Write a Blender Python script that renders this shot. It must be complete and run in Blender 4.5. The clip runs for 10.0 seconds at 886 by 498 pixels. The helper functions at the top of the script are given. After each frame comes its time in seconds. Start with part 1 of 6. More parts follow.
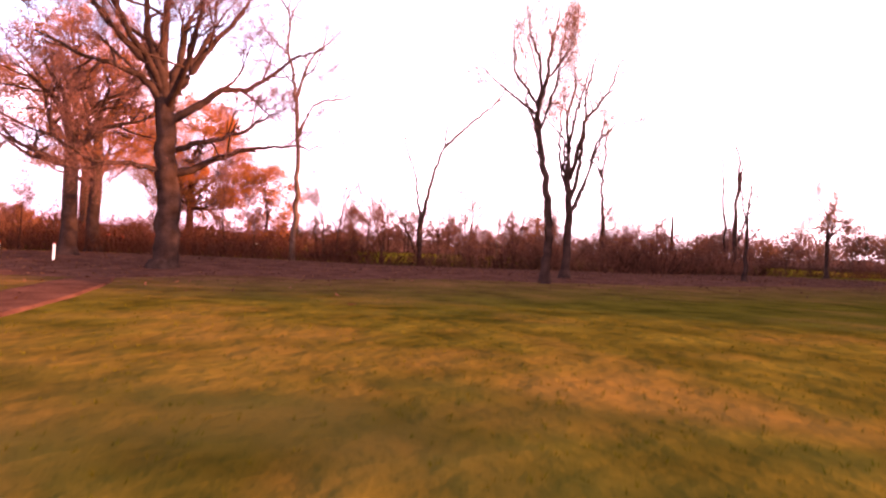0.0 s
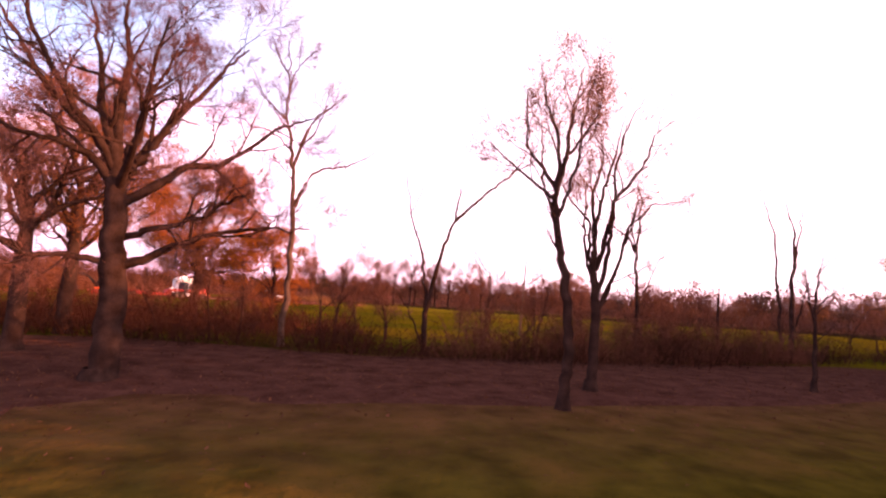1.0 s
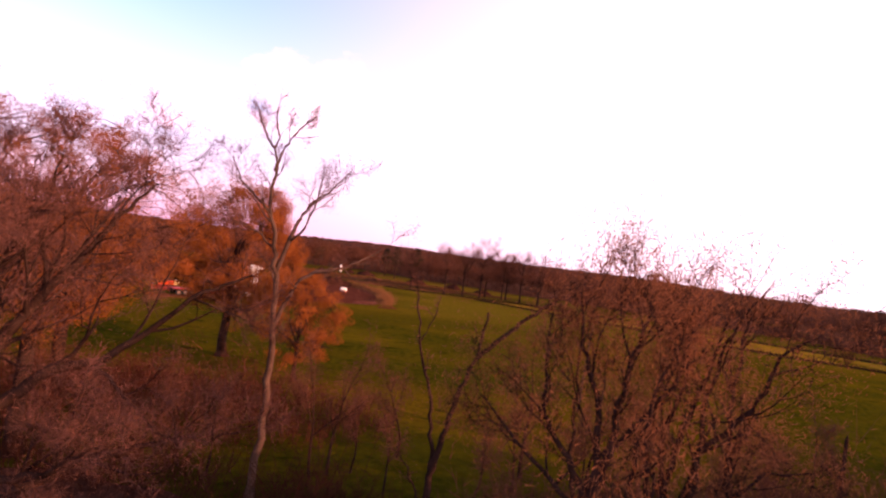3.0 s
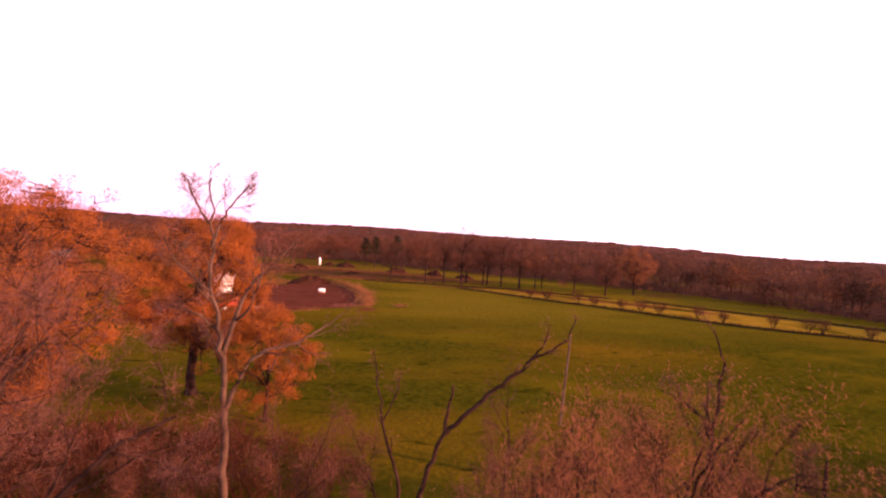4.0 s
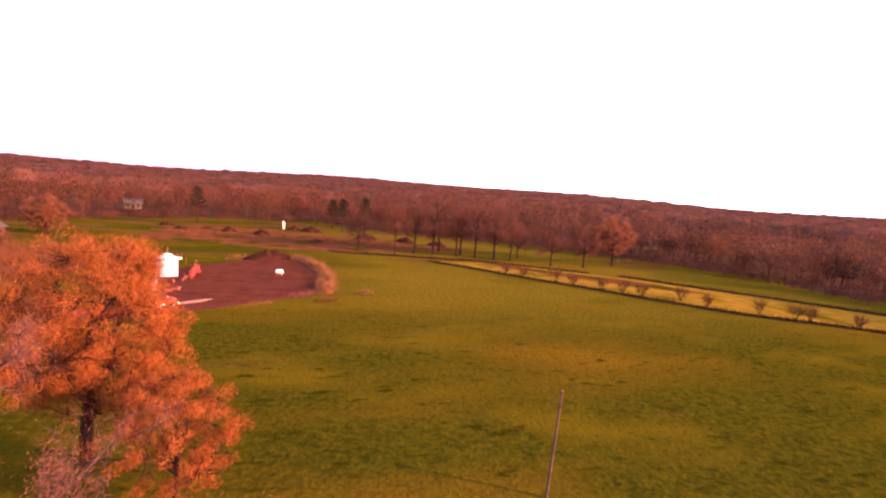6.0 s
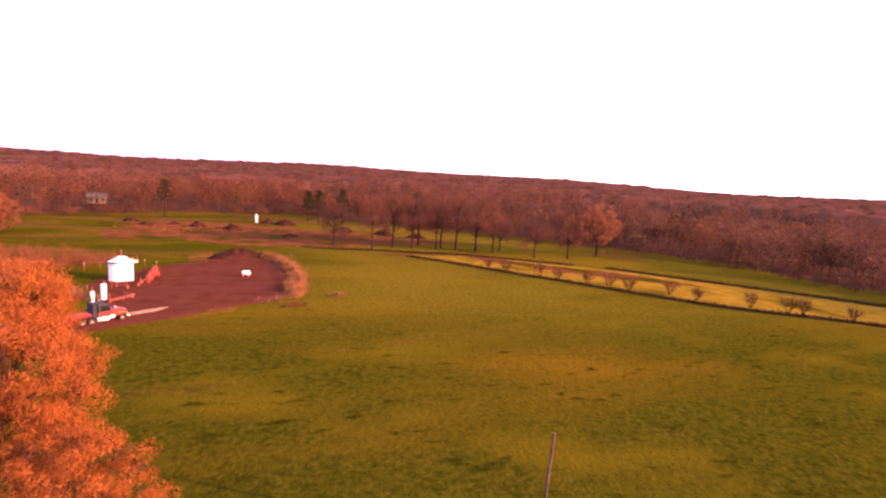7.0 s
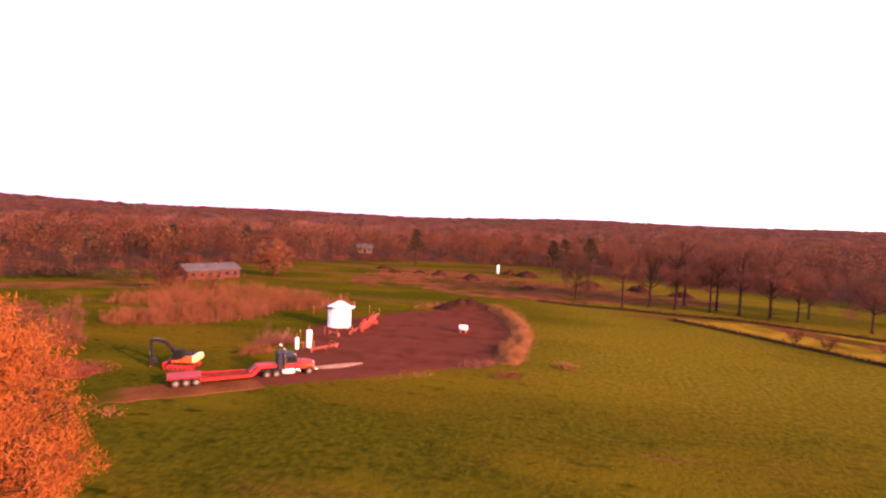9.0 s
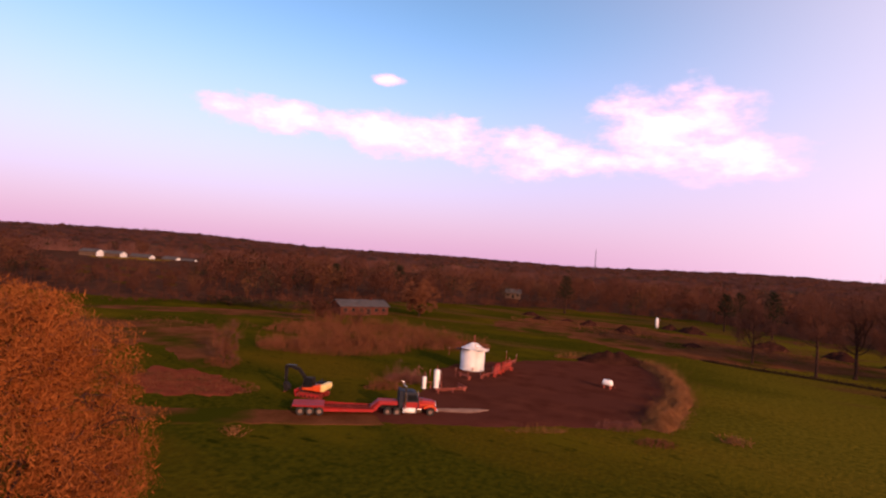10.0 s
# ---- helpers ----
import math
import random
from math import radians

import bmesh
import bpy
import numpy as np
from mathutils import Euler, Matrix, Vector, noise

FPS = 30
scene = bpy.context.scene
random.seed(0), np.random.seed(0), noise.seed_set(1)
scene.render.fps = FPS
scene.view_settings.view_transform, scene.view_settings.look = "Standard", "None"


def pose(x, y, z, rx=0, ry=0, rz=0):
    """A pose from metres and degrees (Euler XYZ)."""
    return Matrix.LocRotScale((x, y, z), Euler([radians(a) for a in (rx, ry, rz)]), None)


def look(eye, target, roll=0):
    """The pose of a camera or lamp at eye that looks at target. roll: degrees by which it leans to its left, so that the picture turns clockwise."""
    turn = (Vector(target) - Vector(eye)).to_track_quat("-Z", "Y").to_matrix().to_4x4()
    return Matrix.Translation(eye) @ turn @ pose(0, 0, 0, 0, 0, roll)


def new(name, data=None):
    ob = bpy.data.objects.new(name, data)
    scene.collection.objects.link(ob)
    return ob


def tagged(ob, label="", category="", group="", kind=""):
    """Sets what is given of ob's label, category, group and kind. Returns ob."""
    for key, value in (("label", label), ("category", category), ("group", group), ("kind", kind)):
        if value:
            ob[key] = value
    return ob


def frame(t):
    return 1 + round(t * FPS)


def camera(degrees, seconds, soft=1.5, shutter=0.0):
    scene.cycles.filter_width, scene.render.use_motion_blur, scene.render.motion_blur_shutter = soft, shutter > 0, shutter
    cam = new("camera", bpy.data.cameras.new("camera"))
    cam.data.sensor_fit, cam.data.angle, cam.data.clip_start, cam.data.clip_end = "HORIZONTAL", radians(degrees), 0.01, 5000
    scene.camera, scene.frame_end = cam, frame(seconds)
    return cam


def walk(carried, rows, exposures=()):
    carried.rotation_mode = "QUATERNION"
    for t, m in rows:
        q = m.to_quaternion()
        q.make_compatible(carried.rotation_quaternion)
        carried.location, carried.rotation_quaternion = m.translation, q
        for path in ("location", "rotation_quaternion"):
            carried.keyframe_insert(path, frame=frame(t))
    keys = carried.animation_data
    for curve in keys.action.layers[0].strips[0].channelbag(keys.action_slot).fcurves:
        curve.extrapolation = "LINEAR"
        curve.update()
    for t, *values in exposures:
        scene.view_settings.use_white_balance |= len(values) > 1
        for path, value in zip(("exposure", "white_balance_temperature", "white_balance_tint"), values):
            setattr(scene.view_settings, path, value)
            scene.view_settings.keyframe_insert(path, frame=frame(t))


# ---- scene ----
SECONDS = 10.0
cam = camera(79.7, SECONDS, soft=2.2, shutter=0.15)

# seconds, x, y, z, heading (left of +y), pitch, lean to the left
PATH = [
    (0, -17.24, 0.99, -0.36, -19.51, 0.83, 2.31),
    (0.5, -16.10, 2.32, 1.06, -18.74, 1.52, 3.57),
    (1, -14.80, 4.39, 2.00, -15.87, 5.79, 3.53),
    (1.5, -13.67, 6.27, 3.77, -11.28, 7.38, 5.74),
    (2, -12.41, 7.76, 5.92, -7.65, 6.17, 7.90),
    (2.5, -11.64, 9.77, 8.24, -6.94, 4.36, 9.66),
    (2.7, -11.29, 10.48, 9.33, -6.86, 2.92, 9.20),
    (3.8, -10.23, 11.35, 13.94, -9.69, -0.75, 3.53),
    (4, -9.97, 12.35, 14.80, -9.54, -1.09, 3.73),
    (4.5, -9.19, 15.10, 16.79, -9.16, -1.45, 4.60),
    (5, -8.72, 17.79, 18.67, -9.78, -3.21, 5.10),
    (5.5, -8.45, 20.09, 19.89, -11.10, -5.04, 4.80),
    (7, -5.56, 28.93, 22.03, -14.75, -7.68, 3.43),
    (7.5, -4.21, 32.45, 22.27, -12.37, -8.07, 2.89),
    (8, -2.72, 37.10, 22.11, -6.09, -8.12, 2.23),
    (8.5, -1.45, 44.51, 20.67, 3.39, -6.60, 1.78),
    (9, -0.90, 50.86, 18.99, 12.74, -3.07, 2.47),
    (9.5, -0.32, 54.48, 17.51, 21.64, 1.04, 3.70),
    (10, 0.24, 56.04, 17.68, 29.60, 1.17, 4.10),
]


def aim(x, y, z, heading, pitch, lean):
    h, p = radians(heading), radians(pitch)
    far = Vector((-math.sin(h) * math.cos(p), math.cos(h) * math.cos(p), math.sin(p)))
    return look((x, y, z), Vector((x, y, z)) + far * 10, lean)


walk(cam, [(r[0], aim(*r[1:])) for r in PATH],
     exposures=[(0, 2.35, 7400, 62), (0.6, 2.35, 7500, 65), (1, 1.55, 7600, 68), (1.5, 0.95, 7300, 65), (2.7, 0.65, 7000, 59), (3.8, 1.35, 7100, 63),
                (4.5, 1.24, 7050, 63), (5, 1.25, 7050, 63), (5.5, 1.82, 7000, 65), (7.5, 2, 6950, 67), (8, 1.95, 6950, 67), (8.5, 2.1, 7000, 68), (9, 1.8, 6950, 66), (9.7, 1.55, 7000, 61), (10, 0.08, 6500, 46)])

# ---- world and sun ----
SUN_AZ, SUN_EL = radians(117), radians(15)   # clockwise from +y
to_sun = Vector((math.sin(SUN_AZ) * math.cos(SUN_EL), math.cos(SUN_AZ) * math.cos(SUN_EL), math.sin(SUN_EL)))
world = bpy.data.worlds.new("sky")
scene.world = world
world.use_nodes = True
wn, wl = world.node_tree.nodes, world.node_tree.links
wn.clear()
sky = wn.new("ShaderNodeTexSky")
sky.sky_type = 'NISHITA'
sky.sun_disc = False
sky.sun_elevation, sky.sun_rotation = SUN_EL, SUN_AZ
sky.air_density, sky.dust_density, sky.ozone_density = 1.0, 2.0, 1.5
wgeo = wn.new("ShaderNodeTexCoord")
wsep = wn.new("ShaderNodeSeparateXYZ")
wl.new(wgeo.outputs["Generated"], wsep.inputs[0])


def wmath(op, a, b=0.0, c=0.0):
    """A maths node of the sky; numbers or sockets."""
    nd = wn.new("ShaderNodeMath")
    nd.operation = op
    for s, v in zip(nd.inputs, (a, b, c)):
        if isinstance(v, (int, float)):
            s.default_value = v
        else:
            wl.new(v, s)
    return nd.outputs[0]


bearing = wmath('ARCTAN2', wsep.outputs["X"], wsep.outputs["Y"])
rise = wsep.outputs["Z"]
# fair-weather cumulus: bearing, height, half width, half height of each bank
field = -9.0
for a, e, wa, we in ((-0.80, 0.232, 0.17, 0.028), (-0.55, 0.222, 0.22, 0.040), (-0.34, 0.190, 0.18, 0.030), (-0.12, 0.262, 0.13, 0.062), (-0.03, 0.20, 0.12, 0.040),
                     (-0.645, 0.314, 0.03, 0.010), (1.3, 0.28, 0.3, 0.05), (2.4, 0.22, 0.4, 0.05), (-2.2, 0.25, 0.35, 0.05), (-1.45, 0.33, 0.12, 0.03)):
    u = wmath('DIVIDE', wmath('SUBTRACT', bearing, a), wa)
    v = wmath('DIVIDE', wmath('SUBTRACT', rise, e), we)
    blob = wmath('SUBTRACT', 1.0, wmath('ADD', wmath('MULTIPLY', u, u), wmath('MULTIPLY', v, v)))
    field = wmath('MAXIMUM', field, blob)
wmap = wn.new("ShaderNodeMapping")
wmap.inputs["Scale"].default_value = (1.0, 1.0, 2.2)
wl.new(wgeo.outputs["Generated"], wmap.inputs[0])
wnoise = wn.new("ShaderNodeTexNoise")
wnoise.inputs["Scale"].default_value = 11.0
wnoise.inputs["Detail"].default_value = 7
wnoise.inputs["Roughness"].default_value = 0.6
wl.new(wmap.outputs[0], wnoise.inputs["Vector"])
puff = wmath('MULTIPLY_ADD', wnoise.outputs["Fac"], 4.2, wmath('MULTIPLY', wmath('MAXIMUM', field, -2.0), 1.0))
wcov = wn.new("ShaderNodeMapRange")
wcov.interpolation_type = 'SMOOTHSTEP'
wcov.inputs[1].default_value, wcov.inputs[2].default_value = 1.75, 2.9
wl.new(puff, wcov.inputs[0])
# rosy evening haze low down
whaze = wn.new("ShaderNodeMapRange")
whaze.interpolation_type = 'SMOOTHSTEP'
whaze.inputs[1].default_value, whaze.inputs[2].default_value = -0.02, 0.42
whaze.inputs[3].default_value, whaze.inputs[4].default_value = 0.92, 0.0
wl.new(rise, whaze.inputs[0])
wpink = wn.new("ShaderNodeMix")
wpink.data_type = 'RGBA'
wl.new(whaze.outputs[0], wpink.inputs[0])
wclear = wn.new("ShaderNodeMix")
wclear.data_type, wclear.blend_type = 'RGBA', 'MULTIPLY'
wclear.inputs[0].default_value = 1.0
wzen = wn.new("ShaderNodeMix")
wzen.data_type = 'RGBA'
wl.new(wmath('MULTIPLY', wmath('MAXIMUM', rise, 0.0), 1.2), wzen.inputs[0])
wzen.inputs[6].default_value, wzen.inputs[7].default_value = (1.35, 2.2, 2.2, 1), (0.58, 0.84, 0.72, 1)
wl.new(wzen.outputs[2], wclear.inputs[7])
wl.new(sky.outputs[0], wclear.inputs[6])
wl.new(wclear.outputs[2], wpink.inputs[6])
wpink.inputs[7].default_value = (4.9, 3.0, 3.85, 1)
# milky glare on the sun's side
wside = wmath('ADD', wmath('MULTIPLY', wsep.outputs["X"], math.sin(SUN_AZ)), wmath('MULTIPLY', wsep.outputs["Y"], math.cos(SUN_AZ)))
wglare = wn.new("ShaderNodeMapRange")
wglare.interpolation_type = 'SMOOTHSTEP'
wglare.inputs[1].default_value, wglare.inputs[2].default_value = -0.80, 0.25
wglare.inputs[4].default_value = 0.9
wl.new(wside, wglare.inputs[0])
wmilk = wn.new("ShaderNodeMix")
wmilk.data_type = 'RGBA'
whigh = wn.new("ShaderNodeMapRange")
whigh.interpolation_type = 'SMOOTHSTEP'
whigh.inputs[1].default_value, whigh.inputs[2].default_value = 0.35, 0.85
whigh.inputs[3].default_value, whigh.inputs[4].default_value = 1.0, 0.05
wl.new(rise, whigh.inputs[0])
wl.new(wmath('MULTIPLY', wglare.outputs[0], whigh.outputs[0]), wmilk.inputs[0])
wl.new(wpink.outputs[2], wmilk.inputs[6])
wmilk.inputs[7].default_value = (7.4, 6.8, 6.7, 1)
wthick = wn.new("ShaderNodeMapRange")
wthick.inputs[1].default_value, wthick.inputs[2].default_value = 2.5, 3.7
wl.new(puff, wthick.inputs[0])
wtone = wn.new("ShaderNodeMix")
wtone.data_type = 'RGBA'
wl.new(wthick.outputs[0], wtone.inputs[0])
wtone.inputs[6].default_value, wtone.inputs[7].default_value = (6.6, 5.2, 6.0, 1), (9.0, 8.0, 8.2, 1)
wmix = wn.new("ShaderNodeMix")
wmix.data_type = 'RGBA'
wl.new(wcov.outputs[0], wmix.inputs[0])
wl.new(wmilk.outputs[2], wmix.inputs[6])
wl.new(wtone.outputs[2], wmix.inputs[7])
wbg = wn.new("ShaderNodeBackground")
wbg.inputs[1].default_value = 0.15
wl.new(wmix.outputs[2], wbg.inputs[0])
wout = wn.new("ShaderNodeOutputWorld")
wl.new(wbg.outputs[0], wout.inputs[0])

sun_data = bpy.data.lights.new("sun", 'SUN')
sun_data.energy, sun_data.angle, sun_data.color = 5.0, radians(0.6), (1.0, 0.57, 0.25)
sun = new("sun", sun_data)
sun.matrix_world = look(to_sun * 100, (0, 0, 0))


# ---- materials ----
def material(name, dark, light, rough=0.85, scale=3.0, bump=0.0, fine=40.0, metal=0.0, spots=None, spot_scale=0.3, spot_at=0.55, coat=0.0, island=0.0, spec=0.3, thin=0.0):
    """Two colours mixed by coarse and fine noise, an optional third in blotches, a relief and an uneven roughness."""
    m = bpy.data.materials.new(name)
    m.use_nodes = True
    n, l = m.node_tree.nodes, m.node_tree.links
    b = n["Principled BSDF"]
    geo = n.new("ShaderNodeNewGeometry")
    n1 = n.new("ShaderNodeTexNoise")
    n1.inputs["Scale"].default_value, n1.inputs["Detail"].default_value = scale, 5
    l.new(geo.outputs["Position"], n1.inputs["Vector"])
    n2 = n.new("ShaderNodeTexNoise")
    n2.inputs["Scale"].default_value, n2.inputs["Detail"].default_value = fine, 3
    l.new(geo.outputs["Position"], n2.inputs["Vector"])
    add = n.new("ShaderNodeMath")
    add.operation = 'MULTIPLY_ADD'
    add.inputs[1].default_value = 0.45
    l.new(n2.outputs["Fac"], add.inputs[0])
    l.new(n1.outputs["Fac"], add.inputs[2])
    last = add.outputs[0]
    if island:
        isl = n.new("ShaderNodeMath")
        isl.operation = 'MULTIPLY_ADD'
        isl.inputs[1].default_value = island
        l.new(geo.outputs["Random Per Island"], isl.inputs[0])
        l.new(last, isl.inputs[2])
        last = isl.outputs[0]
    rng = n.new("ShaderNodeMapRange")
    rng.inputs[1].default_value, rng.inputs[2].default_value = 0.48 + island * 0.1, 0.96 + island * 0.9
    l.new(last, rng.inputs[0])
    mix = n.new("ShaderNodeMix")
    mix.data_type = 'RGBA'
    mix.inputs[6].default_value, mix.inputs[7].default_value = (*dark, 1), (*light, 1)
    l.new(rng.outputs[0], mix.inputs[0])
    col = mix.outputs[2]
    if spots:
        n3 = n.new("ShaderNodeTexNoise")
        n3.inputs["Scale"].default_value, n3.inputs["Detail"].default_value = spot_scale, 6
        l.new(geo.outputs["Position"], n3.inputs["Vector"])
        r3 = n.new("ShaderNodeMapRange")
        r3.inputs[1].default_value, r3.inputs[2].default_value = spot_at - 0.06, spot_at + 0.1
        l.new(n3.outputs["Fac"], r3.inputs[0])
        m3 = n.new("ShaderNodeMix")
        m3.data_type = 'RGBA'
        m3.inputs[7].default_value = (*spots, 1)
        l.new(r3.outputs[0], m3.inputs[0])
        l.new(col, m3.inputs[6])
        col = m3.outputs[2]
    l.new(col, b.inputs["Base Color"])
    rr = n.new("ShaderNodeMapRange")
    rr.inputs[3].default_value, rr.inputs[4].default_value = max(rough - 0.12, 0.02), min(rough + 0.12, 1)
    l.new(n1.outputs["Fac"], rr.inputs[0])
    l.new(rr.outputs[0], b.inputs["Roughness"])
    b.inputs["Metallic"].default_value = metal
    b.inputs["Coat Weight"].default_value = coat
    b.inputs["Specular IOR Level"].default_value = spec
    if thin:   # light comes through from behind
        tr = n.new("ShaderNodeBsdfTranslucent")
        l.new(col, tr.inputs["Color"])
        ms = n.new("ShaderNodeMixShader")
        ms.inputs[0].default_value = thin
        l.new(b.outputs[0], ms.inputs[1])
        l.new(tr.outputs[0], ms.inputs[2])
        l.new(ms.outputs[0], n["Material Output"].inputs["Surface"])
    if bump:
        bp = n.new("ShaderNodeBump")
        bp.inputs["Strength"].default_value, bp.inputs["Distance"].default_value = min(bump, 1.0), 0.05 * max(bump, 1)
        l.new(n2.outputs["Fac"], bp.inputs["Height"])
        l.new(bp.outputs[0], b.inputs["Normal"])
    return m


BARK = material("bark", (0.015, 0.0078, 0.006), (0.048, 0.026, 0.020), 0.95, 2.5, 0.8, 22, spec=0.0)
PALE_BARK = material("pale bark", (0.03, 0.017, 0.012), (0.115, 0.068, 0.05), 0.9, 1.6, 0.6, 18, spec=0.0)
TWIG = material("brown twigs", (0.055, 0.025, 0.020), (0.15, 0.066, 0.050), 0.9, 0.8, 0, 9, island=0.3, spec=0.0)
BUD = material("orange-brown spring buds", (0.15, 0.043, 0.011), (0.36, 0.112, 0.025), 0.8, 0.6, 0, 7, island=0.4, spec=0.0, thin=0.3)
PINK_BUD = material("dusky pink buds", (0.12, 0.046, 0.032), (0.31, 0.122, 0.080), 0.8, 0.6, 0, 7, island=0.4, spec=0.0, thin=0.45)
LEAF = material("young brown leaves", (0.12, 0.043, 0.020), (0.30, 0.115, 0.052), 0.75, 0.8, 0, 8, island=0.4, spec=0.0, thin=0.5)
PINE = material("dark pine needles", (0.010, 0.012, 0.007), (0.034, 0.034, 0.018), 0.8, 0.7, 0, 8, island=0.4, spec=0.0)
WOOD_RED = material("bare red-brown canopy", (0.055, 0.020, 0.012), (0.165, 0.062, 0.036), 0.9, 0.085, 0, 0.6, island=0.07, spec=0.0, thin=0.35)
WOOD_ORANGE = material("orange budding canopy", (0.08, 0.03, 0.014), (0.18, 0.076, 0.034), 0.9, 0.085, 0, 0.6, island=0.07, spec=0.0, thin=0.35)
# right-hand woods face away from the sun; that shade is toned into this canopy
WOOD_SHADE_SIDE = material("grey-brown canopy toned for the shaded side", (0.040, 0.019, 0.014), (0.135, 0.064, 0.045), 0.9, 0.085, 0, 0.6, island=0.07, spec=0.0, thin=0.35)
WOOD_DARK = material("dark evergreen canopy", (0.016, 0.014, 0.010), (0.05, 0.036, 0.022), 0.9, 0.085, 0, 0.6, island=0.07, spec=0.0)
DUSK_TWIG = material("dusky pink-brown twigs", (0.060, 0.024, 0.016), (0.165, 0.066, 0.040), 0.9, 0.25, 0, 3, island=0.3, spec=0.0, thin=0.25)
BRUSH = material("tangled brush stems", (0.022, 0.008, 0.005), (0.066, 0.025, 0.015), 0.9, 0.35, 0, 6, island=0.35, spec=0.0)
THICKET = material("reddish thicket stems", (0.065, 0.024, 0.012), (0.20, 0.074, 0.035), 0.9, 0.3, 0, 5, island=0.35, spec=0.0)
STRAW = material("dry straw-coloured grass", (0.10, 0.043, 0.017), (0.25, 0.115, 0.045), 0.9, 0.4, 0, 6, island=0.35, spec=0.0)


# ---- building helpers ----
def part(name, bm, mat, parent=None, label="", smooth=False):
    """Links a bmesh as one mesh object under a thing or a part."""
    me = bpy.data.meshes.new(name)
    bm.to_mesh(me)
    bm.free()
    if smooth:
        me.polygons.foreach_set("use_smooth", [True] * len(me.polygons))
    me.materials.append(mat)
    ob = new(name, me)
    ob.parent = parent
    return tagged(ob, label)


def arrays(name, verts, faces, mat, parent=None, smooth=False, label=""):
    """Links vertex and triangle or quad arrays as one mesh object."""
    me = bpy.data.meshes.new(name)
    verts = np.asarray(verts, dtype=np.float32)
    faces = np.asarray(faces, dtype=np.int32)
    k = faces.shape[1]
    me.vertices.add(len(verts))
    me.vertices.foreach_set("co", verts.ravel())
    me.loops.add(faces.size)
    me.loops.foreach_set("vertex_index", faces.ravel())
    me.polygons.add(len(faces))
    me.polygons.foreach_set("loop_start", np.arange(0, faces.size, k, dtype=np.int32))
    if smooth:
        me.polygons.foreach_set("use_smooth", np.ones(len(faces), dtype=bool))
    me.update(calc_edges=True)
    me.materials.append(mat)
    ob = new(name, me)
    ob.parent = parent
    return tagged(ob, label)


def empty(name, m, label, category, group="", kind=""):
    ob = new(name)
    ob.matrix_basis = m
    return tagged(ob, label, category, group, kind)


def smoothstep(a, b, v):
    u = np.clip((np.asarray(v, float) - a) / (b - a), 0, 1)
    return u * u * (3 - 2 * u)


def wave(x, y):
    """Gentle rolling of the land."""
    return 0.10 * np.sin(x * 0.11 + 1.3) * np.cos(y * 0.09) + 0.05 * np.sin(x * 0.31 + y * 0.23)


def land(x, y):
    """The height of the ground: lawn, field, then low wooded hills far off."""
    x, y = np.asarray(x, float), np.asarray(y, float)
    d = np.hypot(x, y - 60)
    foot = 12 + 9 * (1 - smoothstep(-17, -9, x))
    lawn = -1.0 * (1 - smoothstep(62, 100, y)) - 0.5 * (1 - smoothstep(0, 1, (y - foot) / (33 - foot)))
    hills = smoothstep(500, 2600, d) * (26 + 9 * np.sin(np.arctan2(y, x) * 5 + 1) + 5 * np.sin(np.arctan2(y, x) * 13))
    west = smoothstep(125, 330, -x) * 2.0 * smoothstep(0, 120, y)
    return lawn + hills + west + wave(x, y) * (0.5 + smoothstep(40, 90, y) * 0.6) * (1 - smoothstep(300, 600, d))


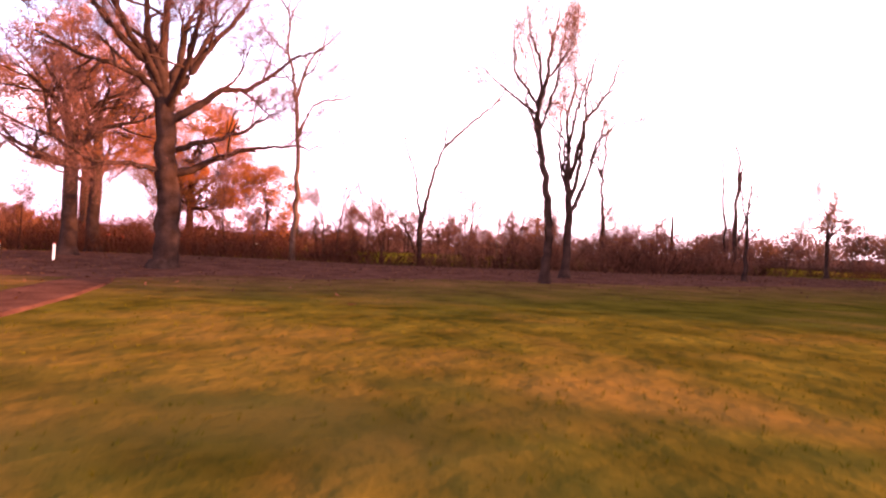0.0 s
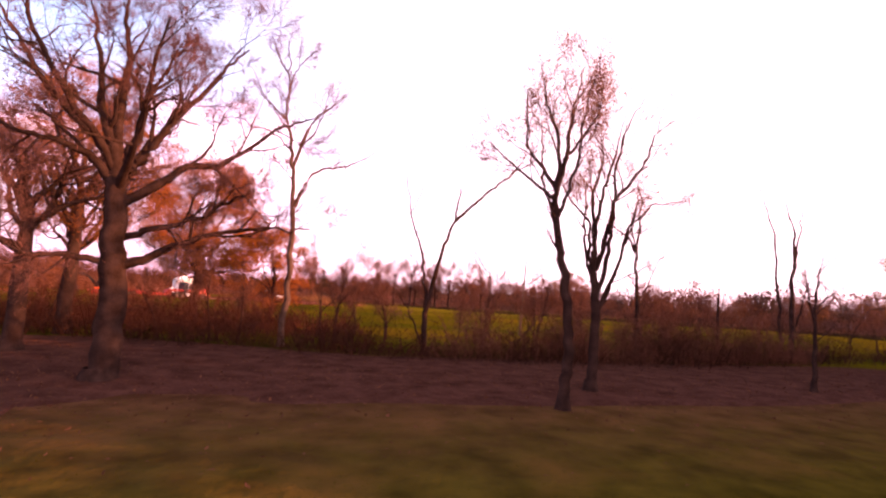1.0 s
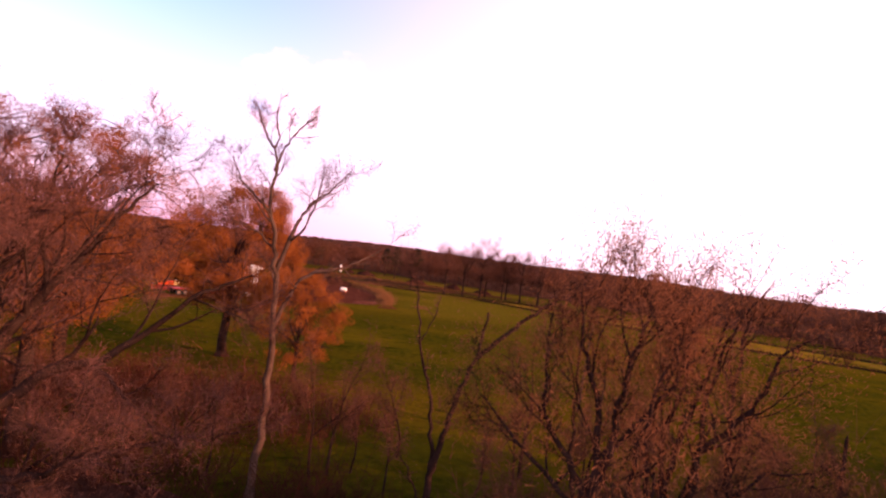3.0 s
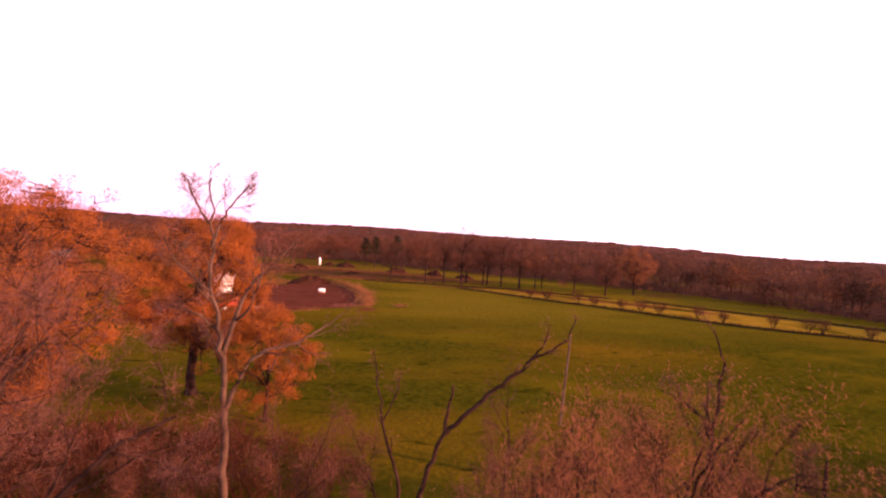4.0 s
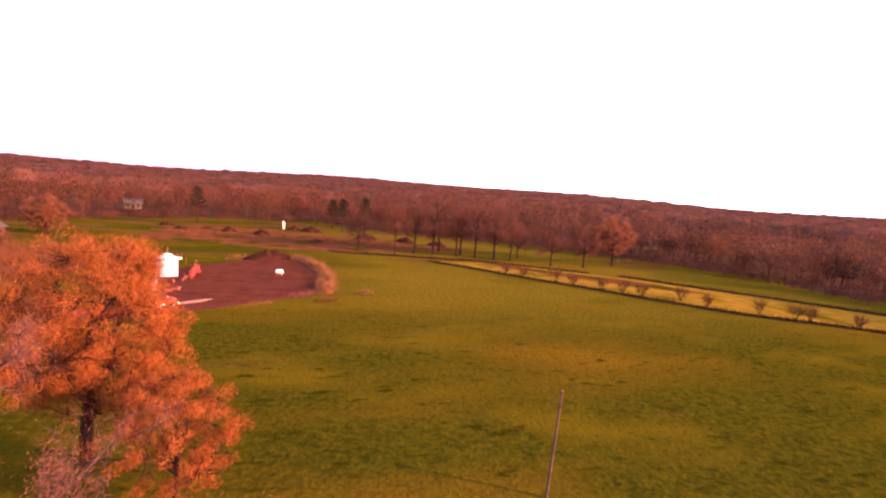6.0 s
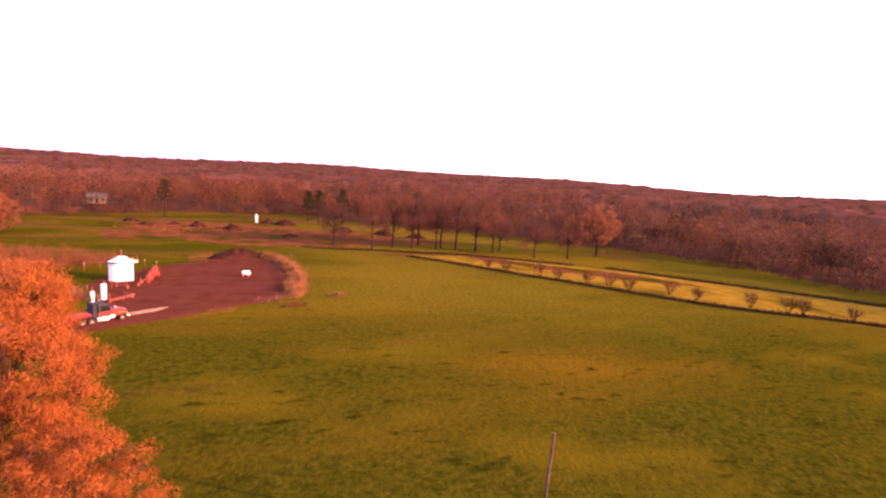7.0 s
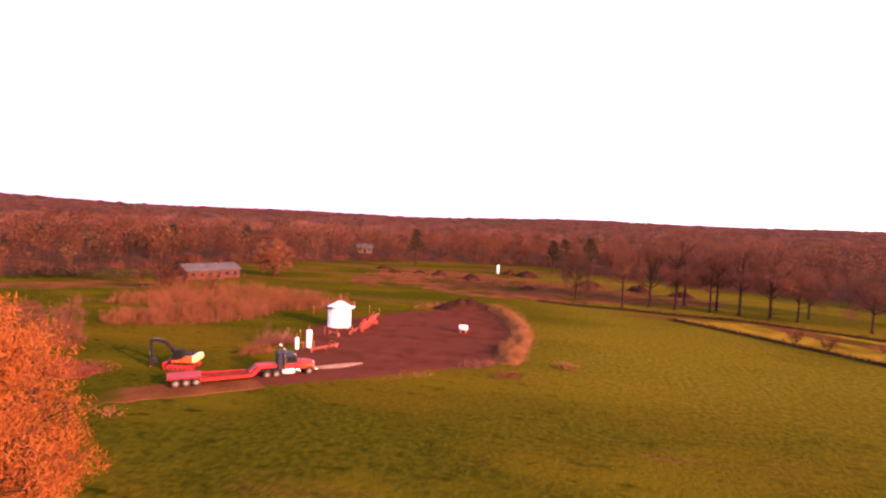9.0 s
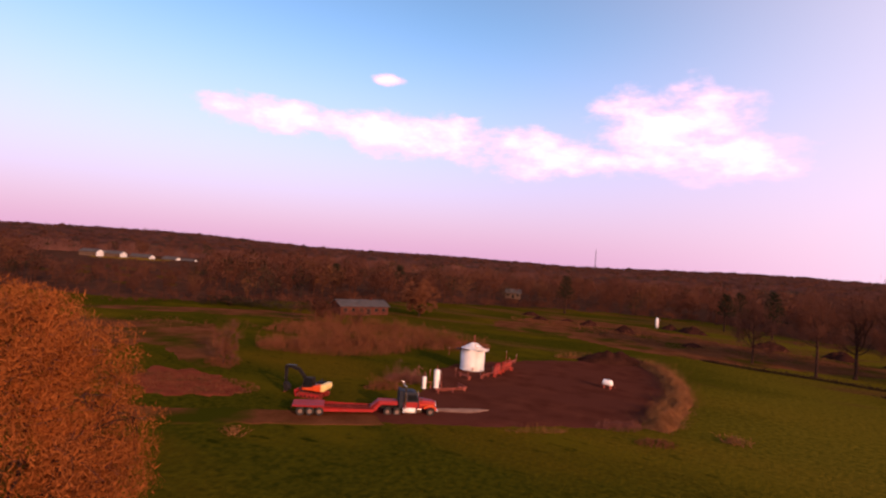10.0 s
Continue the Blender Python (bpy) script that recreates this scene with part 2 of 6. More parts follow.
# ---- trees ----
class Wood:
    """Grows limbs into one bark mesh and twigs and buds into two more."""

    def __init__(self, seed):
        self.rng = np.random.default_rng(seed)
        self.verts, self.faces, self.tips = [], [], []
        self.count = 0

    def tube(self, pts, radii, sides):
        pts = [np.asarray(p, float) for p in pts]
        n = len(pts)
        ring = np.arange(sides) * 2 * np.pi / sides
        for i in range(n):
            d = pts[min(i + 1, n - 1)] - pts[max(i - 1, 0)]
            d = d / (np.linalg.norm(d) + 1e-9)
            a = np.cross(d, (0.31, 0.17, 0.93) if abs(d[2]) < 0.9 else (1, 0, 0.2))
            a /= np.linalg.norm(a) + 1e-9
            b = np.cross(d, a)
            r = radii[i]
            self.verts.append(pts[i] + r * (np.cos(ring)[:, None] * a + np.sin(ring)[:, None] * b))
            if i:
                o = self.count + (i - 1) * sides
                for s in range(sides):
                    e = (s + 1) % sides
                    self.faces.append((o + s, o + e, o + sides + e, o + sides + s))
        self.count += n * sides

    def grow(self, p, d, length, r, level, last, wob=0.22, up=0.08, kids=4, ratio=0.62, spread=45, from_=0.3):
        rng = self.rng
        n = 6 if level < 2 else 4
        pts, rad = [np.asarray(p, float)], [r]
        d = np.asarray(d, float) / np.linalg.norm(d)
        ways = []
        for i in range(n):
            d = d + rng.normal(0, wob, 3) + np.array((0, 0, up))
            d /= np.linalg.norm(d)
            pts.append(pts[-1] + d * length / n)
            rad.append(r * (1 - 0.72 * (i + 1) / n))
            ways.append(d)
        self.tube(pts, rad, 8 if r > 0.16 else 6 if r > 0.06 else 4 if r > 0.025 else 3)
        if level >= last:
            for i in range(1, n + 1):
                self.tips.append((pts[i], ways[i - 1]))
            return
        for k in range(kids):
            f = from_ + (1 - from_) * (k + rng.uniform(0.2, 1.0)) / kids
            i = min(int(f * n), n - 1)
            at = pts[i] + (pts[i + 1] - pts[i]) * (f * n - i)
            self.branch_off(at, ways[i], length * ratio * rng.uniform(0.75, 1.2) * (1.15 - 0.4 * f), rad[i] * 0.62, level + 1, last, wob, up, kids, ratio, spread)
        self.grow(pts[-1], ways[-1], length * 0.5, rad[-1], level + 1, last, wob, up, kids, ratio, spread)

    def branch_off(self, at, way, length, r, level, last, wob, up, kids, ratio, spread):
        rng = self.rng
        side = np.cross(way, rng.normal(0, 1, 3))
        side /= np.linalg.norm(side) + 1e-9
        a = radians(spread * rng.uniform(0.6, 1.25))
        self.grow(at, way * math.cos(a) + side * math.sin(a), length, max(r, 0.012), level, last, wob, up, kids, ratio, spread)

    def spikes(self, per_tip, length, width, out=0.9):
        """Thin twigs, a triangle each, fanning from the limbs' ends."""
        rng = self.rng
        p = np.repeat([t[0] for t in self.tips], per_tip, axis=0)
        w = np.repeat([t[1] for t in self.tips], per_tip, axis=0)
        d = w + rng.normal(0, out, w.shape)
        d /= np.linalg.norm(d, axis=1)[:, None]
        s = np.cross(d, rng.normal(0, 1, d.shape))
        s /= np.linalg.norm(s, axis=1)[:, None] + 1e-9
        ln = length * rng.uniform(0.4, 1.2, (len(p), 1))
        v = np.stack([p - s * width / 2, p + s * width / 2, p + d * ln], 1).reshape(-1, 3)
        self.ends = np.concatenate([p + d * ln * 0.55, p + d * ln])
        return v, np.arange(len(v)).reshape(-1, 3)

    def buds(self, count, size, jitter=0.15, thin=1.0, clump=0.0):
        """Small leaves or buds round the twigs' ends; clump: the radius of the tufts in which they stand, facing outwards."""
        rng = self.rng
        p = self.ends[rng.integers(0, len(self.ends), count)] + rng.normal(0, jitter, (count, 3))
        a, b = rng.normal(0, 1, (2, count, 3))
        if clump:
            hubs = self.ends[rng.integers(0, len(self.ends), count // 160)] + rng.normal(0, jitter, (count // 160, 3))
            g = rng.normal(0, 1, (count, 3))
            g /= np.linalg.norm(g, axis=1)[:, None]
            hub = hubs[rng.integers(0, len(hubs), count)]
            p = hub + g * clump * rng.uniform(0.3, 1.0, (count, 1)) ** 0.5 * (1, 1, 0.75)
            out = hub - self.ends.mean(0)
            out = g + 0.6 * out / (np.linalg.norm(out, axis=1)[:, None] + 1e-6)
            out /= np.linalg.norm(out, axis=1)[:, None] + 1e-6
            a -= out * (a * out).sum(1)[:, None] * 0.75
            b -= out * (b * out).sum(1)[:, None] * 0.75
        a[:, 2] += 0.6
        a *= size * rng.uniform(1.0, 3.4, (count, 1)) / np.linalg.norm(a, axis=1)[:, None]
        b *= size * thin * rng.uniform(0.18, 0.42, (count, 1)) / np.linalg.norm(b, axis=1)[:, None]
        v = np.stack([p, p + a, p + b], 1).reshape(-1, 3)
        return v, np.arange(len(v)).reshape(-1, 3)


def finish_tree(w, name, base, label, bark, twig, bud, twigs, tw_len, tw_w, buds, bud_size, category="tree", group="", spread=0.15, thin=1.0, clump=0.0):
    """Trunk, twigs and buds of a grown tree as parts of one thing."""
    ob = empty(name, pose(*base), label, category, group)
    arrays("trunk", np.concatenate(w.verts), w.faces, bark, ob, True)
    v, f = w.spikes(twigs, tw_len, tw_w)
    tagged(arrays("twig_spray", v, f, twig, ob), kind="stuff")
    if buds:
        v, f = w.buds(buds, bud_size, spread, thin, clump)
        tagged(arrays("crown", v, f, bud, ob), kind="stuff")
    return ob


def on_land(x, y, dz=0.0):
    return (x, y, float(land(x, y)) + dz)


def flare(w, r, h=0.5):
    """Root flare at a trunk's foot."""
    w.tube([(0, 0, -0.3), (0, 0, 0.05), (0, 0, h)], [r * 1.9, r * 1.45, r * 1.02], 8)


def fit_crown(w, height, radius):
    """Stretches a grown tree to its true height and spread."""
    t = np.array([q[0] for q in w.tips])
    kz = height / np.percentile(t[:, 2], 99.5)
    kr = radius / np.percentile(np.hypot(t[:, 0], t[:, 1]), 96)
    k = np.array((kr, kr, kz))
    far = lambda p: 1 + (k - 1) * np.clip(np.hypot(p[..., 0:1], p[..., 1:2]) / 1.2, 0, 1) * np.array((1, 1, 0)) + (k - 1) * np.array((0, 0, 1))
    w.verts = [p * far(p) for p in w.verts]
    w.tips = [(p * far(p), d) for p, d in w.tips]


def round_crown(w, height, radius, low, reach):
    """Keeps a grown crown inside a dome between the heights low and height, and carries branchlets out to its face."""
    rng = w.rng
    mid, k = np.array((0, 0, (height + low) / 2)), np.array((radius, radius, (height - low) / 2))

    def inside(p):
        g = (p - mid) / k
        d = np.linalg.norm(g, axis=-1, keepdims=True)
        return np.where((d > 1) & (p[..., 2:3] > low), mid + g / np.maximum(d, 1e-6) * k * 0.97, p)
    w.verts = [inside(p) for p in w.verts]
    tips = np.array([inside(t[0]) for t in w.tips])
    g = rng.normal(0, 1, (reach, 3))
    g /= np.linalg.norm(g, axis=1)[:, None]
    lump = np.array([0.9 + 0.22 * noise.noise(tuple(v * 2.6)) for v in g])
    goal = mid + g * k * (lump * rng.uniform(0.72, 1.0, reach) ** 0.5)[:, None]
    out = []
    for p in goal:
        near = tips[np.argmin(((tips - p) ** 2).sum(1))]
        way = p - near + (0, 0, 0.05)
        w.tube([near, near + way * 0.5 + rng.normal(0, 0.12, 3), p], [0.035, 0.026, 0.012], 3)
        out.append((p, way / np.linalg.norm(way)))
    some = rng.choice(len(tips), min(len(tips), reach), replace=False)
    w.tips = out + [(tips[i], w.tips[i][1]) for i in some]


def spreading_tree(name, x, y, height, radius, trunk_r, fork, seed, label, bark=BARK, twig=TWIG, bud=BUD, twigs=5, buds=9000, limbs=7, bud_size=0.10, lean=(0, 0), last=3, kids=4, tw_len=0.55, tw_w=0.022, group="", dz=0.0, thin=1.0, spread=0.15, clump=0.0, dome=None, reach=420):
    """A broad tree: a short thick trunk that divides into crooked spreading limbs."""
    w = Wood(seed)
    rng = w.rng
    flare(w, trunk_r)
    top = np.array((lean[0], lean[1], fork))
    w.tube([(0, 0, 0), top * 0.35 + rng.normal(0, 0.05, 3), top * 0.7, top, top + np.array((lean[0] * 0.3, lean[1] * 0.3, (height - fork) * 0.3))],
           [trunk_r * 1.05, trunk_r * 0.9, trunk_r * 0.85, trunk_r * 0.8, trunk_r * 0.55], 10)
    tall = height - fork
    for k in range(limbs):
        az = 2 * np.pi * (k + rng.uniform(-0.3, 0.3)) / limbs
        el = radians(rng.uniform(12, 60))
        z0 = fork + tall * 0.3 * rng.uniform(0, 1) * (el > 0.5)
        d = np.array((math.cos(az) * math.cos(el), math.sin(az) * math.cos(el), math.sin(el)))
        ln = min(radius / max(math.cos(el), 0.3), tall / max(math.sin(el), 0.3)) * 0.62
        w.grow(top * (z0 / fork), d, ln, trunk_r * rng.uniform(0.34, 0.5), 1, last, 0.2, 0.07, kids, 0.62, 48)
    w.grow(top + np.array((0, 0, tall * 0.28)), (lean[0] * 0.2, lean[1] * 0.2, 1), tall * 0.42, trunk_r * 0.55, 1, last, 0.16, 0.1, kids + 1, 0.7, 55, 0.1)
    fit_crown(w, height - 0.4 * tw_len, radius)
    if dome:
        round_crown(w, height - 0.5 * clump, radius - 0.6 * clump, dome, reach)
    return finish_tree(w, name, on_land(x, y, dz), label, bark, twig, bud, twigs, tw_len, tw_w, buds, bud_size, group=group, thin=thin, spread=spread, clump=clump)


def limb_path(w, pts, r0, r1, kids=5, last=3, level=1, ratio=0.35, up=0.08, spread=50, from_=0.35):
    """A limb along given points, with side branches grown from it."""
    pts = [np.asarray(p, float) for p in pts]
    fine = [pts[0]]
    for a, b in zip(pts, pts[1:]):
        for k in range(1, 6):
            fine.append(a + (b - a) * k / 5 + (w.rng.normal(0, 0.025, 3) * np.linalg.norm(b - a) if k < 5 else 0))
    n = len(fine)
    rad = [r0 + (r1 - r0) * i / (n - 1) for i in range(n)]
    w.tube(fine, rad, 8 if r0 > 0.1 else 6)
    total = sum(np.linalg.norm(b - a) for a, b in zip(fine, fine[1:]))
    for k in range(kids):
        f = from_ + (1 - from_) * (k + w.rng.uniform(0.2, 0.9)) / kids
        i = min(int(f * (n - 1)), n - 2)
        way = fine[i + 1] - fine[i]
        way /= np.linalg.norm(way)
        w.branch_off(fine[i], way, total * ratio * w.rng.uniform(0.6, 1.2) * (1.2 - 0.6 * f), rad[i] * 0.55, level + 1, last, 0.2, up, 3, 0.6, spread)
    w.tips.append((fine[-1], fine[-1] - fine[-2]))


# ---- ground ----
def ground_material():
    m = bpy.data.materials.new("meadow grass")
    m.use_nodes = True
    n, l = m.node_tree.nodes, m.node_tree.links
    b = n["Principled BSDF"]
    geo = n.new("ShaderNodeNewGeometry")

    def noise_fac(scale, detail, lo, hi, stretch=(1, 1, 1)):
        mp = n.new("ShaderNodeMapping")
        mp.inputs["Scale"].default_value = stretch
        l.new(geo.outputs["Position"], mp.inputs[0])
        t = n.new("ShaderNodeTexNoise")
        t.inputs["Scale"].default_value, t.inputs["Detail"].default_value = scale, detail
        l.new(mp.outputs[0], t.inputs["Vector"])
        r = n.new("ShaderNodeMapRange")
        r.inputs[1].default_value, r.inputs[2].default_value = lo, hi
        l.new(t.outputs["Fac"], r.inputs[0])
        return r.outputs[0]

    def blend(fac, a, c):
        x = n.new("ShaderNodeMix")
        x.data_type = 'RGBA'
        l.new(fac, x.inputs[0])
        for s, v in ((6, a), (7, c)):
            if isinstance(v, tuple):
                x.inputs[s].default_value = (*v, 1)
            else:
                l.new(v, x.inputs[s])
        return x.outputs[2]

    fine = noise_fac(1.6, 6, 0.3, 0.7)
    grass = blend(fine, (0.022, 0.0245, 0.0018), (0.056, 0.051, 0.003))
    dry = blend(noise_fac(2.5, 5, 0.35, 0.65), (0.076, 0.047, 0.003), (0.122, 0.070, 0.005))
    c1 = blend(noise_fac(0.022, 5, 0.47, 0.66, (0.55, 1.5, 1)), grass, dry)
    c1 = blend(noise_fac(0.06, 5, 0.52, 0.68, (0.7, 1.4, 1)), c1, (0.074, 0.057, 0.003))
    c2 = blend(noise_fac(0.55, 4, 0.60, 0.72, (0.6, 1.3, 1)), c1, (0.017, 0.020, 0.001))
    # broad golden sweep over the middle meadow: low sun on blade tips, put into colour
    sepg = n.new("ShaderNodeSeparateXYZ")
    l.new(geo.outputs["Position"], sepg.inputs[0])
    sweep = None
    for axis, lo, hi in (("Y", 84, 130), ("X", -26, 10)):
        r = n.new("ShaderNodeMapRange")
        r.interpolation_type = 'SMOOTHSTEP'
        r.inputs[1].default_value, r.inputs[2].default_value, r.inputs[4].default_value = lo, hi, 0.9
        l.new(sepg.outputs[axis], r.inputs[0])
        gm = n.new("ShaderNodeMath")
        gm.operation = 'MULTIPLY'
        l.new(r.outputs[0], gm.inputs[0])
        l.new(sweep or noise_fac(0.035, 5, 0.22, 0.50, (0.6, 1.5, 1)), gm.inputs[1])
        sweep = gm.outputs[0]
    c2 = blend(sweep, c2, blend(fine, (0.066, 0.054, 0.004), (0.13, 0.094, 0.008)))
    # drier towards the far side
    sepf = n.new("ShaderNodeSeparateXYZ")
    l.new(geo.outputs["Position"], sepf.inputs[0])
    far = n.new("ShaderNodeMapRange")
    far.inputs[1].default_value, far.inputs[2].default_value, far.inputs[4].default_value = 130, 215, 0.3
    l.new(sepf.outputs["Y"], far.inputs[0])
    fm = n.new("ShaderNodeMath")
    l.new(far.outputs[0], fm.inputs[0])
    l.new(noise_fac(0.05, 5, 0.3, 0.9, (0.5, 1.6, 1)), fm.inputs[1])
    fr = n.new("ShaderNodeMapRange")
    fr.inputs[1].default_value, fr.inputs[2].default_value = 0.60, 0.76
    l.new(fm.outputs[0], fr.inputs[0])
    c2 = blend(fr.outputs[0], c2, blend(fine, (0.055, 0.030, 0.006), (0.115, 0.060, 0.014)))
    # the mown lawn, up to the brush line, is browner than the meadow
    sep = n.new("ShaderNodeSeparateXYZ")
    l.new(geo.outputs["Position"], sep.inputs[0])
    edge = n.new("ShaderNodeMapRange")
    edge.inputs[1].default_value, edge.inputs[2].default_value = 36, 31
    l.new(sep.outputs["Y"], edge.inputs[0])
    lawn = blend(noise_fac(1.1, 6, 0.32, 0.7), (0.028, 0.022, 0.003), (0.070, 0.051, 0.007))
    lawn = blend(noise_fac(0.35, 5, 0.5, 0.7), lawn, (0.095, 0.053, 0.011))
    near = n.new("ShaderNodeMapRange")
    near.inputs[1].default_value, near.inputs[2].default_value = 13, 24
    l.new(sep.outputs["Y"], near.inputs[0])
    lawn = blend(near.outputs[0], lawn, blend(noise_fac(0.8, 5, 0.35, 0.65), (0.050, 0.021, 0.011), (0.10, 0.043, 0.021)))
    c2 = blend(edge.outputs[0], c2, lawn)
    l.new(c2, b.inputs["Base Color"])
    b.inputs["Roughness"].default_value = 0.95
    b.inputs["Specular IOR Level"].default_value = 0.0
    bp = n.new("ShaderNodeBump")
    bp.inputs["Strength"].default_value, bp.inputs["Distance"].default_value = 0.6, 0.22
    t = n.new("ShaderNodeTexNoise")
    t.inputs["Scale"].default_value, t.inputs["Detail"].default_value = 2.2, 6
    l.new(geo.outputs["Position"], t.inputs["Vector"])
    l.new(t.outputs["Fac"], bp.inputs["Height"])
    l.new(bp.outputs[0], b.inputs["Normal"])
    return m


GRASS = ground_material()
DIRT = material("red-brown bare earth", (0.09, 0.020, 0.010), (0.20, 0.048, 0.022), 0.95, 0.5, 0.6, 6, spots=(0.07, 0.034, 0.012), spot_scale=0.4, spot_at=0.62, spec=0.0)
GRAVEL = material("packed gravel and red earth", (0.056, 0.016, 0.0095), (0.102, 0.031, 0.018), 0.95, 0.35, 0.7, 8, spots=(0.085, 0.026, 0.016), spot_scale=0.12, spot_at=0.5, spec=0.0)
DRY = material("dry brown meadow weeds", (0.070, 0.024, 0.009), (0.155, 0.055, 0.021), 0.95, 0.25, 0.6, 3, spots=(0.03, 0.033, 0.002), spot_scale=0.09, spot_at=0.55, spec=0.0)
MULCH = material("leaf litter and mulch", (0.034, 0.0138, 0.0095), (0.084, 0.034, 0.023), 0.95, 1.2, 0.7, 9, spec=0.0)

rings = np.concatenate([np.linspace(0, 60, 41), np.linspace(63, 220, 54), np.geomspace(226, 4600, 60)])
turns = np.linspace(0, 2 * np.pi, 241)[:-1]
gx = (rings[:, None] * np.cos(turns)).ravel()
gy = 45 + (rings[:, None] * np.sin(turns)).ravel()
gi = np.arange(len(rings) * 240).reshape(len(rings), 240)
gf = np.stack([gi[:-1], gi[1:], np.roll(gi[1:], -1, 1), np.roll(gi[:-1], -1, 1)], -1).reshape(-1, 4)
ground = arrays("ground", np.stack([gx, gy, land(gx, gy)], 1), gf, GRASS, smooth=True)
tagged(ground, "mown lawn and rough spring meadow, patchy green and straw", "ground", kind="structure")


def patch(name, cx, cy, rx, ry, turn, mat, label, category, seed, lift=0.02, rough=0.16, rows_=14, segs=72):
    """An irregular sheet lying on the land."""
    rng = np.random.default_rng(seed)
    ph = rng.uniform(0, 6.28, 6)
    a = np.linspace(0, 2 * np.pi, segs + 1)[:-1]
    edge = 1 + rough * (0.5 * np.sin(2 * a + ph[0]) + 0.4 * np.sin(3 * a + ph[1]) + 0.25 * np.sin(5 * a + ph[2]) + 0.2 * np.sin(9 * a + ph[3]) + 0.15 * np.sin(17 * a + ph[4]))
    r = np.linspace(0.0, 1, rows_ + 1)[1:, None] * edge
    u, v = (r * np.cos(a) * rx).ravel(), (r * np.sin(a) * ry).ravel()
    t = radians(turn)
    x = np.concatenate([[cx], cx + u * math.cos(t) - v * math.sin(t)])
    y = np.concatenate([[cy], cy + u * math.sin(t) + v * math.cos(t)])
    z = land(x, y) + lift
    z[-segs:] -= lift + 0.03
    idx = 1 + np.arange(rows_ * segs).reshape(rows_, segs)
    f = np.stack([idx[:-1], idx[1:], np.roll(idx[1:], -1, 1), np.roll(idx[:-1], -1, 1)], -1).reshape(-1, 4)
    tri = np.stack([np.zeros(segs, int), idx[0], np.roll(idx[0], -1), np.roll(idx[0], -1)], -1)
    me_f = [tuple(q) for q in f] + [tuple(q[:3]) for q in tri]
    me = bpy.data.meshes.new(name)
    me.from_pydata(np.stack([x, y, z], 1).tolist(), [], me_f)
    me.polygons.foreach_set("use_smooth", [True] * len(me.polygons))
    me.materials.append(mat)
    return tagged(new(name, me), label, category, kind="structure")


def sheet(name, outline, mat, label, category, seed, lift=0.05, ragged=0.5):
    """A sheet on the land inside a rough outline, seen from its middle."""
    rng = np.random.default_rng(seed)
    o = np.array(outline, float)
    fine = []
    for a, b in zip(o, np.roll(o, -1, 0)):
        n = max(3, int(np.linalg.norm(b - a) / 0.7))
        fine += [a + (b - a) * k / n for k in range(n)]
    fine = np.array(fine)
    for _ in range(2):
        fine = (np.roll(fine, 1, 0) + fine * 2 + np.roll(fine, -1, 0)) / 4
    c = fine.mean(0)
    d = fine - c
    wob = np.array([noise.noise((p[0] * 0.45, p[1] * 0.45, seed)) + 0.5 * noise.noise((p[0] * 1.3, p[1] * 1.3, seed + 9.0)) for p in fine])
    d *= (1 + ragged * wob / np.linalg.norm(d, axis=1))[:, None]
    segs, m = len(fine), 16
    f = (np.arange(1, m + 1) / m)[:, None, None]
    p = (c + d * f).reshape(-1, 2)
    p = np.concatenate([[c], p])
    z = land(p[:, 0], p[:, 1]) + lift
    z[-segs:] -= lift + 0.03
    idx = 1 + np.arange(m * segs).reshape(m, segs)
    q = np.stack([idx[:-1], idx[1:], np.roll(idx[1:], -1, 1), np.roll(idx[:-1], -1, 1)], -1).reshape(-1, 4)
    tri = np.stack([np.zeros(segs, int), idx[0], np.roll(idx[0], -1)], -1)
    me = bpy.data.meshes.new(name)
    me.from_pydata(np.column_stack([p, z]).tolist(), [], [tuple(int(i) for i in v) for v in q] + [tuple(int(i) for i in v) for v in tri])
    me.polygons.foreach_set("use_smooth", [True] * len(me.polygons))
    me.materials.append(mat)
    return tagged(new(name, me), label, category, kind="structure")


sheet("ground_pad", [(-32.5, 101.4), (-27.1, 105.6), (-23, 108.6), (-20, 111.3), (-16.7, 114.3), (-12.7, 117.9), (-8.6, 123.0), (-7.6, 132.3), (-7.8, 141.6), (-9.0, 150.1), (-12.5, 160.5), (-17.3, 167.6), (-23.6, 165.5), (-27.7, 158.4), (-33.3, 153.2), (-36.0, 148.3), (-42, 140), (-42, 130), (-37, 123), (-36, 113), (-36, 104.5)],
      GRAVEL, "packed red gravel pad of a well site", "pad", 3, 0.09, 0.9)
sheet("ground_dirt", [(-70, 101.5), (-65, 104.2), (-58, 104.6), (-51, 101.6), (-52, 98.2), (-57, 94.6), (-66, 94.0)], DIRT, "mottled bare red earth in the meadow", "bare earth", 4, 0.1, 2.0)
sheet("ground_dirt_track", [(-58.5, 88.2), (-52.2, 92.0), (-47.2, 95.8), (-43.2, 98.8), (-34, 105), (-31, 102), (-40.0, 95.2), (-44.1, 91.6), (-48.6, 88.2), (-53, 84.6)], DRY, "worn reddish track beside the trailer", "track", 5, 0.07, 1.0)
sheet("ground_weeds", [(-124, 118), (-108, 132), (-92, 126), (-82, 112), (-92, 104), (-110, 106)], DRY, "dry brown weeds in the meadow", "weeds", 31, 0.035, 3.0)
patch("ground_weeds", -118, 150, 30, 8, 38, DRY, "rough brown weeds before the woods", "weeds", 32, 0.04, 0.3)
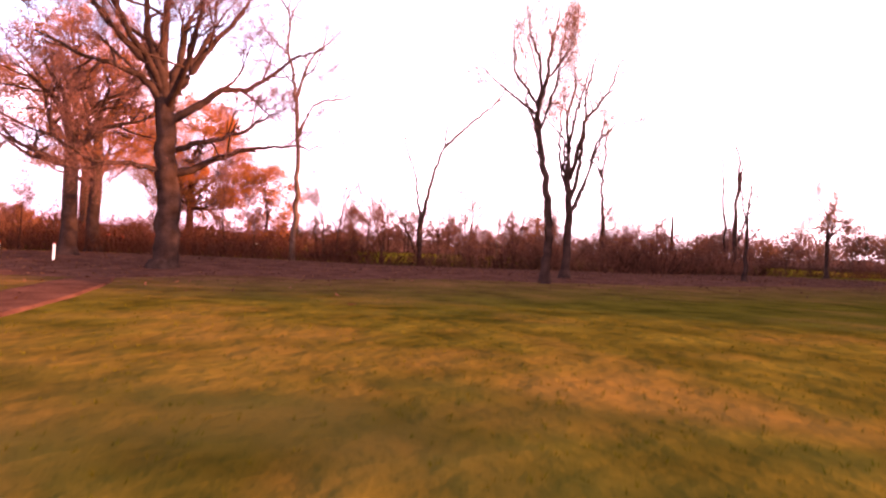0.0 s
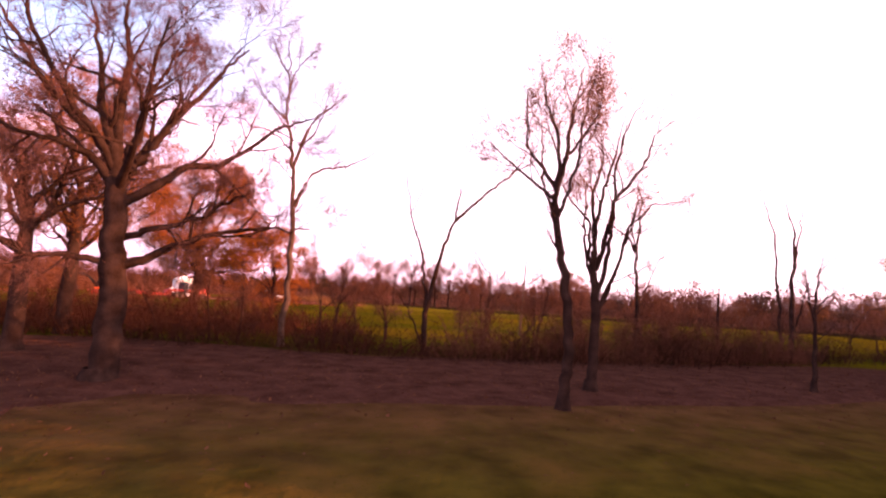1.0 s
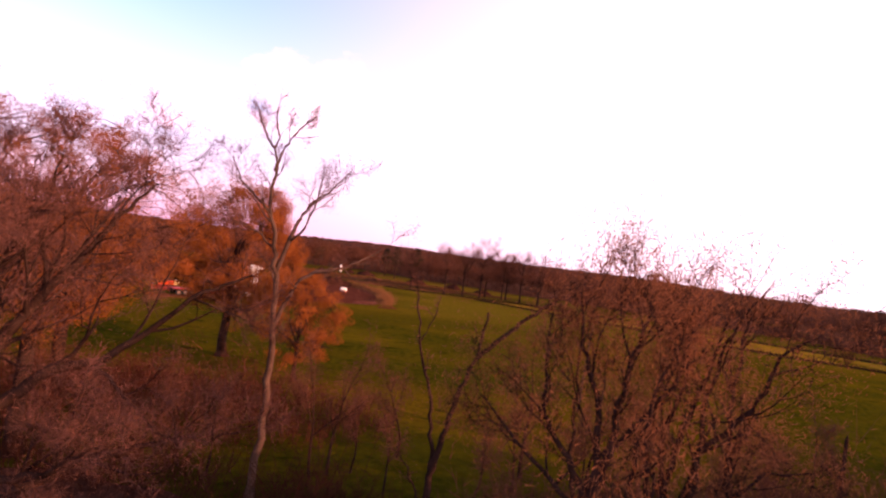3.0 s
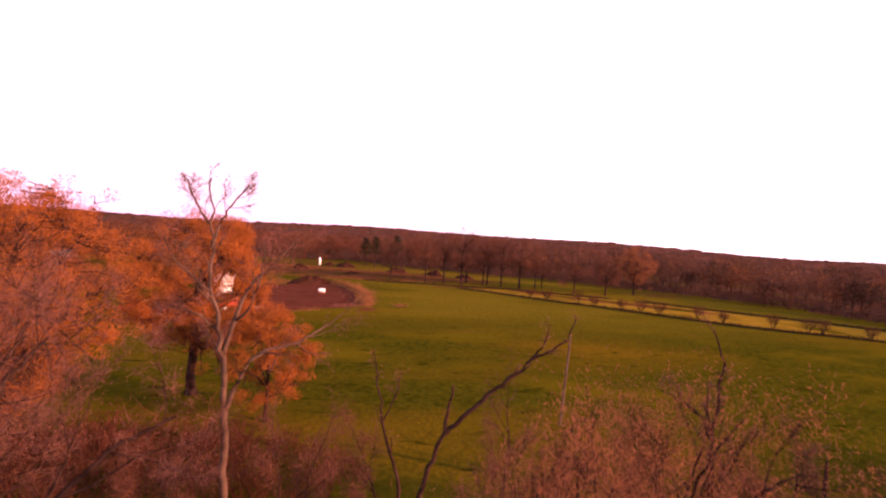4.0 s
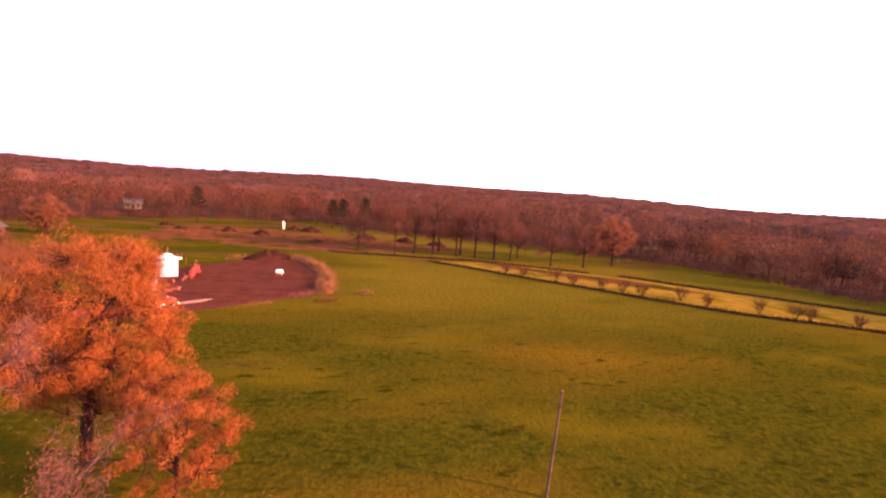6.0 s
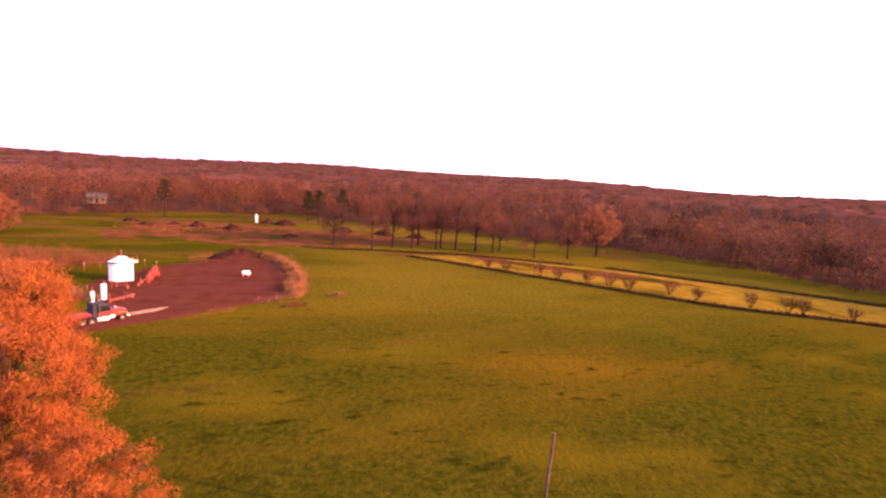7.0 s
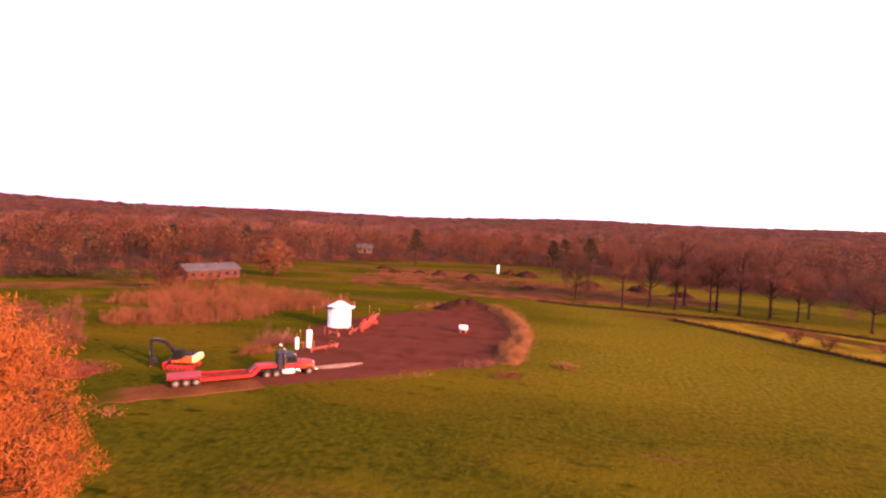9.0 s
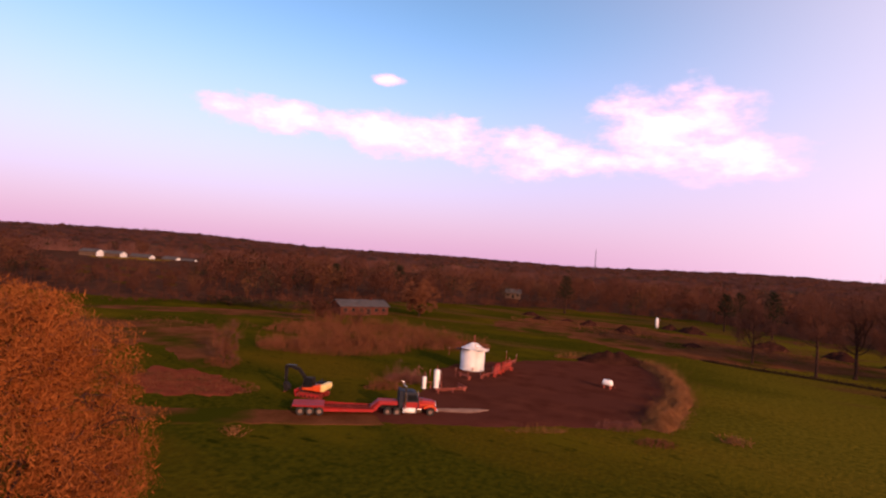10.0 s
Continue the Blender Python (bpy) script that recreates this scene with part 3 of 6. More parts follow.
sheet("ground_weeds", [(-60, 250), (-26, 244), (0, 222), (40, 212), (44, 200), (6, 186), (-11, 183), (-26, 184), (-40, 194), (-58, 188), (-66, 205)], DRY, "dry cleared ground with red-brown weeds", "weeds", 33, 0.05, 3.0)
GOLD = material("pale golden pasture", (0.115, 0.075, 0.006), (0.23, 0.138, 0.015), 0.95, 0.3, 0.6, 3, spots=(0.04, 0.036, 0.002), spot_scale=0.06, spot_at=0.58, spec=0.0)
sheet("ground_pasture", [(20, 174), (34, 160), (48, 144), (61, 129.5), (77, 113.5), (94, 102), (130, 76), (150, 84), (114, 115), (90, 140), (74, 154), (50, 172)], GOLD, "pale golden pasture between two ditches", "pasture", 36, 0.04, 1.5)
sheet("ground_weeds", [(-110, 128), (-100, 134), (-84, 122), (-70, 112), (-62, 108), (-66, 105), (-78, 108), (-96, 118)], DRY, "strip of dry reddish weeds in the meadow", "weeds", 35, 0.05, 2.5)
patch("ground_weeds", 62, 152, 30, 5, -42, DRY, "dry brown weeds along the ditch", "weeds", 34, 0.05, 0.3)
patch("ground_mulch", -26, 29.0, 15, 8.0, 14, MULCH, "brown leaf litter under the oaks", "leaf litter", 6, 0.05)
patch("ground_mulch_strip", 2, 28.0, 32, 6.0, 5, MULCH, "brown leaf litter along the tree line", "leaf litter", 7, 0.05)
patch("ground_path", -21.6, 15.0, 8.5, 0.8, 94, MULCH, "reddish worn path across the lawn", "path", 8, 0.05, 0.08)

# ---- near trees ----
oak = Wood(11)
flare(oak, 0.5)
limb_path(oak, [(0.1, 0, 0), (0.15, 0, 2.4), (0.0, 0, 4.4), (-0.15, 0, 6.2), (-0.2, -0.1, 7.2)], 0.50, 0.34, 0, 4)
for pts, r in (([(-0.2, -0.1, 7.0), (-0.4, -0.2, 8.3), (-0.9, -0.3, 9.6), (-1.0, -0.4, 11.0), (-1.5, -0.6, 13.2)], 0.26),
               ([(-0.2, -0.1, 6.7), (0.4, 0.1, 7.8), (0.9, 0.3, 8.8), (1.8, 0.6, 10.4), (2.8, 0.9, 12.0), (3.6, 1.2, 13.2)], 0.22),
               ([(0.0, 0, 6.2), (1.2, 0.5, 7.3), (1.9, 0.7, 8.0), (2.9, 1.1, 8.2), (3.9, 1.4, 9.1), (5.2, 1.7, 10.4), (6.4, 2.0, 11.0)], 0.19),
               ([(0.1, 0.1, 4.0), (0.9, 0.3, 4.3), (1.7, 0.6, 4.9), (2.9, 1.1, 5.5), (4.5, 1.6, 5.9), (6.6, 2.2, 6.2)], 0.20),
               ([(0.1, 0.1, 5.0), (1.6, -0.4, 5.5), (2.9, -0.9, 5.9), (4.2, -1.2, 6.8)], 0.14),
               ([(-0.3, -0.2, 7.0), (-1.0, -0.4, 7.8), (-1.9, -0.6, 8.1), (-3.0, -0.9, 8.2), (-4.4, -1.1, 8.8)], 0.18),
               ([(0.0, 0, 4.1), (-1.2, -0.4, 4.3), (-2.4, -0.7, 4.2), (-4.2, -0.9, 5.2)], 0.14),
               ([(-0.1, 0, 7.2), (0.3, 0.1, 9.0), (0.4, 0.1, 10.2), (1.0, 0.3, 11.6), (1.7, 0.5, 13.4)], 0.20),
               ([(-0.5, -0.3, 8.0), (-1.5, -0.5, 9.0), (-2.3, -0.8, 9.8), (-3.1, -1.0, 11.0), (-4.0, -1.1, 12.4)], 0.18),
               ([(-0.3, -0.1, 7.6), (-0.3, -0.1, 9.7), (-0.2, -0.1, 11.4), (-0.5, -0.2, 12.8), (-0.4, -0.2, 14.2)], 0.20),
               ([(-0.1, 0.1, 6.4), (-0.8, 1.8, 7.8), (-1.4, 3.4, 9.2), (-1.8, 4.6, 11.2)], 0.17),
               ([(-0.1, -0.1, 6.6), (0.7, -1.8, 8.0), (1.3, -3.2, 9.4), (1.9, -4.2, 11.4)], 0.16),
               ([(-0.2, 0.1, 7.2), (0.6, 1.6, 9.2), (1.2, 2.6, 11.0), (2.0, 3.2, 12.8)], 0.15),
               ([(-0.3, -0.2, 7.4), (-1.4, -1.6, 9.4), (-2.2, -2.6, 11.0), (-2.6, -3.0, 12.8)], 0.15)):
    limb_path(oak, pts, r, 0.035, 6, 4, 1, 0.40, 0.08, 46, 0.3)
finish_tree(oak, "oak_tree", on_land(-20.8, 25.5, -0.1), "large spreading oak with crooked limbs and sparse spring buds", BARK, TWIG, PINK_BUD, 6, 0.70, 0.011, 52000, 0.05, spread=0.28, thin=0.8)

spreading_tree("oak_tree", -25.6, 30.6, 10.8, 4.6, 0.36, 4.4, 21, "crooked oak with bare twigs at the edge of the lawn", bud=PINK_BUD, buds=9000, twigs=3, tw_w=0.016, thin=0.6)
spreading_tree("oak_tree", -26.5, 38.5, 14.2, 4.4, 0.38, 5.6, 22, "tall forked oak with orange spring buds", bud=BUD, buds=28000, thin=0.8, spread=0.3, dome=5.4, reach=420)
spreading_tree("oak_tree", -33.5, 33.5, 11.0, 5.0, 0.34, 3.4, 24, "dusky bare oak beside the thicket", bud=PINK_BUD, buds=18000, thin=0.6)
spreading_tree("oak_tree", -29.0, 46.0, 18.6, 7.4, 0.42, 5.0, 25, "tall oak with a rounded orange-brown crown", bud=BUD, buds=70000, limbs=9, bud_size=0.10, kids=3, thin=1.4, spread=0.35, clump=0.7, dome=5.0, reach=420)
spreading_tree("oak_tree", -41.0, 41.0, 13.5, 6.0, 0.4, 4.2, 27, "broad oak with dull orange buds", bud=BUD, buds=30000, thin=0.8, kids=3, spread=0.3, dome=3.6, reach=300)
spreading_tree("round_tree", -24.0, 64.3, 17.2, 6.8, 0.44, 4.6, 26, "round tree in full orange spring bud at the field's edge", bud=BUD, buds=130000, limbs=11, bud_size=0.11, twigs=5, kids=3, thin=1.5, spread=0.35, clump=0.8, dome=3.6, reach=650)
spreading_tree("round_tree", -16.2, 57.0, 9.6, 4.4, 0.2, 2.0, 28, "low orange budding tree beside a larger one", bud=BUD, buds=36000, limbs=7, bud_size=0.10, twigs=4, kids=3, thin=1.5, spread=0.3, clump=0.6, dome=1.2, reach=220)

tall = Wood(31)
flare(tall, 0.19)
limb_path(tall, [(0, 0, 0), (0.2, 0, 4.2), (0.1, 0, 7.0), (-0.1, 0, 9.6), (-0.4, -0.1, 11.9), (-0.8, -0.2, 13.2), (-0.8, -0.2, 15.4), (-1.0, -0.2, 17.7)], 0.19, 0.03, 9, 3, 1, 0.10, 0.16, 42, 0.62)
for pts, r in (([(-0.2, 0, 10.2), (0.1, 0, 11.3), (0.5, 0.1, 12.7), (0.9, 0.1, 13.5), (1.7, 0.2, 14.2), (2.5, 0.3, 15.3)], 0.12),
               ([(0.1, 0, 8.0), (0.5, 0.1, 9.1), (0.9, 0.1, 10.0), (1.6, 0.2, 10.5), (2.8, 0.4, 10.8), (3.8, 0.6, 11.4), (4.7, 0.8, 12.1)], 0.12),
               ([(-0.8, -0.2, 14.8), (-0.5, -0.1, 16.0), (0.0, 0, 16.9), (0.6, 0.1, 17.6)], 0.07),
               ([(-0.8, -0.2, 13.0), (-1.5, -0.3, 13.6), (-2.2, -0.4, 14.2), (-2.6, -0.5, 15.2)], 0.07),
               ([(-0.3, 0, 11.2), (-1.2, -0.2, 12.0), (-2.4, -0.3, 12.4)], 0.06),
               ([(-0.9, -0.2, 15.8), (-1.5, -0.3, 16.6), (-1.9, -0.4, 17.6)], 0.06),
               ([(0.2, 0.1, 11.6), (0.9, -0.5, 12.4), (1.3, -0.8, 13.6), (1.5, -1.0, 14.8)], 0.07),
               ([(0.0, 0, 9.2), (-0.5, 0.9, 10.2), (-1.3, 1.5, 11.0)], 0.06)):
    limb_path(tall, pts, r, 0.025, 6, 3, 1, 0.36, 0.08, 42, 0.4)
finish_tree(tall, "tall_tree", on_land(-15.0, 36.0), "tall slender pale-barked tree with one long low limb", PALE_BARK, TWIG, PINK_BUD, 4, 0.42, 0.014, 9000, 0.06, spread=0.2)

thin = Wood(33)
flare(thin, 0.17)
limb_path(thin, [(-0.2, 0, 0), (-0.25, 0.1, 2.4), (0.1, 0, 4.2), (0.6, -0.1, 6.4), (1.2, -0.2, 7.9), (1.4, -0.2, 9.8)], 0.18, 0.05, 2, 2, 1, 0.06, 0.1, 40, 0.7)
limb_path(thin, [(1.2, -0.2, 7.8), (2.1, -0.4, 8.8), (3.0, -0.5, 9.7), (4.1, -0.7, 10.6), (4.5, -0.7, 11.1), (5.3, -0.8, 11.5), (5.9, -0.9, 12.0), (6.2, -1.0, 12.9)], 0.11, 0.02, 7, 2, 1, 0.09, 0.1, 40, 0.35)
limb_path(thin, [(4.4, -0.7, 11.0), (5.0, -0.8, 11.8), (5.2, -0.8, 12.6)], 0.05, 0.015, 3, 2, 1, 0.2, 0.1, 40, 0.4)
limb_path(thin, [(-0.2, 0.1, 2.3), (-0.3, 0.1, 3.8), (-0.6, 0.1, 5.8), (-1.2, 0.3, 7.5), (-1.6, 0.4, 9.4), (-1.9, 0.5, 11.0)], 0.11, 0.02, 4, 2, 1, 0.1, 0.1, 40, 0.5)
limb_path(thin, [(-1.3, 0.3, 8.2), (-0.9, 0.2, 9.2), (-0.7, 0.2, 10.2)], 0.04, 0.015, 3, 2, 1, 0.2, 0.1, 40, 0.4)
limb_path(thin, [(-0.3, 0.1, 0.6), (-0.9, 0.2, 2.0), (-1.8, 0.4, 3.5)], 0.08, 0.02, 4, 2, 1, 0.25, 0.1, 40, 0.4)
finish_tree(thin, "forked_tree", on_land(-7.0, 33.9), "thin bare forked tree, nearly leafless, in the brush line", BARK, TWIG, PINK_BUD, 3, 0.3, 0.016, 900, 0.06)

cen = Wood(35)
flare(cen, 0.2)
limb_path(cen, [(0.0, 0, 0), (0.1, 0, 1.6), (0.1, 0.1, 3.2), (-0.1, 0.2, 4.8), (-0.3, 0.3, 6.0), (-0.4, 0.4, 7.4)], 0.20, 0.12, 2, 3, 1, 0.14, 0.1, 42, 0.5)
for pts, r in (([(-0.4, 0.4, 7.2), (-0.3, 0.3, 8.4), (-0.4, 0.4, 9.6), (-0.8, 0.6, 10.7), (-0.9, 0.7, 11.8)], 0.10),
               ([(-0.4, 0.3, 7.5), (-0.1, 0.2, 8.9), (0.0, 0.1, 10.2), (0.2, 0.1, 11.1), (0.3, 0.0, 12.0)], 0.10),
               ([(-0.4, 0.4, 7.2), (-1.0, 0.8, 7.8), (-1.6, 1.0, 8.3), (-2.1, 1.3, 8.8), (-2.6, 1.5, 9.3)], 0.07),
               ([(-0.4, 0.4, 7.6), (-0.9, 0.7, 8.5), (-1.3, 0.9, 9.1), (-1.4, 0.9, 10.1), (-1.4, 0.9, 11.3)], 0.08),
               ([(-0.2, 0.3, 8.6), (0.4, 0.0, 9.5), (0.8, -0.2, 10.2), (1.0, -0.3, 11.0)], 0.07),
               ([(-0.3, 0.3, 6.2), (-0.4, 1.2, 7.6), (-0.3, 1.8, 9.2), (-0.2, 2.1, 10.6)], 0.07),
               ([(-0.3, 0.3, 6.6), (-0.3, -0.8, 8.0), (-0.4, -1.4, 9.6), (-0.2, -1.6, 10.8)], 0.07)):
    limb_path(cen, pts, r, 0.02, 6, 3, 1, 0.42, 0.08, 42, 0.3)
finish_tree(cen, "upright_tree", on_land(-5.6, 20.8), "slender upright tree with scattered small brown leaves", BARK, BARK, LEAF, 5, 0.42, 0.013, 22000, 0.056, spread=0.32, thin=1.2)

pair = Wood(36)
flare(pair, 0.24)
limb_path(pair, [(0.1, 0, 0), (0.1, 0, 2.0), (0.1, -0.1, 3.3), (0.0, 0, 4.6), (0.0, 0, 5.8)], 0.22, 0.15, 0, 3)
for pts, r in (([(0.0, 0, 4.6), (-0.2, 0.1, 5.8), (-0.2, 0.1, 7.0), (-0.8, 0.6, 7.9), (-1.2, 0.9, 8.8)], 0.09),
               ([(0.0, 0, 5.6), (0.1, 0, 7.2), (0.4, -0.2, 8.8), (0.7, -0.4, 10.3), (0.9, -0.6, 11.6)], 0.11),
               ([(0.1, 0, 5.0), (0.5, -0.3, 7.0), (0.7, -0.4, 8.1), (1.5, -1.0, 9.3), (1.9, -1.2, 10.7), (2.6, -1.6, 11.4)], 0.12),
               ([(0.1, 0, 3.8), (0.5, -0.3, 5.8), (0.6, -0.4, 7.4), (0.6, -0.4, 9.0), (0.9, -0.5, 10.8), (1.6, -1.0, 12.4)], 0.12),
               ([(0.0, 0, 5.8), (-0.1, 0.1, 8.0), (0.2, -0.1, 9.6), (0.1, 0, 11.0)], 0.10),
               ([(0.1, 0, 3.0), (0.8, -0.5, 5.2), (1.1, -0.7, 6.8), (1.9, -1.1, 7.8), (2.8, -1.4, 8.0)], 0.09),
               ([(0.0, 0.1, 4.6), (0.2, 1.2, 6.4), (0.5, 1.7, 8.4), (0.8, 1.9, 10.2)], 0.09),
               ([(0.1, 0, 2.2), (1.0, 0.4, 4.2), (1.8, 0.6, 6.0), (2.4, 0.8, 7.4), (2.8, 0.9, 9.0)], 0.09)):
    limb_path(pair, pts, r, 0.02, 6, 3, 1, 0.36, 0.08, 42, 0.3)
finish_tree(pair, "many_stemmed_tree", on_land(-2.6, 24.0), "many-stemmed tree with small brown leaves in the brush line", BARK, BARK, LEAF, 5, 0.42, 0.013, 24000, 0.056, spread=0.34, thin=1.2)

fork = Wood(38)
flare(fork, 0.16)
limb_path(fork, [(0, 0, 0), (0.05, 0, 2.6), (0, 0, 4.4), (-0.1, 0.1, 6.5), (0, 0, 8.2), (0.2, -0.1, 10.9), (-0.3, 0.2, 12.4)], 0.17, 0.03, 4, 3, 1, 0.10, 0.1, 40, 0.5)
limb_path(fork, [(-0.1, 0.1, 7.2), (-0.5, 0.3, 8.2), (-1.1, 0.7, 8.7), (-2.2, 1.3, 9.2)], 0.09, 0.02, 6, 3, 1, 0.25, 0.1, 40, 0.3)
limb_path(fork, [(-0.1, 0.1, 7.4), (-0.3, 0.2, 8.4), (-0.4, 0.2, 9.7)], 0.07, 0.02, 4, 3, 1, 0.2, 0.1, 40, 0.3)
limb_path(fork, [(0.1, 0, 3.8), (1.2, 0.4, 5.2), (2.2, 0.6, 7.0)], 0.08, 0.02, 6, 3, 1, 0.3, 0.1, 40, 0.3)
finish_tree(fork, "forked_tree", on_land(7.4, 34.8), "bare crooked tree with a broken top in the brush line", BARK, TWIG, PINK_BUD, 3, 0.4, 0.016, 1500, 0.06)

snag = Wood(37)
flare(snag, 0.22)
limb_path(snag, [(0, 0, 0), (0, 0, 1.0), (-0.2, 0.2, 6.2), (-0.3, 0.2, 9.8), (-0.9, 0.6, 12.2), (-1.2, 0.8, 13.6)], 0.15, 0.025, 3, 2, 1, 0.08, 0.15, 30, 0.6)
limb_path(snag, [(0.5, -0.4, 0), (0.6, -0.4, 3.6), (0.7, -0.6, 8.0), (0.7, -0.6, 10.1), (0.2, -0.2, 12.8)], 0.22, 0.03, 3, 2, 1, 0.08, 0.15, 30, 0.6)
limb_path(snag, [(0.7, -0.5, 7.4), (1.0, -0.8, 9.8), (1.2, -0.9, 12.2)], 0.11, 0.025, 2, 2, 1, 0.1, 0.15, 30, 0.6)
limb_path(snag, [(0.6, -0.4, 2.0), (1.4, -0.6, 4.4), (2.0, -0.7, 6.2), (3.0, -0.9, 7.2)], 0.10, 0.02, 7, 3, 1, 0.25, 0.1, 45, 0.4)
finish_tree(snag, "dead_tree", on_land(21.5, 36.5), "bare dead tree with upright broken stems in the brush line", BARK, TWIG, PINK_BUD, 3, 0.3, 0.016, 700, 0.06)

young = Wood(41)
flare(young, 0.13)
limb_path(young, [(0, 0, 0), (0.05, 0, 1.8), (0.1, 0, 3.4), (0.4, 0.1, 5.0), (0.8, 0.1, 6.6)], 0.13, 0.02, 7, 3, 1, 0.2, 0.12, 42, 0.35)
limb_path(young, [(0.1, 0, 3.2), (-0.3, 0, 4.6), (-0.4, 0.1, 6.2)], 0.06, 0.02, 5, 3, 1, 0.25, 0.12, 42, 0.3)
limb_path(young, [(0.2, 0, 4.0), (1.0, 0.1, 4.6), (1.9, 0.2, 5.0)], 0.05, 0.015, 5, 3, 1, 0.3, 0.12, 42, 0.3)
finish_tree(young, "young_tree", on_land(9.6, 24.2), "small crooked bare tree standing on the lawn", BARK, TWIG, PINK_BUD, 4, 0.3, 0.014, 1500, 0.05)
spreading_tree("pale_tree", 33.5, 36.0, 9.5, 3.0, 0.2, 3.0, 39, "slender tree with pale orange buds", bud=BUD, buds=7000, limbs=6)

# ---- brush line ----
LINE = [(-62, 46), (-40, 43), (-25, 37.6), (-14, 35.4), (-7, 33.2), (5, 32.8), (18, 36), (30, 39), (60, 48), (95, 58)]


def along(f):
    """The point at the share f of the brush line."""
    i = min(int(f * (len(LINE) - 1)), len(LINE) - 2)
    u = f * (len(LINE) - 1) - i
    a, b = LINE[i], LINE[i + 1]
    return a[0] + (b[0] - a[0]) * u, a[1] + (b[1] - a[1]) * u


def scrub(name, xs, ys, heights, seed, mat, label, category, fan=9, width=0.018, blade=0.0, lift=0.0, splay=0.25):
    """A tangle of thin stems with side twigs, a triangle each."""
    rng = np.random.default_rng(seed)
    n = len(xs)
    p = np.stack([xs, ys, land(xs, ys) - 0.05 + lift], 1)
    d = np.stack([rng.normal(0, splay, n), rng.normal(0, splay, n), np.ones(n)], 1)
    tip = p + d * heights[:, None]
    s = rng.normal(0, 1, (n, 3))
    s[:, 2] = 0
    s *= width * (1 + heights[:, None] * 0.4) / np.linalg.norm(s, axis=1)[:, None]
    vs = [np.stack([p - s, p + s, tip], 1)]
    if fan:
        f = rng.uniform(0.25, 1.0, (n, fan, 1))
        q = (p[:, None] + (tip - p)[:, None] * f).reshape(-1, 3)
        e = rng.normal(0, 1, q.shape) + (0, 0, 0.5)
        e *= np.repeat(heights, fan)[:, None] * rng.uniform(0.15, 0.5, (len(q), 1)) / np.linalg.norm(e, axis=1)[:, None]
        k = rng.normal(0, 1, q.shape)
        k *= (width * 0.8 + blade) / np.linalg.norm(k, axis=1)[:, None]
        vs.append(np.stack([q - k, q + k, q + e], 1))
    v = np.concatenate(vs).reshape(-1, 3)
    return tagged(arrays(name, v, np.arange(len(v)).reshape(-1, 3), mat), label, category, kind="stuff")


rng = np.random.default_rng(5)
f = rng.uniform(0, 1, 6200)
pts = np.array([along(v) for v in f])
hs = rng.gamma(3.0, 0.45, len(f)) + 0.3
open_ = pts[:, 0] > -16
clump = np.array([noise.noise((x * 0.42, y * 0.3, 3.0)) + 0.5 * noise.noise((x * 1.1, y * 0.6, 8.0)) for x, y in pts])
hs[open_] = hs[open_] * np.clip(0.52 + 1.35 * clump[open_], 0.16, 1.6)
hs[~open_] *= 0.85
scrub("brush", pts[:, 0] + rng.normal(0, 0.8, len(f)), pts[:, 1] + rng.normal(0, 1.3, len(f)), hs, 6, BRUSH, "tangled leafless brush and briars along the fence line", "brush", 12, 0.014, splay=0.5)


def sapling(x, y, h, seed, label="slender bare sapling in the brush line", bud=DUSK_TWIG, buds=800, lean=0.08):
    w = Wood(seed)
    w.grow((0, 0, -0.1), (w.rng.normal(0, lean), w.rng.normal(0, lean), 1), h * 0.62, 0.02 + h * 0.011, 1, 3, 0.09, 0.06, 5, 0.42, 38, 0.35)
    return finish_tree(w, "sapling", on_land(x, y), label, BARK, TWIG, bud, 5, 0.42, 0.014, buds, 0.075, spread=0.22, group="saplings in the brush line")


for k, (x, y, h) in enumerate(((-12.6, 38.4, 7.2), (-11.8, 38.9, 7.8), (-10.6, 39.4, 5.2), (-8.0, 42.0, 6.4), (-8.9, 37.2, 4.8), (-4.6, 36.4, 4.4), (-2.0, 38.6, 6.0), (-1.0, 40.6, 9.2), (0.6, 39.6, 7.4), (1.6, 38.2, 5.2), (2.6, 39.8, 7.8),
                               (4.4, 37.6, 5.6), (6.0, 38.4, 6.2), (9.4, 37.4, 5.4), (10.6, 38.2, 8.4), (12.4, 38.0, 5.0), (16.6, 39.6, 6.8), (17.6, 38.0, 4.4), (24.5, 39.4, 5.6), (26.8, 40.2, 5.0), (29.6, 41.6, 6.2), (38.5, 44.0, 7.2), (44.0, 45.0, 6.0),
                               (-17.4, 37.6, 5.0), (-19.0, 38.6, 6.0), (-22.0, 39.4, 5.4), (-28.2, 40.2, 6.4), (-31.0, 40.8, 5.0), (-35.0, 42.4, 6.0), (-38.0, 43.6, 5.2))):
    sapling(x, y, h, 100 + k, buds=2200 if k % 3 else 4200, lean=0.05 if k % 4 else 0.2)


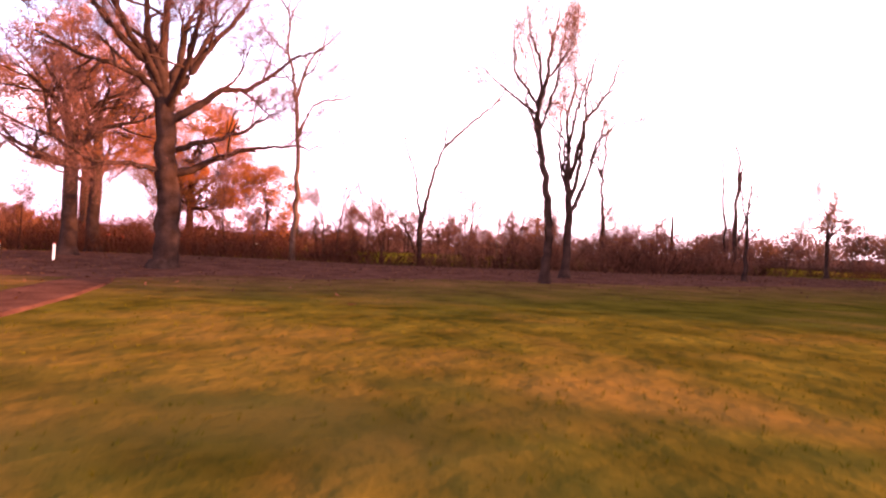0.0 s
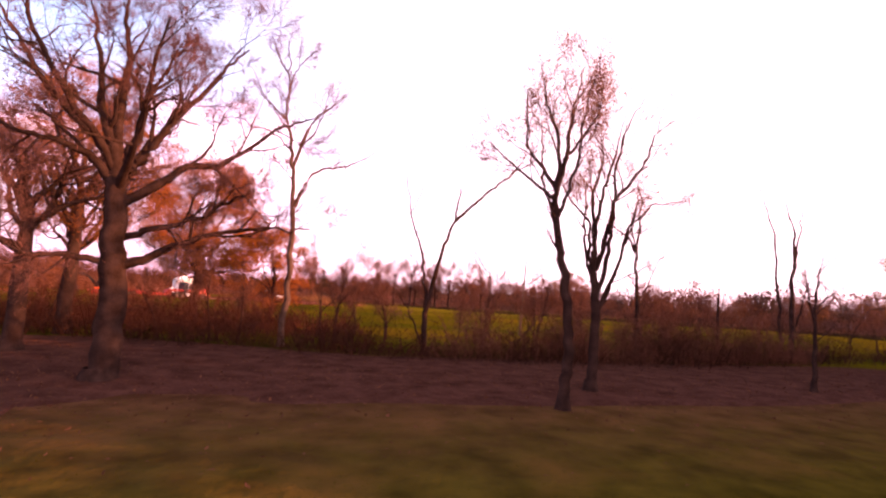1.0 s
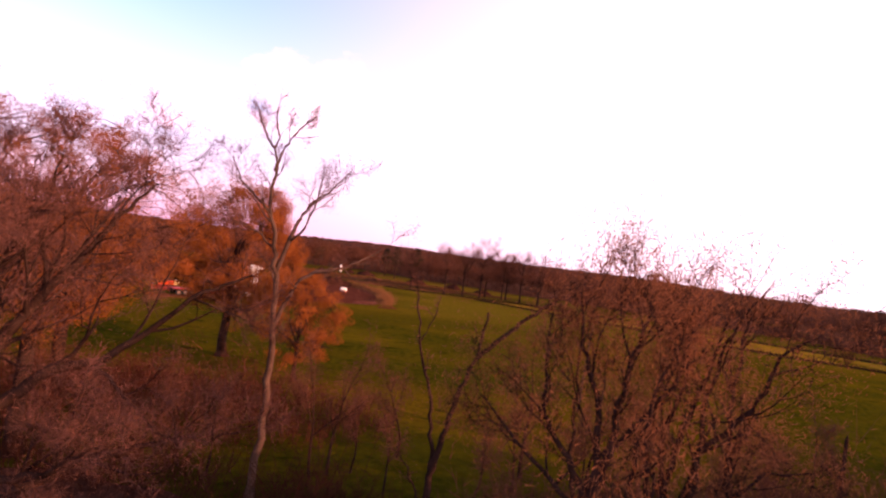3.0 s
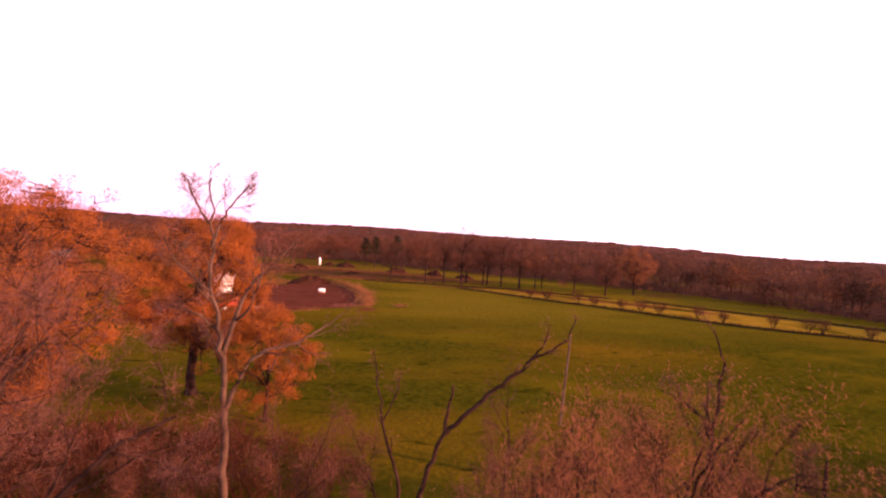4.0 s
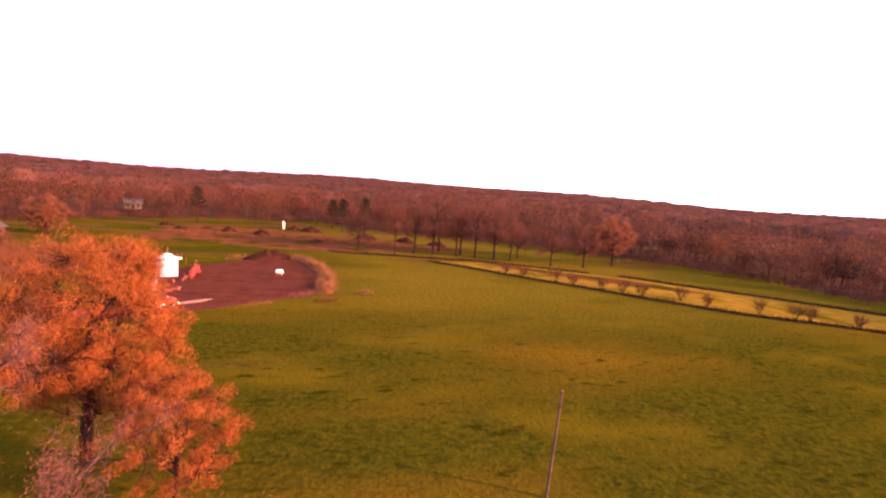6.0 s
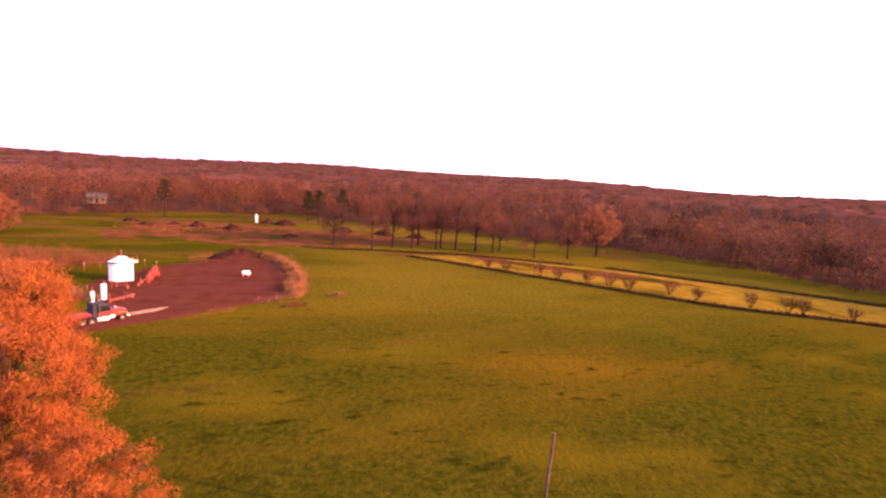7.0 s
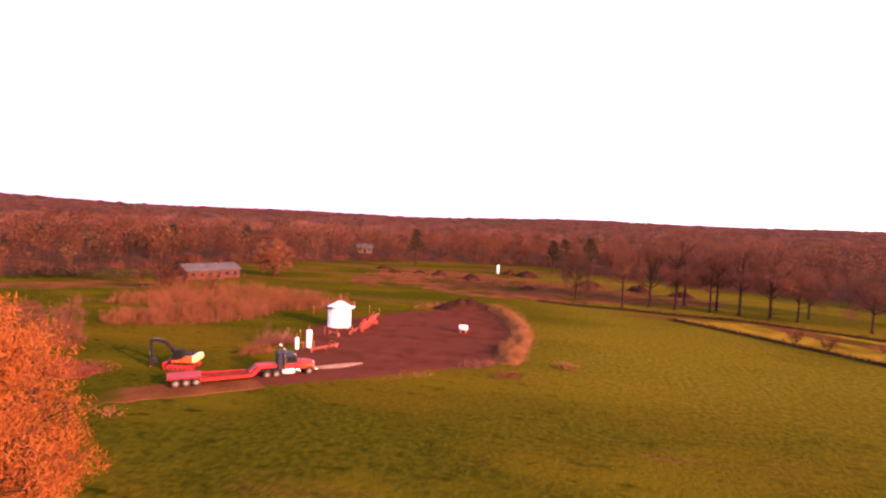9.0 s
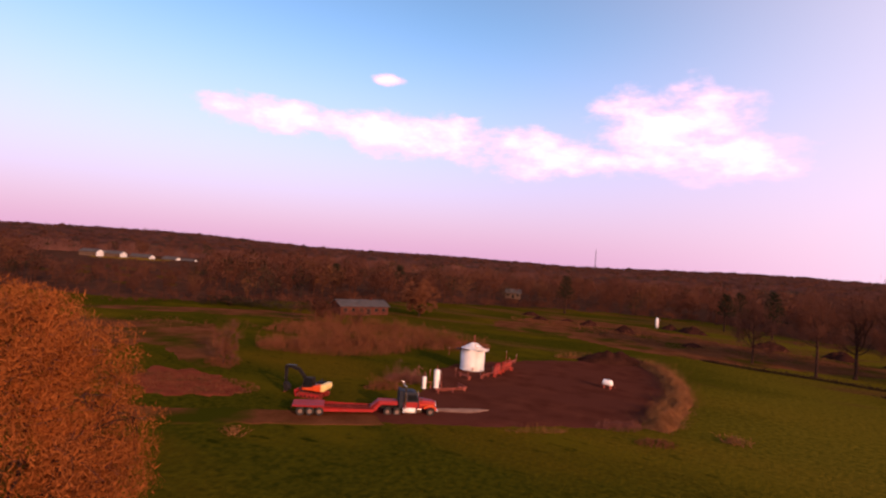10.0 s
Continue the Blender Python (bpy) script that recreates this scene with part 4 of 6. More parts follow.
# ---- woods ----
def low_tree(seed, height, radius, tris, size, lumps=9, low=0.6, limbs=True):
    """A light tree for the woods: trunk, limbs and a ragged crown of slivers, as triangles and their normals round its foot."""
    rng = np.random.default_rng(seed)
    vs, ns = [], []

    def stick(a, b, r):
        a, b = np.asarray(a, float), np.asarray(b, float)
        d = (b - a) / np.linalg.norm(b - a)
        s = np.cross(d, (0.3, 0.2, 0.9) if abs(d[2]) < 0.9 else (1, 0.1, 0))
        s /= np.linalg.norm(s)
        t = np.cross(d, s)
        for u in range(3):
            c0 = s * math.cos(u * 2.094) + t * math.sin(u * 2.094)
            c1 = s * math.cos((u + 1) * 2.094) + t * math.sin((u + 1) * 2.094)
            vs.append([a + c0 * r, a + c1 * r, b + c1 * r * 0.4])
            vs.append([a + c0 * r, b + c1 * r * 0.4, b + c0 * r * 0.4])
            ns.extend([[c0, c1, c1], [c0, c1, c0]])
    stick((0, 0, -0.05), (rng.normal(0, 0.03), rng.normal(0, 0.03), height * 0.75), 0.011 * height)
    mid = np.array((0, 0, height * (low - 0.06)))
    turn = rng.uniform(0, 6.283)
    for k in range(lumps):
        up = -0.8 + 1.7 * (k + 0.5) / lumps
        a = turn + k * 2.4
        rr = radius * 0.64 * math.sqrt(1 - up * up) * rng.uniform(0.75, 1.05)
        c = np.array((math.cos(a) * rr, math.sin(a) * rr, height * (low + 0.25 * up)))
        if limbs:
            stick((0, 0, height * rng.uniform(0.2, 0.4)), c, 0.004 * height)
        span = np.array((1, 1, 0)) * radius * rng.uniform(0.36, 0.52) * (9 / lumps) ** 0.3 + np.array((0, 0, height * rng.uniform(0.10, 0.15)))
        per = tris // lumps
        g = rng.normal(0, 1, (per, 3))
        g /= np.linalg.norm(g, axis=1)[:, None]
        p = c + g * span * rng.uniform(0.15, 1.2, (per, 1)) ** 0.6
        a, b = rng.normal(0, 1, (2, per, 3)) * size
        a -= g * (a * g).sum(1)[:, None] * 0.6
        b -= g * (b * g).sum(1)[:, None] * 0.6
        b *= 0.6
        flip = ((np.cross(a, b) * g).sum(1) < 0)[:, None]
        vs.extend(np.stack([p, p + np.where(flip, b, a), p + np.where(flip, a, b)], 1))
        n = 0.4 * g + 0.6 * (p - mid) / (radius, radius, 0.3 * height)
        ns.extend(np.repeat(n / np.linalg.norm(n, axis=1)[:, None], 3, 0).reshape(-1, 3, 3))
    return np.array(vs).reshape(-1, 3), np.array(ns).reshape(-1, 3)


def woods(name, xs, ys, kinds, hs, seed, mat, label):
    """Many light trees joined into one."""
    rng = np.random.default_rng(seed)
    out, normals = [], []
    zs = land(xs, ys)
    way = np.degrees(np.arctan2(xs, ys - 60))
    hs = np.where((way > -68) & (way < -54) & (np.hypot(xs, ys - 60) < 300), hs[:len(xs)] * 0.6, hs[:len(xs)])
    for x, y, z, h in zip(xs, ys, zs, hs):
        t, tn = kinds[rng.integers(len(kinds))]
        a = rng.uniform(0, 6.283)
        c, s = math.cos(a), math.sin(a)
        wd = h * rng.uniform(0.85, 1.15)
        out.append(np.stack([x + (t[:, 0] * c - t[:, 1] * s) * wd, y + (t[:, 0] * s + t[:, 1] * c) * wd, z + t[:, 2] * h], 1))
        normals.append(np.stack([tn[:, 0] * c - tn[:, 1] * s, tn[:, 0] * s + tn[:, 1] * c, tn[:, 2]], 1))
    v = np.concatenate(out)
    ob = arrays(name, v, np.arange(len(v)).reshape(-1, 3), mat, None, True)
    ob.data.normals_split_custom_set_from_vertices(np.concatenate(normals))
    return tagged(ob, label, "woods", kind="stuff")


BARE_NEAR = [low_tree(400 + k, 1, 0.40, 400, 0.034) for k in range(8)]
BARE_FAR = [low_tree(420 + k, 1, 0.42, 130, 0.056, 7, limbs=False) for k in range(6)]
PINE_NEAR = [low_tree(440 + k, 1, 0.30, 330, 0.036, limbs=False) for k in range(4)]
PINE_FAR = [low_tree(460 + k, 1, 0.32, 110, 0.062, 6, limbs=False) for k in range(4)]
BARE_TINY = [low_tree(480 + k, 1, 0.44, 44, 0.10, 5, limbs=False) for k in range(5)]
SHRUB = [low_tree(490 + k, 1, 0.55, 110, 0.075, 5, 0.42, False) for k in range(5)]


def wood_edge(bearing):
    """How far the woods begin, by the bearing in degrees right of +y seen from (0, 60)."""
    return np.interp(bearing, [-120, -90, -75, -62, -50, -38, -25, -14, -4, 4, 12, 22, 32, 42, 55, 70, 90, 120],
                     [330, 300, 210, 170, 165, 190, 215, 228, 232, 205, 190, 180, 172, 165, 150, 135, 130, 140])


wb = np.radians(np.linspace(-100, 100, 201))
we = wood_edge(np.degrees(wb)) + 3 + np.array([9 * noise.noise((v * 14, 0.0, 2.0)) + 4 * noise.noise((v * 45, 0.0, 5.0)) for v in wb])
wd = np.concatenate([np.linspace(0, 1, 14) ** 1.6])
wr = we[None] + (1000 - we[None]) * wd[:, None]
fx, fy = (wr * np.sin(wb)).ravel(), 60 + (wr * np.cos(wb)).ravel()
fz = land(fx, fy) + 0.12
fz[:201] -= 0.2
fi = np.arange(len(fx)).reshape(14, 201)
LITTER = material("brown forest floor", (0.04, 0.018, 0.011), (0.095, 0.042, 0.025), 0.95, 0.2, 0.4, 3, spec=0.0)
tagged(arrays("ground_litter", np.stack([fx, fy, fz], 1), np.stack([fi[:-1, :-1], fi[:-1, 1:], fi[1:, 1:], fi[1:, :-1]], -1).reshape(-1, 4), LITTER, None, True), "brown leaf litter on the forest floor", "leaf litter", kind="structure")

patch("ground_pasture", -392, 284, 26, 12, 55, GOLD, "small green-gold pasture below the barns", "pasture", 41, 0.5, 0.2)

rng = np.random.default_rng(77)


def scatter(n, d0, d1, lo=-95, hi=85):
    b = rng.uniform(lo, hi, n)
    e = wood_edge(b)
    d = e + d0 + (d1 - d0) * rng.uniform(0, 1, n) ** (1.25 if d1 < 200 else 0.8)
    # a clearing before the white barns
    clear = (b > -68) & (b < -54) & (d > 285) & (d < 480)
    b, d = b[~clear], d[~clear]
    r = np.radians(b)
    return d * np.sin(r), 60 + d * np.cos(r)


for mat, n, kinds, lo, hi, seed, label in ((WOOD_RED, 620, BARE_NEAR, 7, 16, 1, "bare red-brown hardwood trees at the edge of the woods"),
                                          (WOOD_SHADE_SIDE, 420, BARE_NEAR, 8, 17, 8, "trees at the edge of the woods, grey-brown tone for the shaded right side"),
                                          (WOOD_ORANGE, 150, BARE_NEAR, 10, 16, 2, "hardwood trees in orange spring bud at the edge of the woods"),
                                          (WOOD_DARK, 130, PINE_NEAR, 9, 15, 3, "dark pines at the edge of the woods")):
    x, y = scatter(n, 0, 150, *{WOOD_RED: (-95, 10), WOOD_SHADE_SIDE: (0, 85)}.get(mat, (-95, 85)))
    woods("woods", x, y, kinds, rng.uniform(lo, hi, n), seed, mat, label)
for mat, n, kinds, lo, hi, seed, label in ((WOOD_RED, 1900, BARE_FAR, 10, 17, 4, "bare red-brown hardwood forest rolling to the skyline"),
                                          (WOOD_SHADE_SIDE, 900, BARE_FAR, 10, 17, 11, "forest rolling to the skyline, grey-brown tone for the shaded right side"),
                                          (WOOD_ORANGE, 420, BARE_FAR, 10, 17, 5, "scattered orange budding trees in the far forest"),
                                          (WOOD_DARK, 380, PINE_FAR, 11, 17, 6, "scattered dark pines in the far forest")):
    x, y = scatter(n, 140, 950, *{WOOD_RED: (-95, 30), WOOD_SHADE_SIDE: (5, 85)}.get(mat, (-95, 85)))
    woods("woods", x, y, kinds, rng.uniform(lo, hi, n), seed, mat, label)

for mat, n, seed, label in ((WOOD_RED, 2000, 12, "bare red-brown trees on the far hills"), (WOOD_SHADE_SIDE, 1300, 13, "trees on the far hills, grey-brown tone for the shaded right side"), (WOOD_DARK, 380, 14, "dark pines on the far hills")):
    x, y = scatter(n, 700, 2300, *{WOOD_RED: (-80, 20), WOOD_SHADE_SIDE: (-10, 65)}.get(mat, (-80, 65)))
    woods("woods", x, y, BARE_TINY, rng.uniform(11, 20, n), seed, mat, label)

for mat, n, lo, hi, seed, label in ((WOOD_RED, 420, -95, 0, 7, "low reddish undergrowth along the edge of the woods"), (WOOD_SHADE_SIDE, 380, 0, 85, 15, "low undergrowth along the woods, grey-brown tone for the shaded right side")):
    x, y = scatter(n, -4, 26, lo, hi)
    woods("woods", x, y, SHRUB, rng.uniform(2.2, 5.5, n), seed, mat, label)

k = 14
u, v = rng.uniform(0, 1, k), rng.normal(0, 2.0, k)
woods("woods", -96 + 22 * u + v, 156 - 8 * u + v, BARE_NEAR, rng.uniform(5, 8, k), 10, WOOD_RED, "young bare trees before the brick house")

k = 70
u, v = rng.uniform(0, 1, k), rng.normal(0, 1.3, k)
woods("woods", -136 + 33 * u + v, 156 + 20 * u - v, SHRUB, rng.uniform(2.2, 4.6, k), 16, WOOD_DARK, "dark hedge of evergreen scrub across the meadow")

# grove out of view on the sunny side, added to shade the lawn
k = 230
u, v = rng.uniform(0, 1, k), rng.uniform(-14, 14, k)
x, y = 12 + 52 * u + 0.87 * v, -44 + 76 * u - 0.5 * v
side = (x + 14) * 0.454 + (y - 6.5) * 0.891
off = np.abs(side - 1.2)   # a gap left in it lets a band of sun onto the lawn
keep = (off > 9.5) & (y < 0.5 * (x + 17) - 9)
woods("woods", x[keep], y[keep], BARE_NEAR, (np.where(side < 28, 4.5, -1.5) + rng.uniform(14.5, 18, k))[keep], 9, WOOD_RED, "tall unseen grove added to shade the lawn")

# distant canopy, a rough sheet over the hills
cr = np.geomspace(560, 4300, 110)
ca = np.radians(np.linspace(-110, 100, 420))
cx = (cr[:, None] * np.sin(ca)).ravel()
cy = 60 + (cr[:, None] * np.cos(ca)).ravel()
cz = land(cx, cy) + 9 + np.array([3.4 * noise.noise((x * 0.03, y * 0.03, 0.0)) + 4.5 * noise.noise((x * 0.11, y * 0.11, 4.0)) for x, y in zip(cx, cy)]) * (0.6 + np.hypot(cx, cy - 60) / 1500)
cz[:420] -= 14
ci = np.arange(len(cr) * 420).reshape(len(cr), 420)
cf = np.stack([ci[:-1, :-1], ci[:-1, 1:], ci[1:, 1:], ci[1:, :-1]], -1).reshape(-1, 4)
CANOPY = material("distant forest canopy", (0.045, 0.019, 0.015), (0.115, 0.05, 0.037), 0.95, 0.02, 0, 0.12, spots=(0.03, 0.026, 0.018), spot_scale=0.012, spot_at=0.6, spec=0.0)
tagged(arrays("woods", np.stack([cx, cy, cz], 1), cf, CANOPY), "distant leafless forest covering low hills", "woods", kind="stuff")


# ---- mesh helpers ----
def box(bm, x0, y0, z0, x1, y1, z1, bevel=0.0, taper=None):
    """A box between two corners; taper: share of the top's size in x and y."""
    r = bmesh.ops.create_cube(bm, size=1.0)
    vs = r["verts"]
    c = Vector(((x0 + x1) / 2, (y0 + y1) / 2, (z0 + z1) / 2))
    for v in vs:
        k = taper if taper and v.co.z > 0 else (1, 1)
        v.co = Vector((v.co.x * (x1 - x0) * k[0], v.co.y * (y1 - y0) * k[1], v.co.z * (z1 - z0))) + c
    if bevel:
        es = list({e for v in vs for e in v.link_edges})
        bmesh.ops.bevel(bm, geom=es, offset=bevel, segments=2, affect='EDGES', profile=0.6)


def rod(bm, a, b, r0, r1=None, sides=10):
    """A round bar from a to b."""
    a, b = Vector(a), Vector(b)
    d = b - a
    m = Matrix.Translation((a + b) / 2) @ d.to_track_quat('Z', 'Y').to_matrix().to_4x4()
    bmesh.ops.create_cone(bm, cap_ends=True, segments=sides, radius1=r0, radius2=r0 if r1 is None else r1, depth=d.length, matrix=m)


def ring(bm, centre, axis, r, tube, sides=24, tsides=8):
    """A torus."""
    c, ax = Vector(centre), Vector(axis).normalized()
    q = ax.to_track_quat('Z', 'Y').to_matrix()
    vs = []
    for i in range(sides):
        a = 2 * math.pi * i / sides
        for j in range(tsides):
            b = 2 * math.pi * j / tsides
            rr = r + tube * math.cos(b)
            vs.append(bm.verts.new(c + q @ Vector((rr * math.cos(a), rr * math.sin(a), tube * math.sin(b)))))
    for i in range(sides):
        for j in range(tsides):
            i2, j2 = (i + 1) % sides, (j + 1) % tsides
            bm.faces.new((vs[i * tsides + j], vs[i2 * tsides + j], vs[i2 * tsides + j2], vs[i * tsides + j2]))


def profile(bm, outline, y0, y1, bevel=0.0):
    """A side outline in x and z, given depth from y0 to y1."""
    a = [bm.verts.new((x, y0, z)) for x, z in outline]
    b = [bm.verts.new((x, y1, z)) for x, z in outline]
    n = len(outline)
    fs = [bm.faces.new(a[::-1]), bm.faces.new(b)]
    for i in range(n):
        fs.append(bm.faces.new((a[i], a[(i + 1) % n], b[(i + 1) % n], b[i])))
    bmesh.ops.recalc_face_normals(bm, faces=fs)
    if bevel:
        es = list({e for f in fs for e in f.edges})
        bmesh.ops.bevel(bm, geom=es, offset=bevel, segments=2, affect='EDGES', profile=0.6)


def shell(fn, *a, **k):
    """A bmesh filled by one call."""
    bm = bmesh.new()
    fn(bm, *a, **k)
    return bm


WHITE = material("weathered white tank paint", (0.62, 0.60, 0.56), (0.82, 0.81, 0.78), 0.45, 0.6, 0.05, 9, spots=(0.55, 0.48, 0.40), spot_scale=0.9, spot_at=0.68, spec=0.4)
RED = material("faded red trailer paint", (0.20, 0.006, 0.004), (0.32, 0.012, 0.008), 0.6, 0.9, 0.05, 12, spots=(0.22, 0.04, 0.025), spot_scale=1.3, spot_at=0.66)
RED_DECK = material("scuffed red-brown deck", (0.10, 0.012, 0.009), (0.22, 0.04, 0.028), 0.8, 1.2, 0.1, 10, spec=0.0)
ORANGE = material("orange machine paint", (0.46, 0.045, 0.006), (0.60, 0.085, 0.010), 0.4, 1.1, 0.05, 12, spots=(0.30, 0.09, 0.03), spot_scale=1.5, spot_at=0.68)
YELLOW = material("pale yellow counterweight paint", (0.62, 0.45, 0.14), (0.78, 0.60, 0.24), 0.42, 1.0, 0.05, 12)
BLACK = material("black painted steel", (0.006, 0.005, 0.005), (0.018, 0.015, 0.014), 0.7, 1.2, 0.05, 15, spec=0.1)
NAVY = material("dark blue cab paint", (0.008, 0.010, 0.016), (0.02, 0.022, 0.03), 0.65, 1.0, 0.02, 12, spec=0.15)
PALE_RIM = material("pale painted rims", (0.12, 0.075, 0.06), (0.24, 0.16, 0.13), 0.65, 2.0, 0, 20)
CHROME = material("dull chrome", (0.55, 0.53, 0.5), (0.75, 0.73, 0.7), 0.22, 2.0, 0, 20, metal=1.0)
RUBBER = material("worn black rubber", (0.012, 0.011, 0.010), (0.035, 0.030, 0.026), 0.9, 3.0, 0.3, 30)
RUST_RED = material("red painted pipework", (0.22, 0.020, 0.008), (0.42, 0.055, 0.024), 0.6, 1.6, 0.1, 18)
STEEL = material("rusted pipe steel", (0.16, 0.032, 0.020), (0.30, 0.075, 0.045), 0.7, 1.4, 0.2, 18)
TIMBER = material("weathered grey-brown timber", (0.045, 0.028, 0.020), (0.12, 0.08, 0.058), 0.9, 1.5, 0.4, 24, spec=0.0)
GLASS = material("dark cab glass", (0.006, 0.007, 0.008), (0.014, 0.015, 0.018), 0.12, 0.5, 0, 5, spec=0.3)
ROOF = material("grey metal roofing", (0.04, 0.036, 0.036), (0.09, 0.08, 0.078), 0.75, 0.7, 0.1, 10, spec=0.1)
BRICK = material("dark red brick", (0.045, 0.015, 0.011), (0.10, 0.034, 0.025), 0.9, 1.6, 0.3, 20, spec=0.0)
SAND = material("pale sandy gravel", (0.22, 0.12, 0.08), (0.36, 0.21, 0.14), 0.95, 0.8, 0.4, 10, spec=0.0)


# ---- lorry and low trailer ----
def wheel(x, y, parent, name="wheel", r=0.52, wide=0.3, dual=False):
    """Tyre and dished rim."""
    w = new(name)
    w.parent = parent
    w.matrix_basis = pose(x, y, r)
    bm = bmesh.new()
    for off in ((0.0,) if not dual else (0.0, 0.34 if y < 0 else -0.34)):
        ring(bm, (0, off, 0), (0, 1, 0), r * 0.74, r * 0.26, 26, 10)
    part("tyre", bm, RUBBER, w, "worn black tyre", True)
    bm = bmesh.new()
    s = -1 if y < 0 else 1
    bmesh.ops.create_cone(bm, cap_ends=True, segments=22, radius1=r * 0.54, radius2=r * 0.44, depth=0.2, matrix=Matrix.Rotation(-s * math.pi / 2, 4, 'X') @ Matrix.Translation((0, 0, 0.03)))
    rod(bm, (0, 0, 0), (0, s * 0.17, 0), r * 0.22, r * 0.16, 12)
    for k in range(8):
        a = k * math.pi / 4
        rod(bm, (r * 0.36 * math.cos(a), s * 0.06, r * 0.36 * math.sin(a)), (r * 0.36 * math.cos(a), s * 0.11, r * 0.36 * math.sin(a)), 0.025, None, 6)
    part("rim", bm, PALE_RIM, w, "pale painted rim")
    return w


def build_trailer(m):
    t = empty("lowboy_trailer", m, "long red lowboy trailer, empty, coupled to a road tractor", "trailer")
    for s in (-1, 1):
        bm = bmesh.new()
        profile(bm, [(2.5, 0.50), (8.9, 0.50), (9.2, 0.74), (9.2, 1.0), (8.9, 0.86), (2.6, 0.86), (2.9, 1.22), (-1.0, 1.22), (-1.0, 1.06), (2.85, 1.06)], s * 1.28 - 0.07, s * 1.28 + 0.07, 0.015)
        part("side_beam", bm, RED, t)
    part("deck", shell(box, 2.6, -1.2, 0.66, 8.9, 1.2, 0.80, 0.01), RED_DECK, t, "scuffed red-brown deck plate")
    part("rear_deck", shell(box, -1.0, -1.2, 1.10, 2.85, 1.2, 1.21, 0.02), RED, t)
    for k in range(9):
        part("cross_beam", shell(box, 2.9 + k * 0.7, -1.2, 0.50, 3.0 + k * 0.7, 1.2, 0.66), RED, t)
    bm = bmesh.new()
    profile(bm, [(8.6, 0.55), (9.3, 0.55), (9.8, 1.32), (12.1, 1.32), (12.3, 1.5), (12.0, 1.72), (9.6, 1.74), (9.0, 1.3), (8.6, 0.9)], -0.62, 0.62, 0.04)
    part("gooseneck", bm, RED, t, "raised red gooseneck")
    for s in (-1, 1):
        bm = bmesh.new()
        profile(bm, [(8.9, 0.6), (9.3, 0.7), (9.9, 1.40), (12.0, 1.40), (12.0, 1.62), (9.6, 1.66), (8.9, 0.95)], s * 1.1 - 0.1, s * 1.1 + 0.1, 0.02)
        part("gooseneck_rail", bm, RED, t)
        bm = bmesh.new()
        profile(bm, [(-0.6, 1.02), (-0.55, 1.16), (2.75, 1.16), (2.8, 1.02), (2.7, 1.02), (2.68, 1.1), (-0.48, 1.1), (-0.5, 1.02)], s * 1.33 - 0.17 , s * 1.33 + 0.1, 0.0)
        part("mudguard", bm, RED, t)
    part("rear_light_bar", shell(box, -1.1, -1.2, 0.82, -1.0, 1.2, 1.06, 0.01), BLACK, t)
    for k in range(3):
        part("axle", shell(rod, (k * 1.15, -1.1, 0.5), (k * 1.15, 1.1, 0.5), 0.09), BLACK, t)
        for s in (-1, 1):
            wheel(k * 1.15, s * 1.42, t, r=0.52, dual=True)
    return t


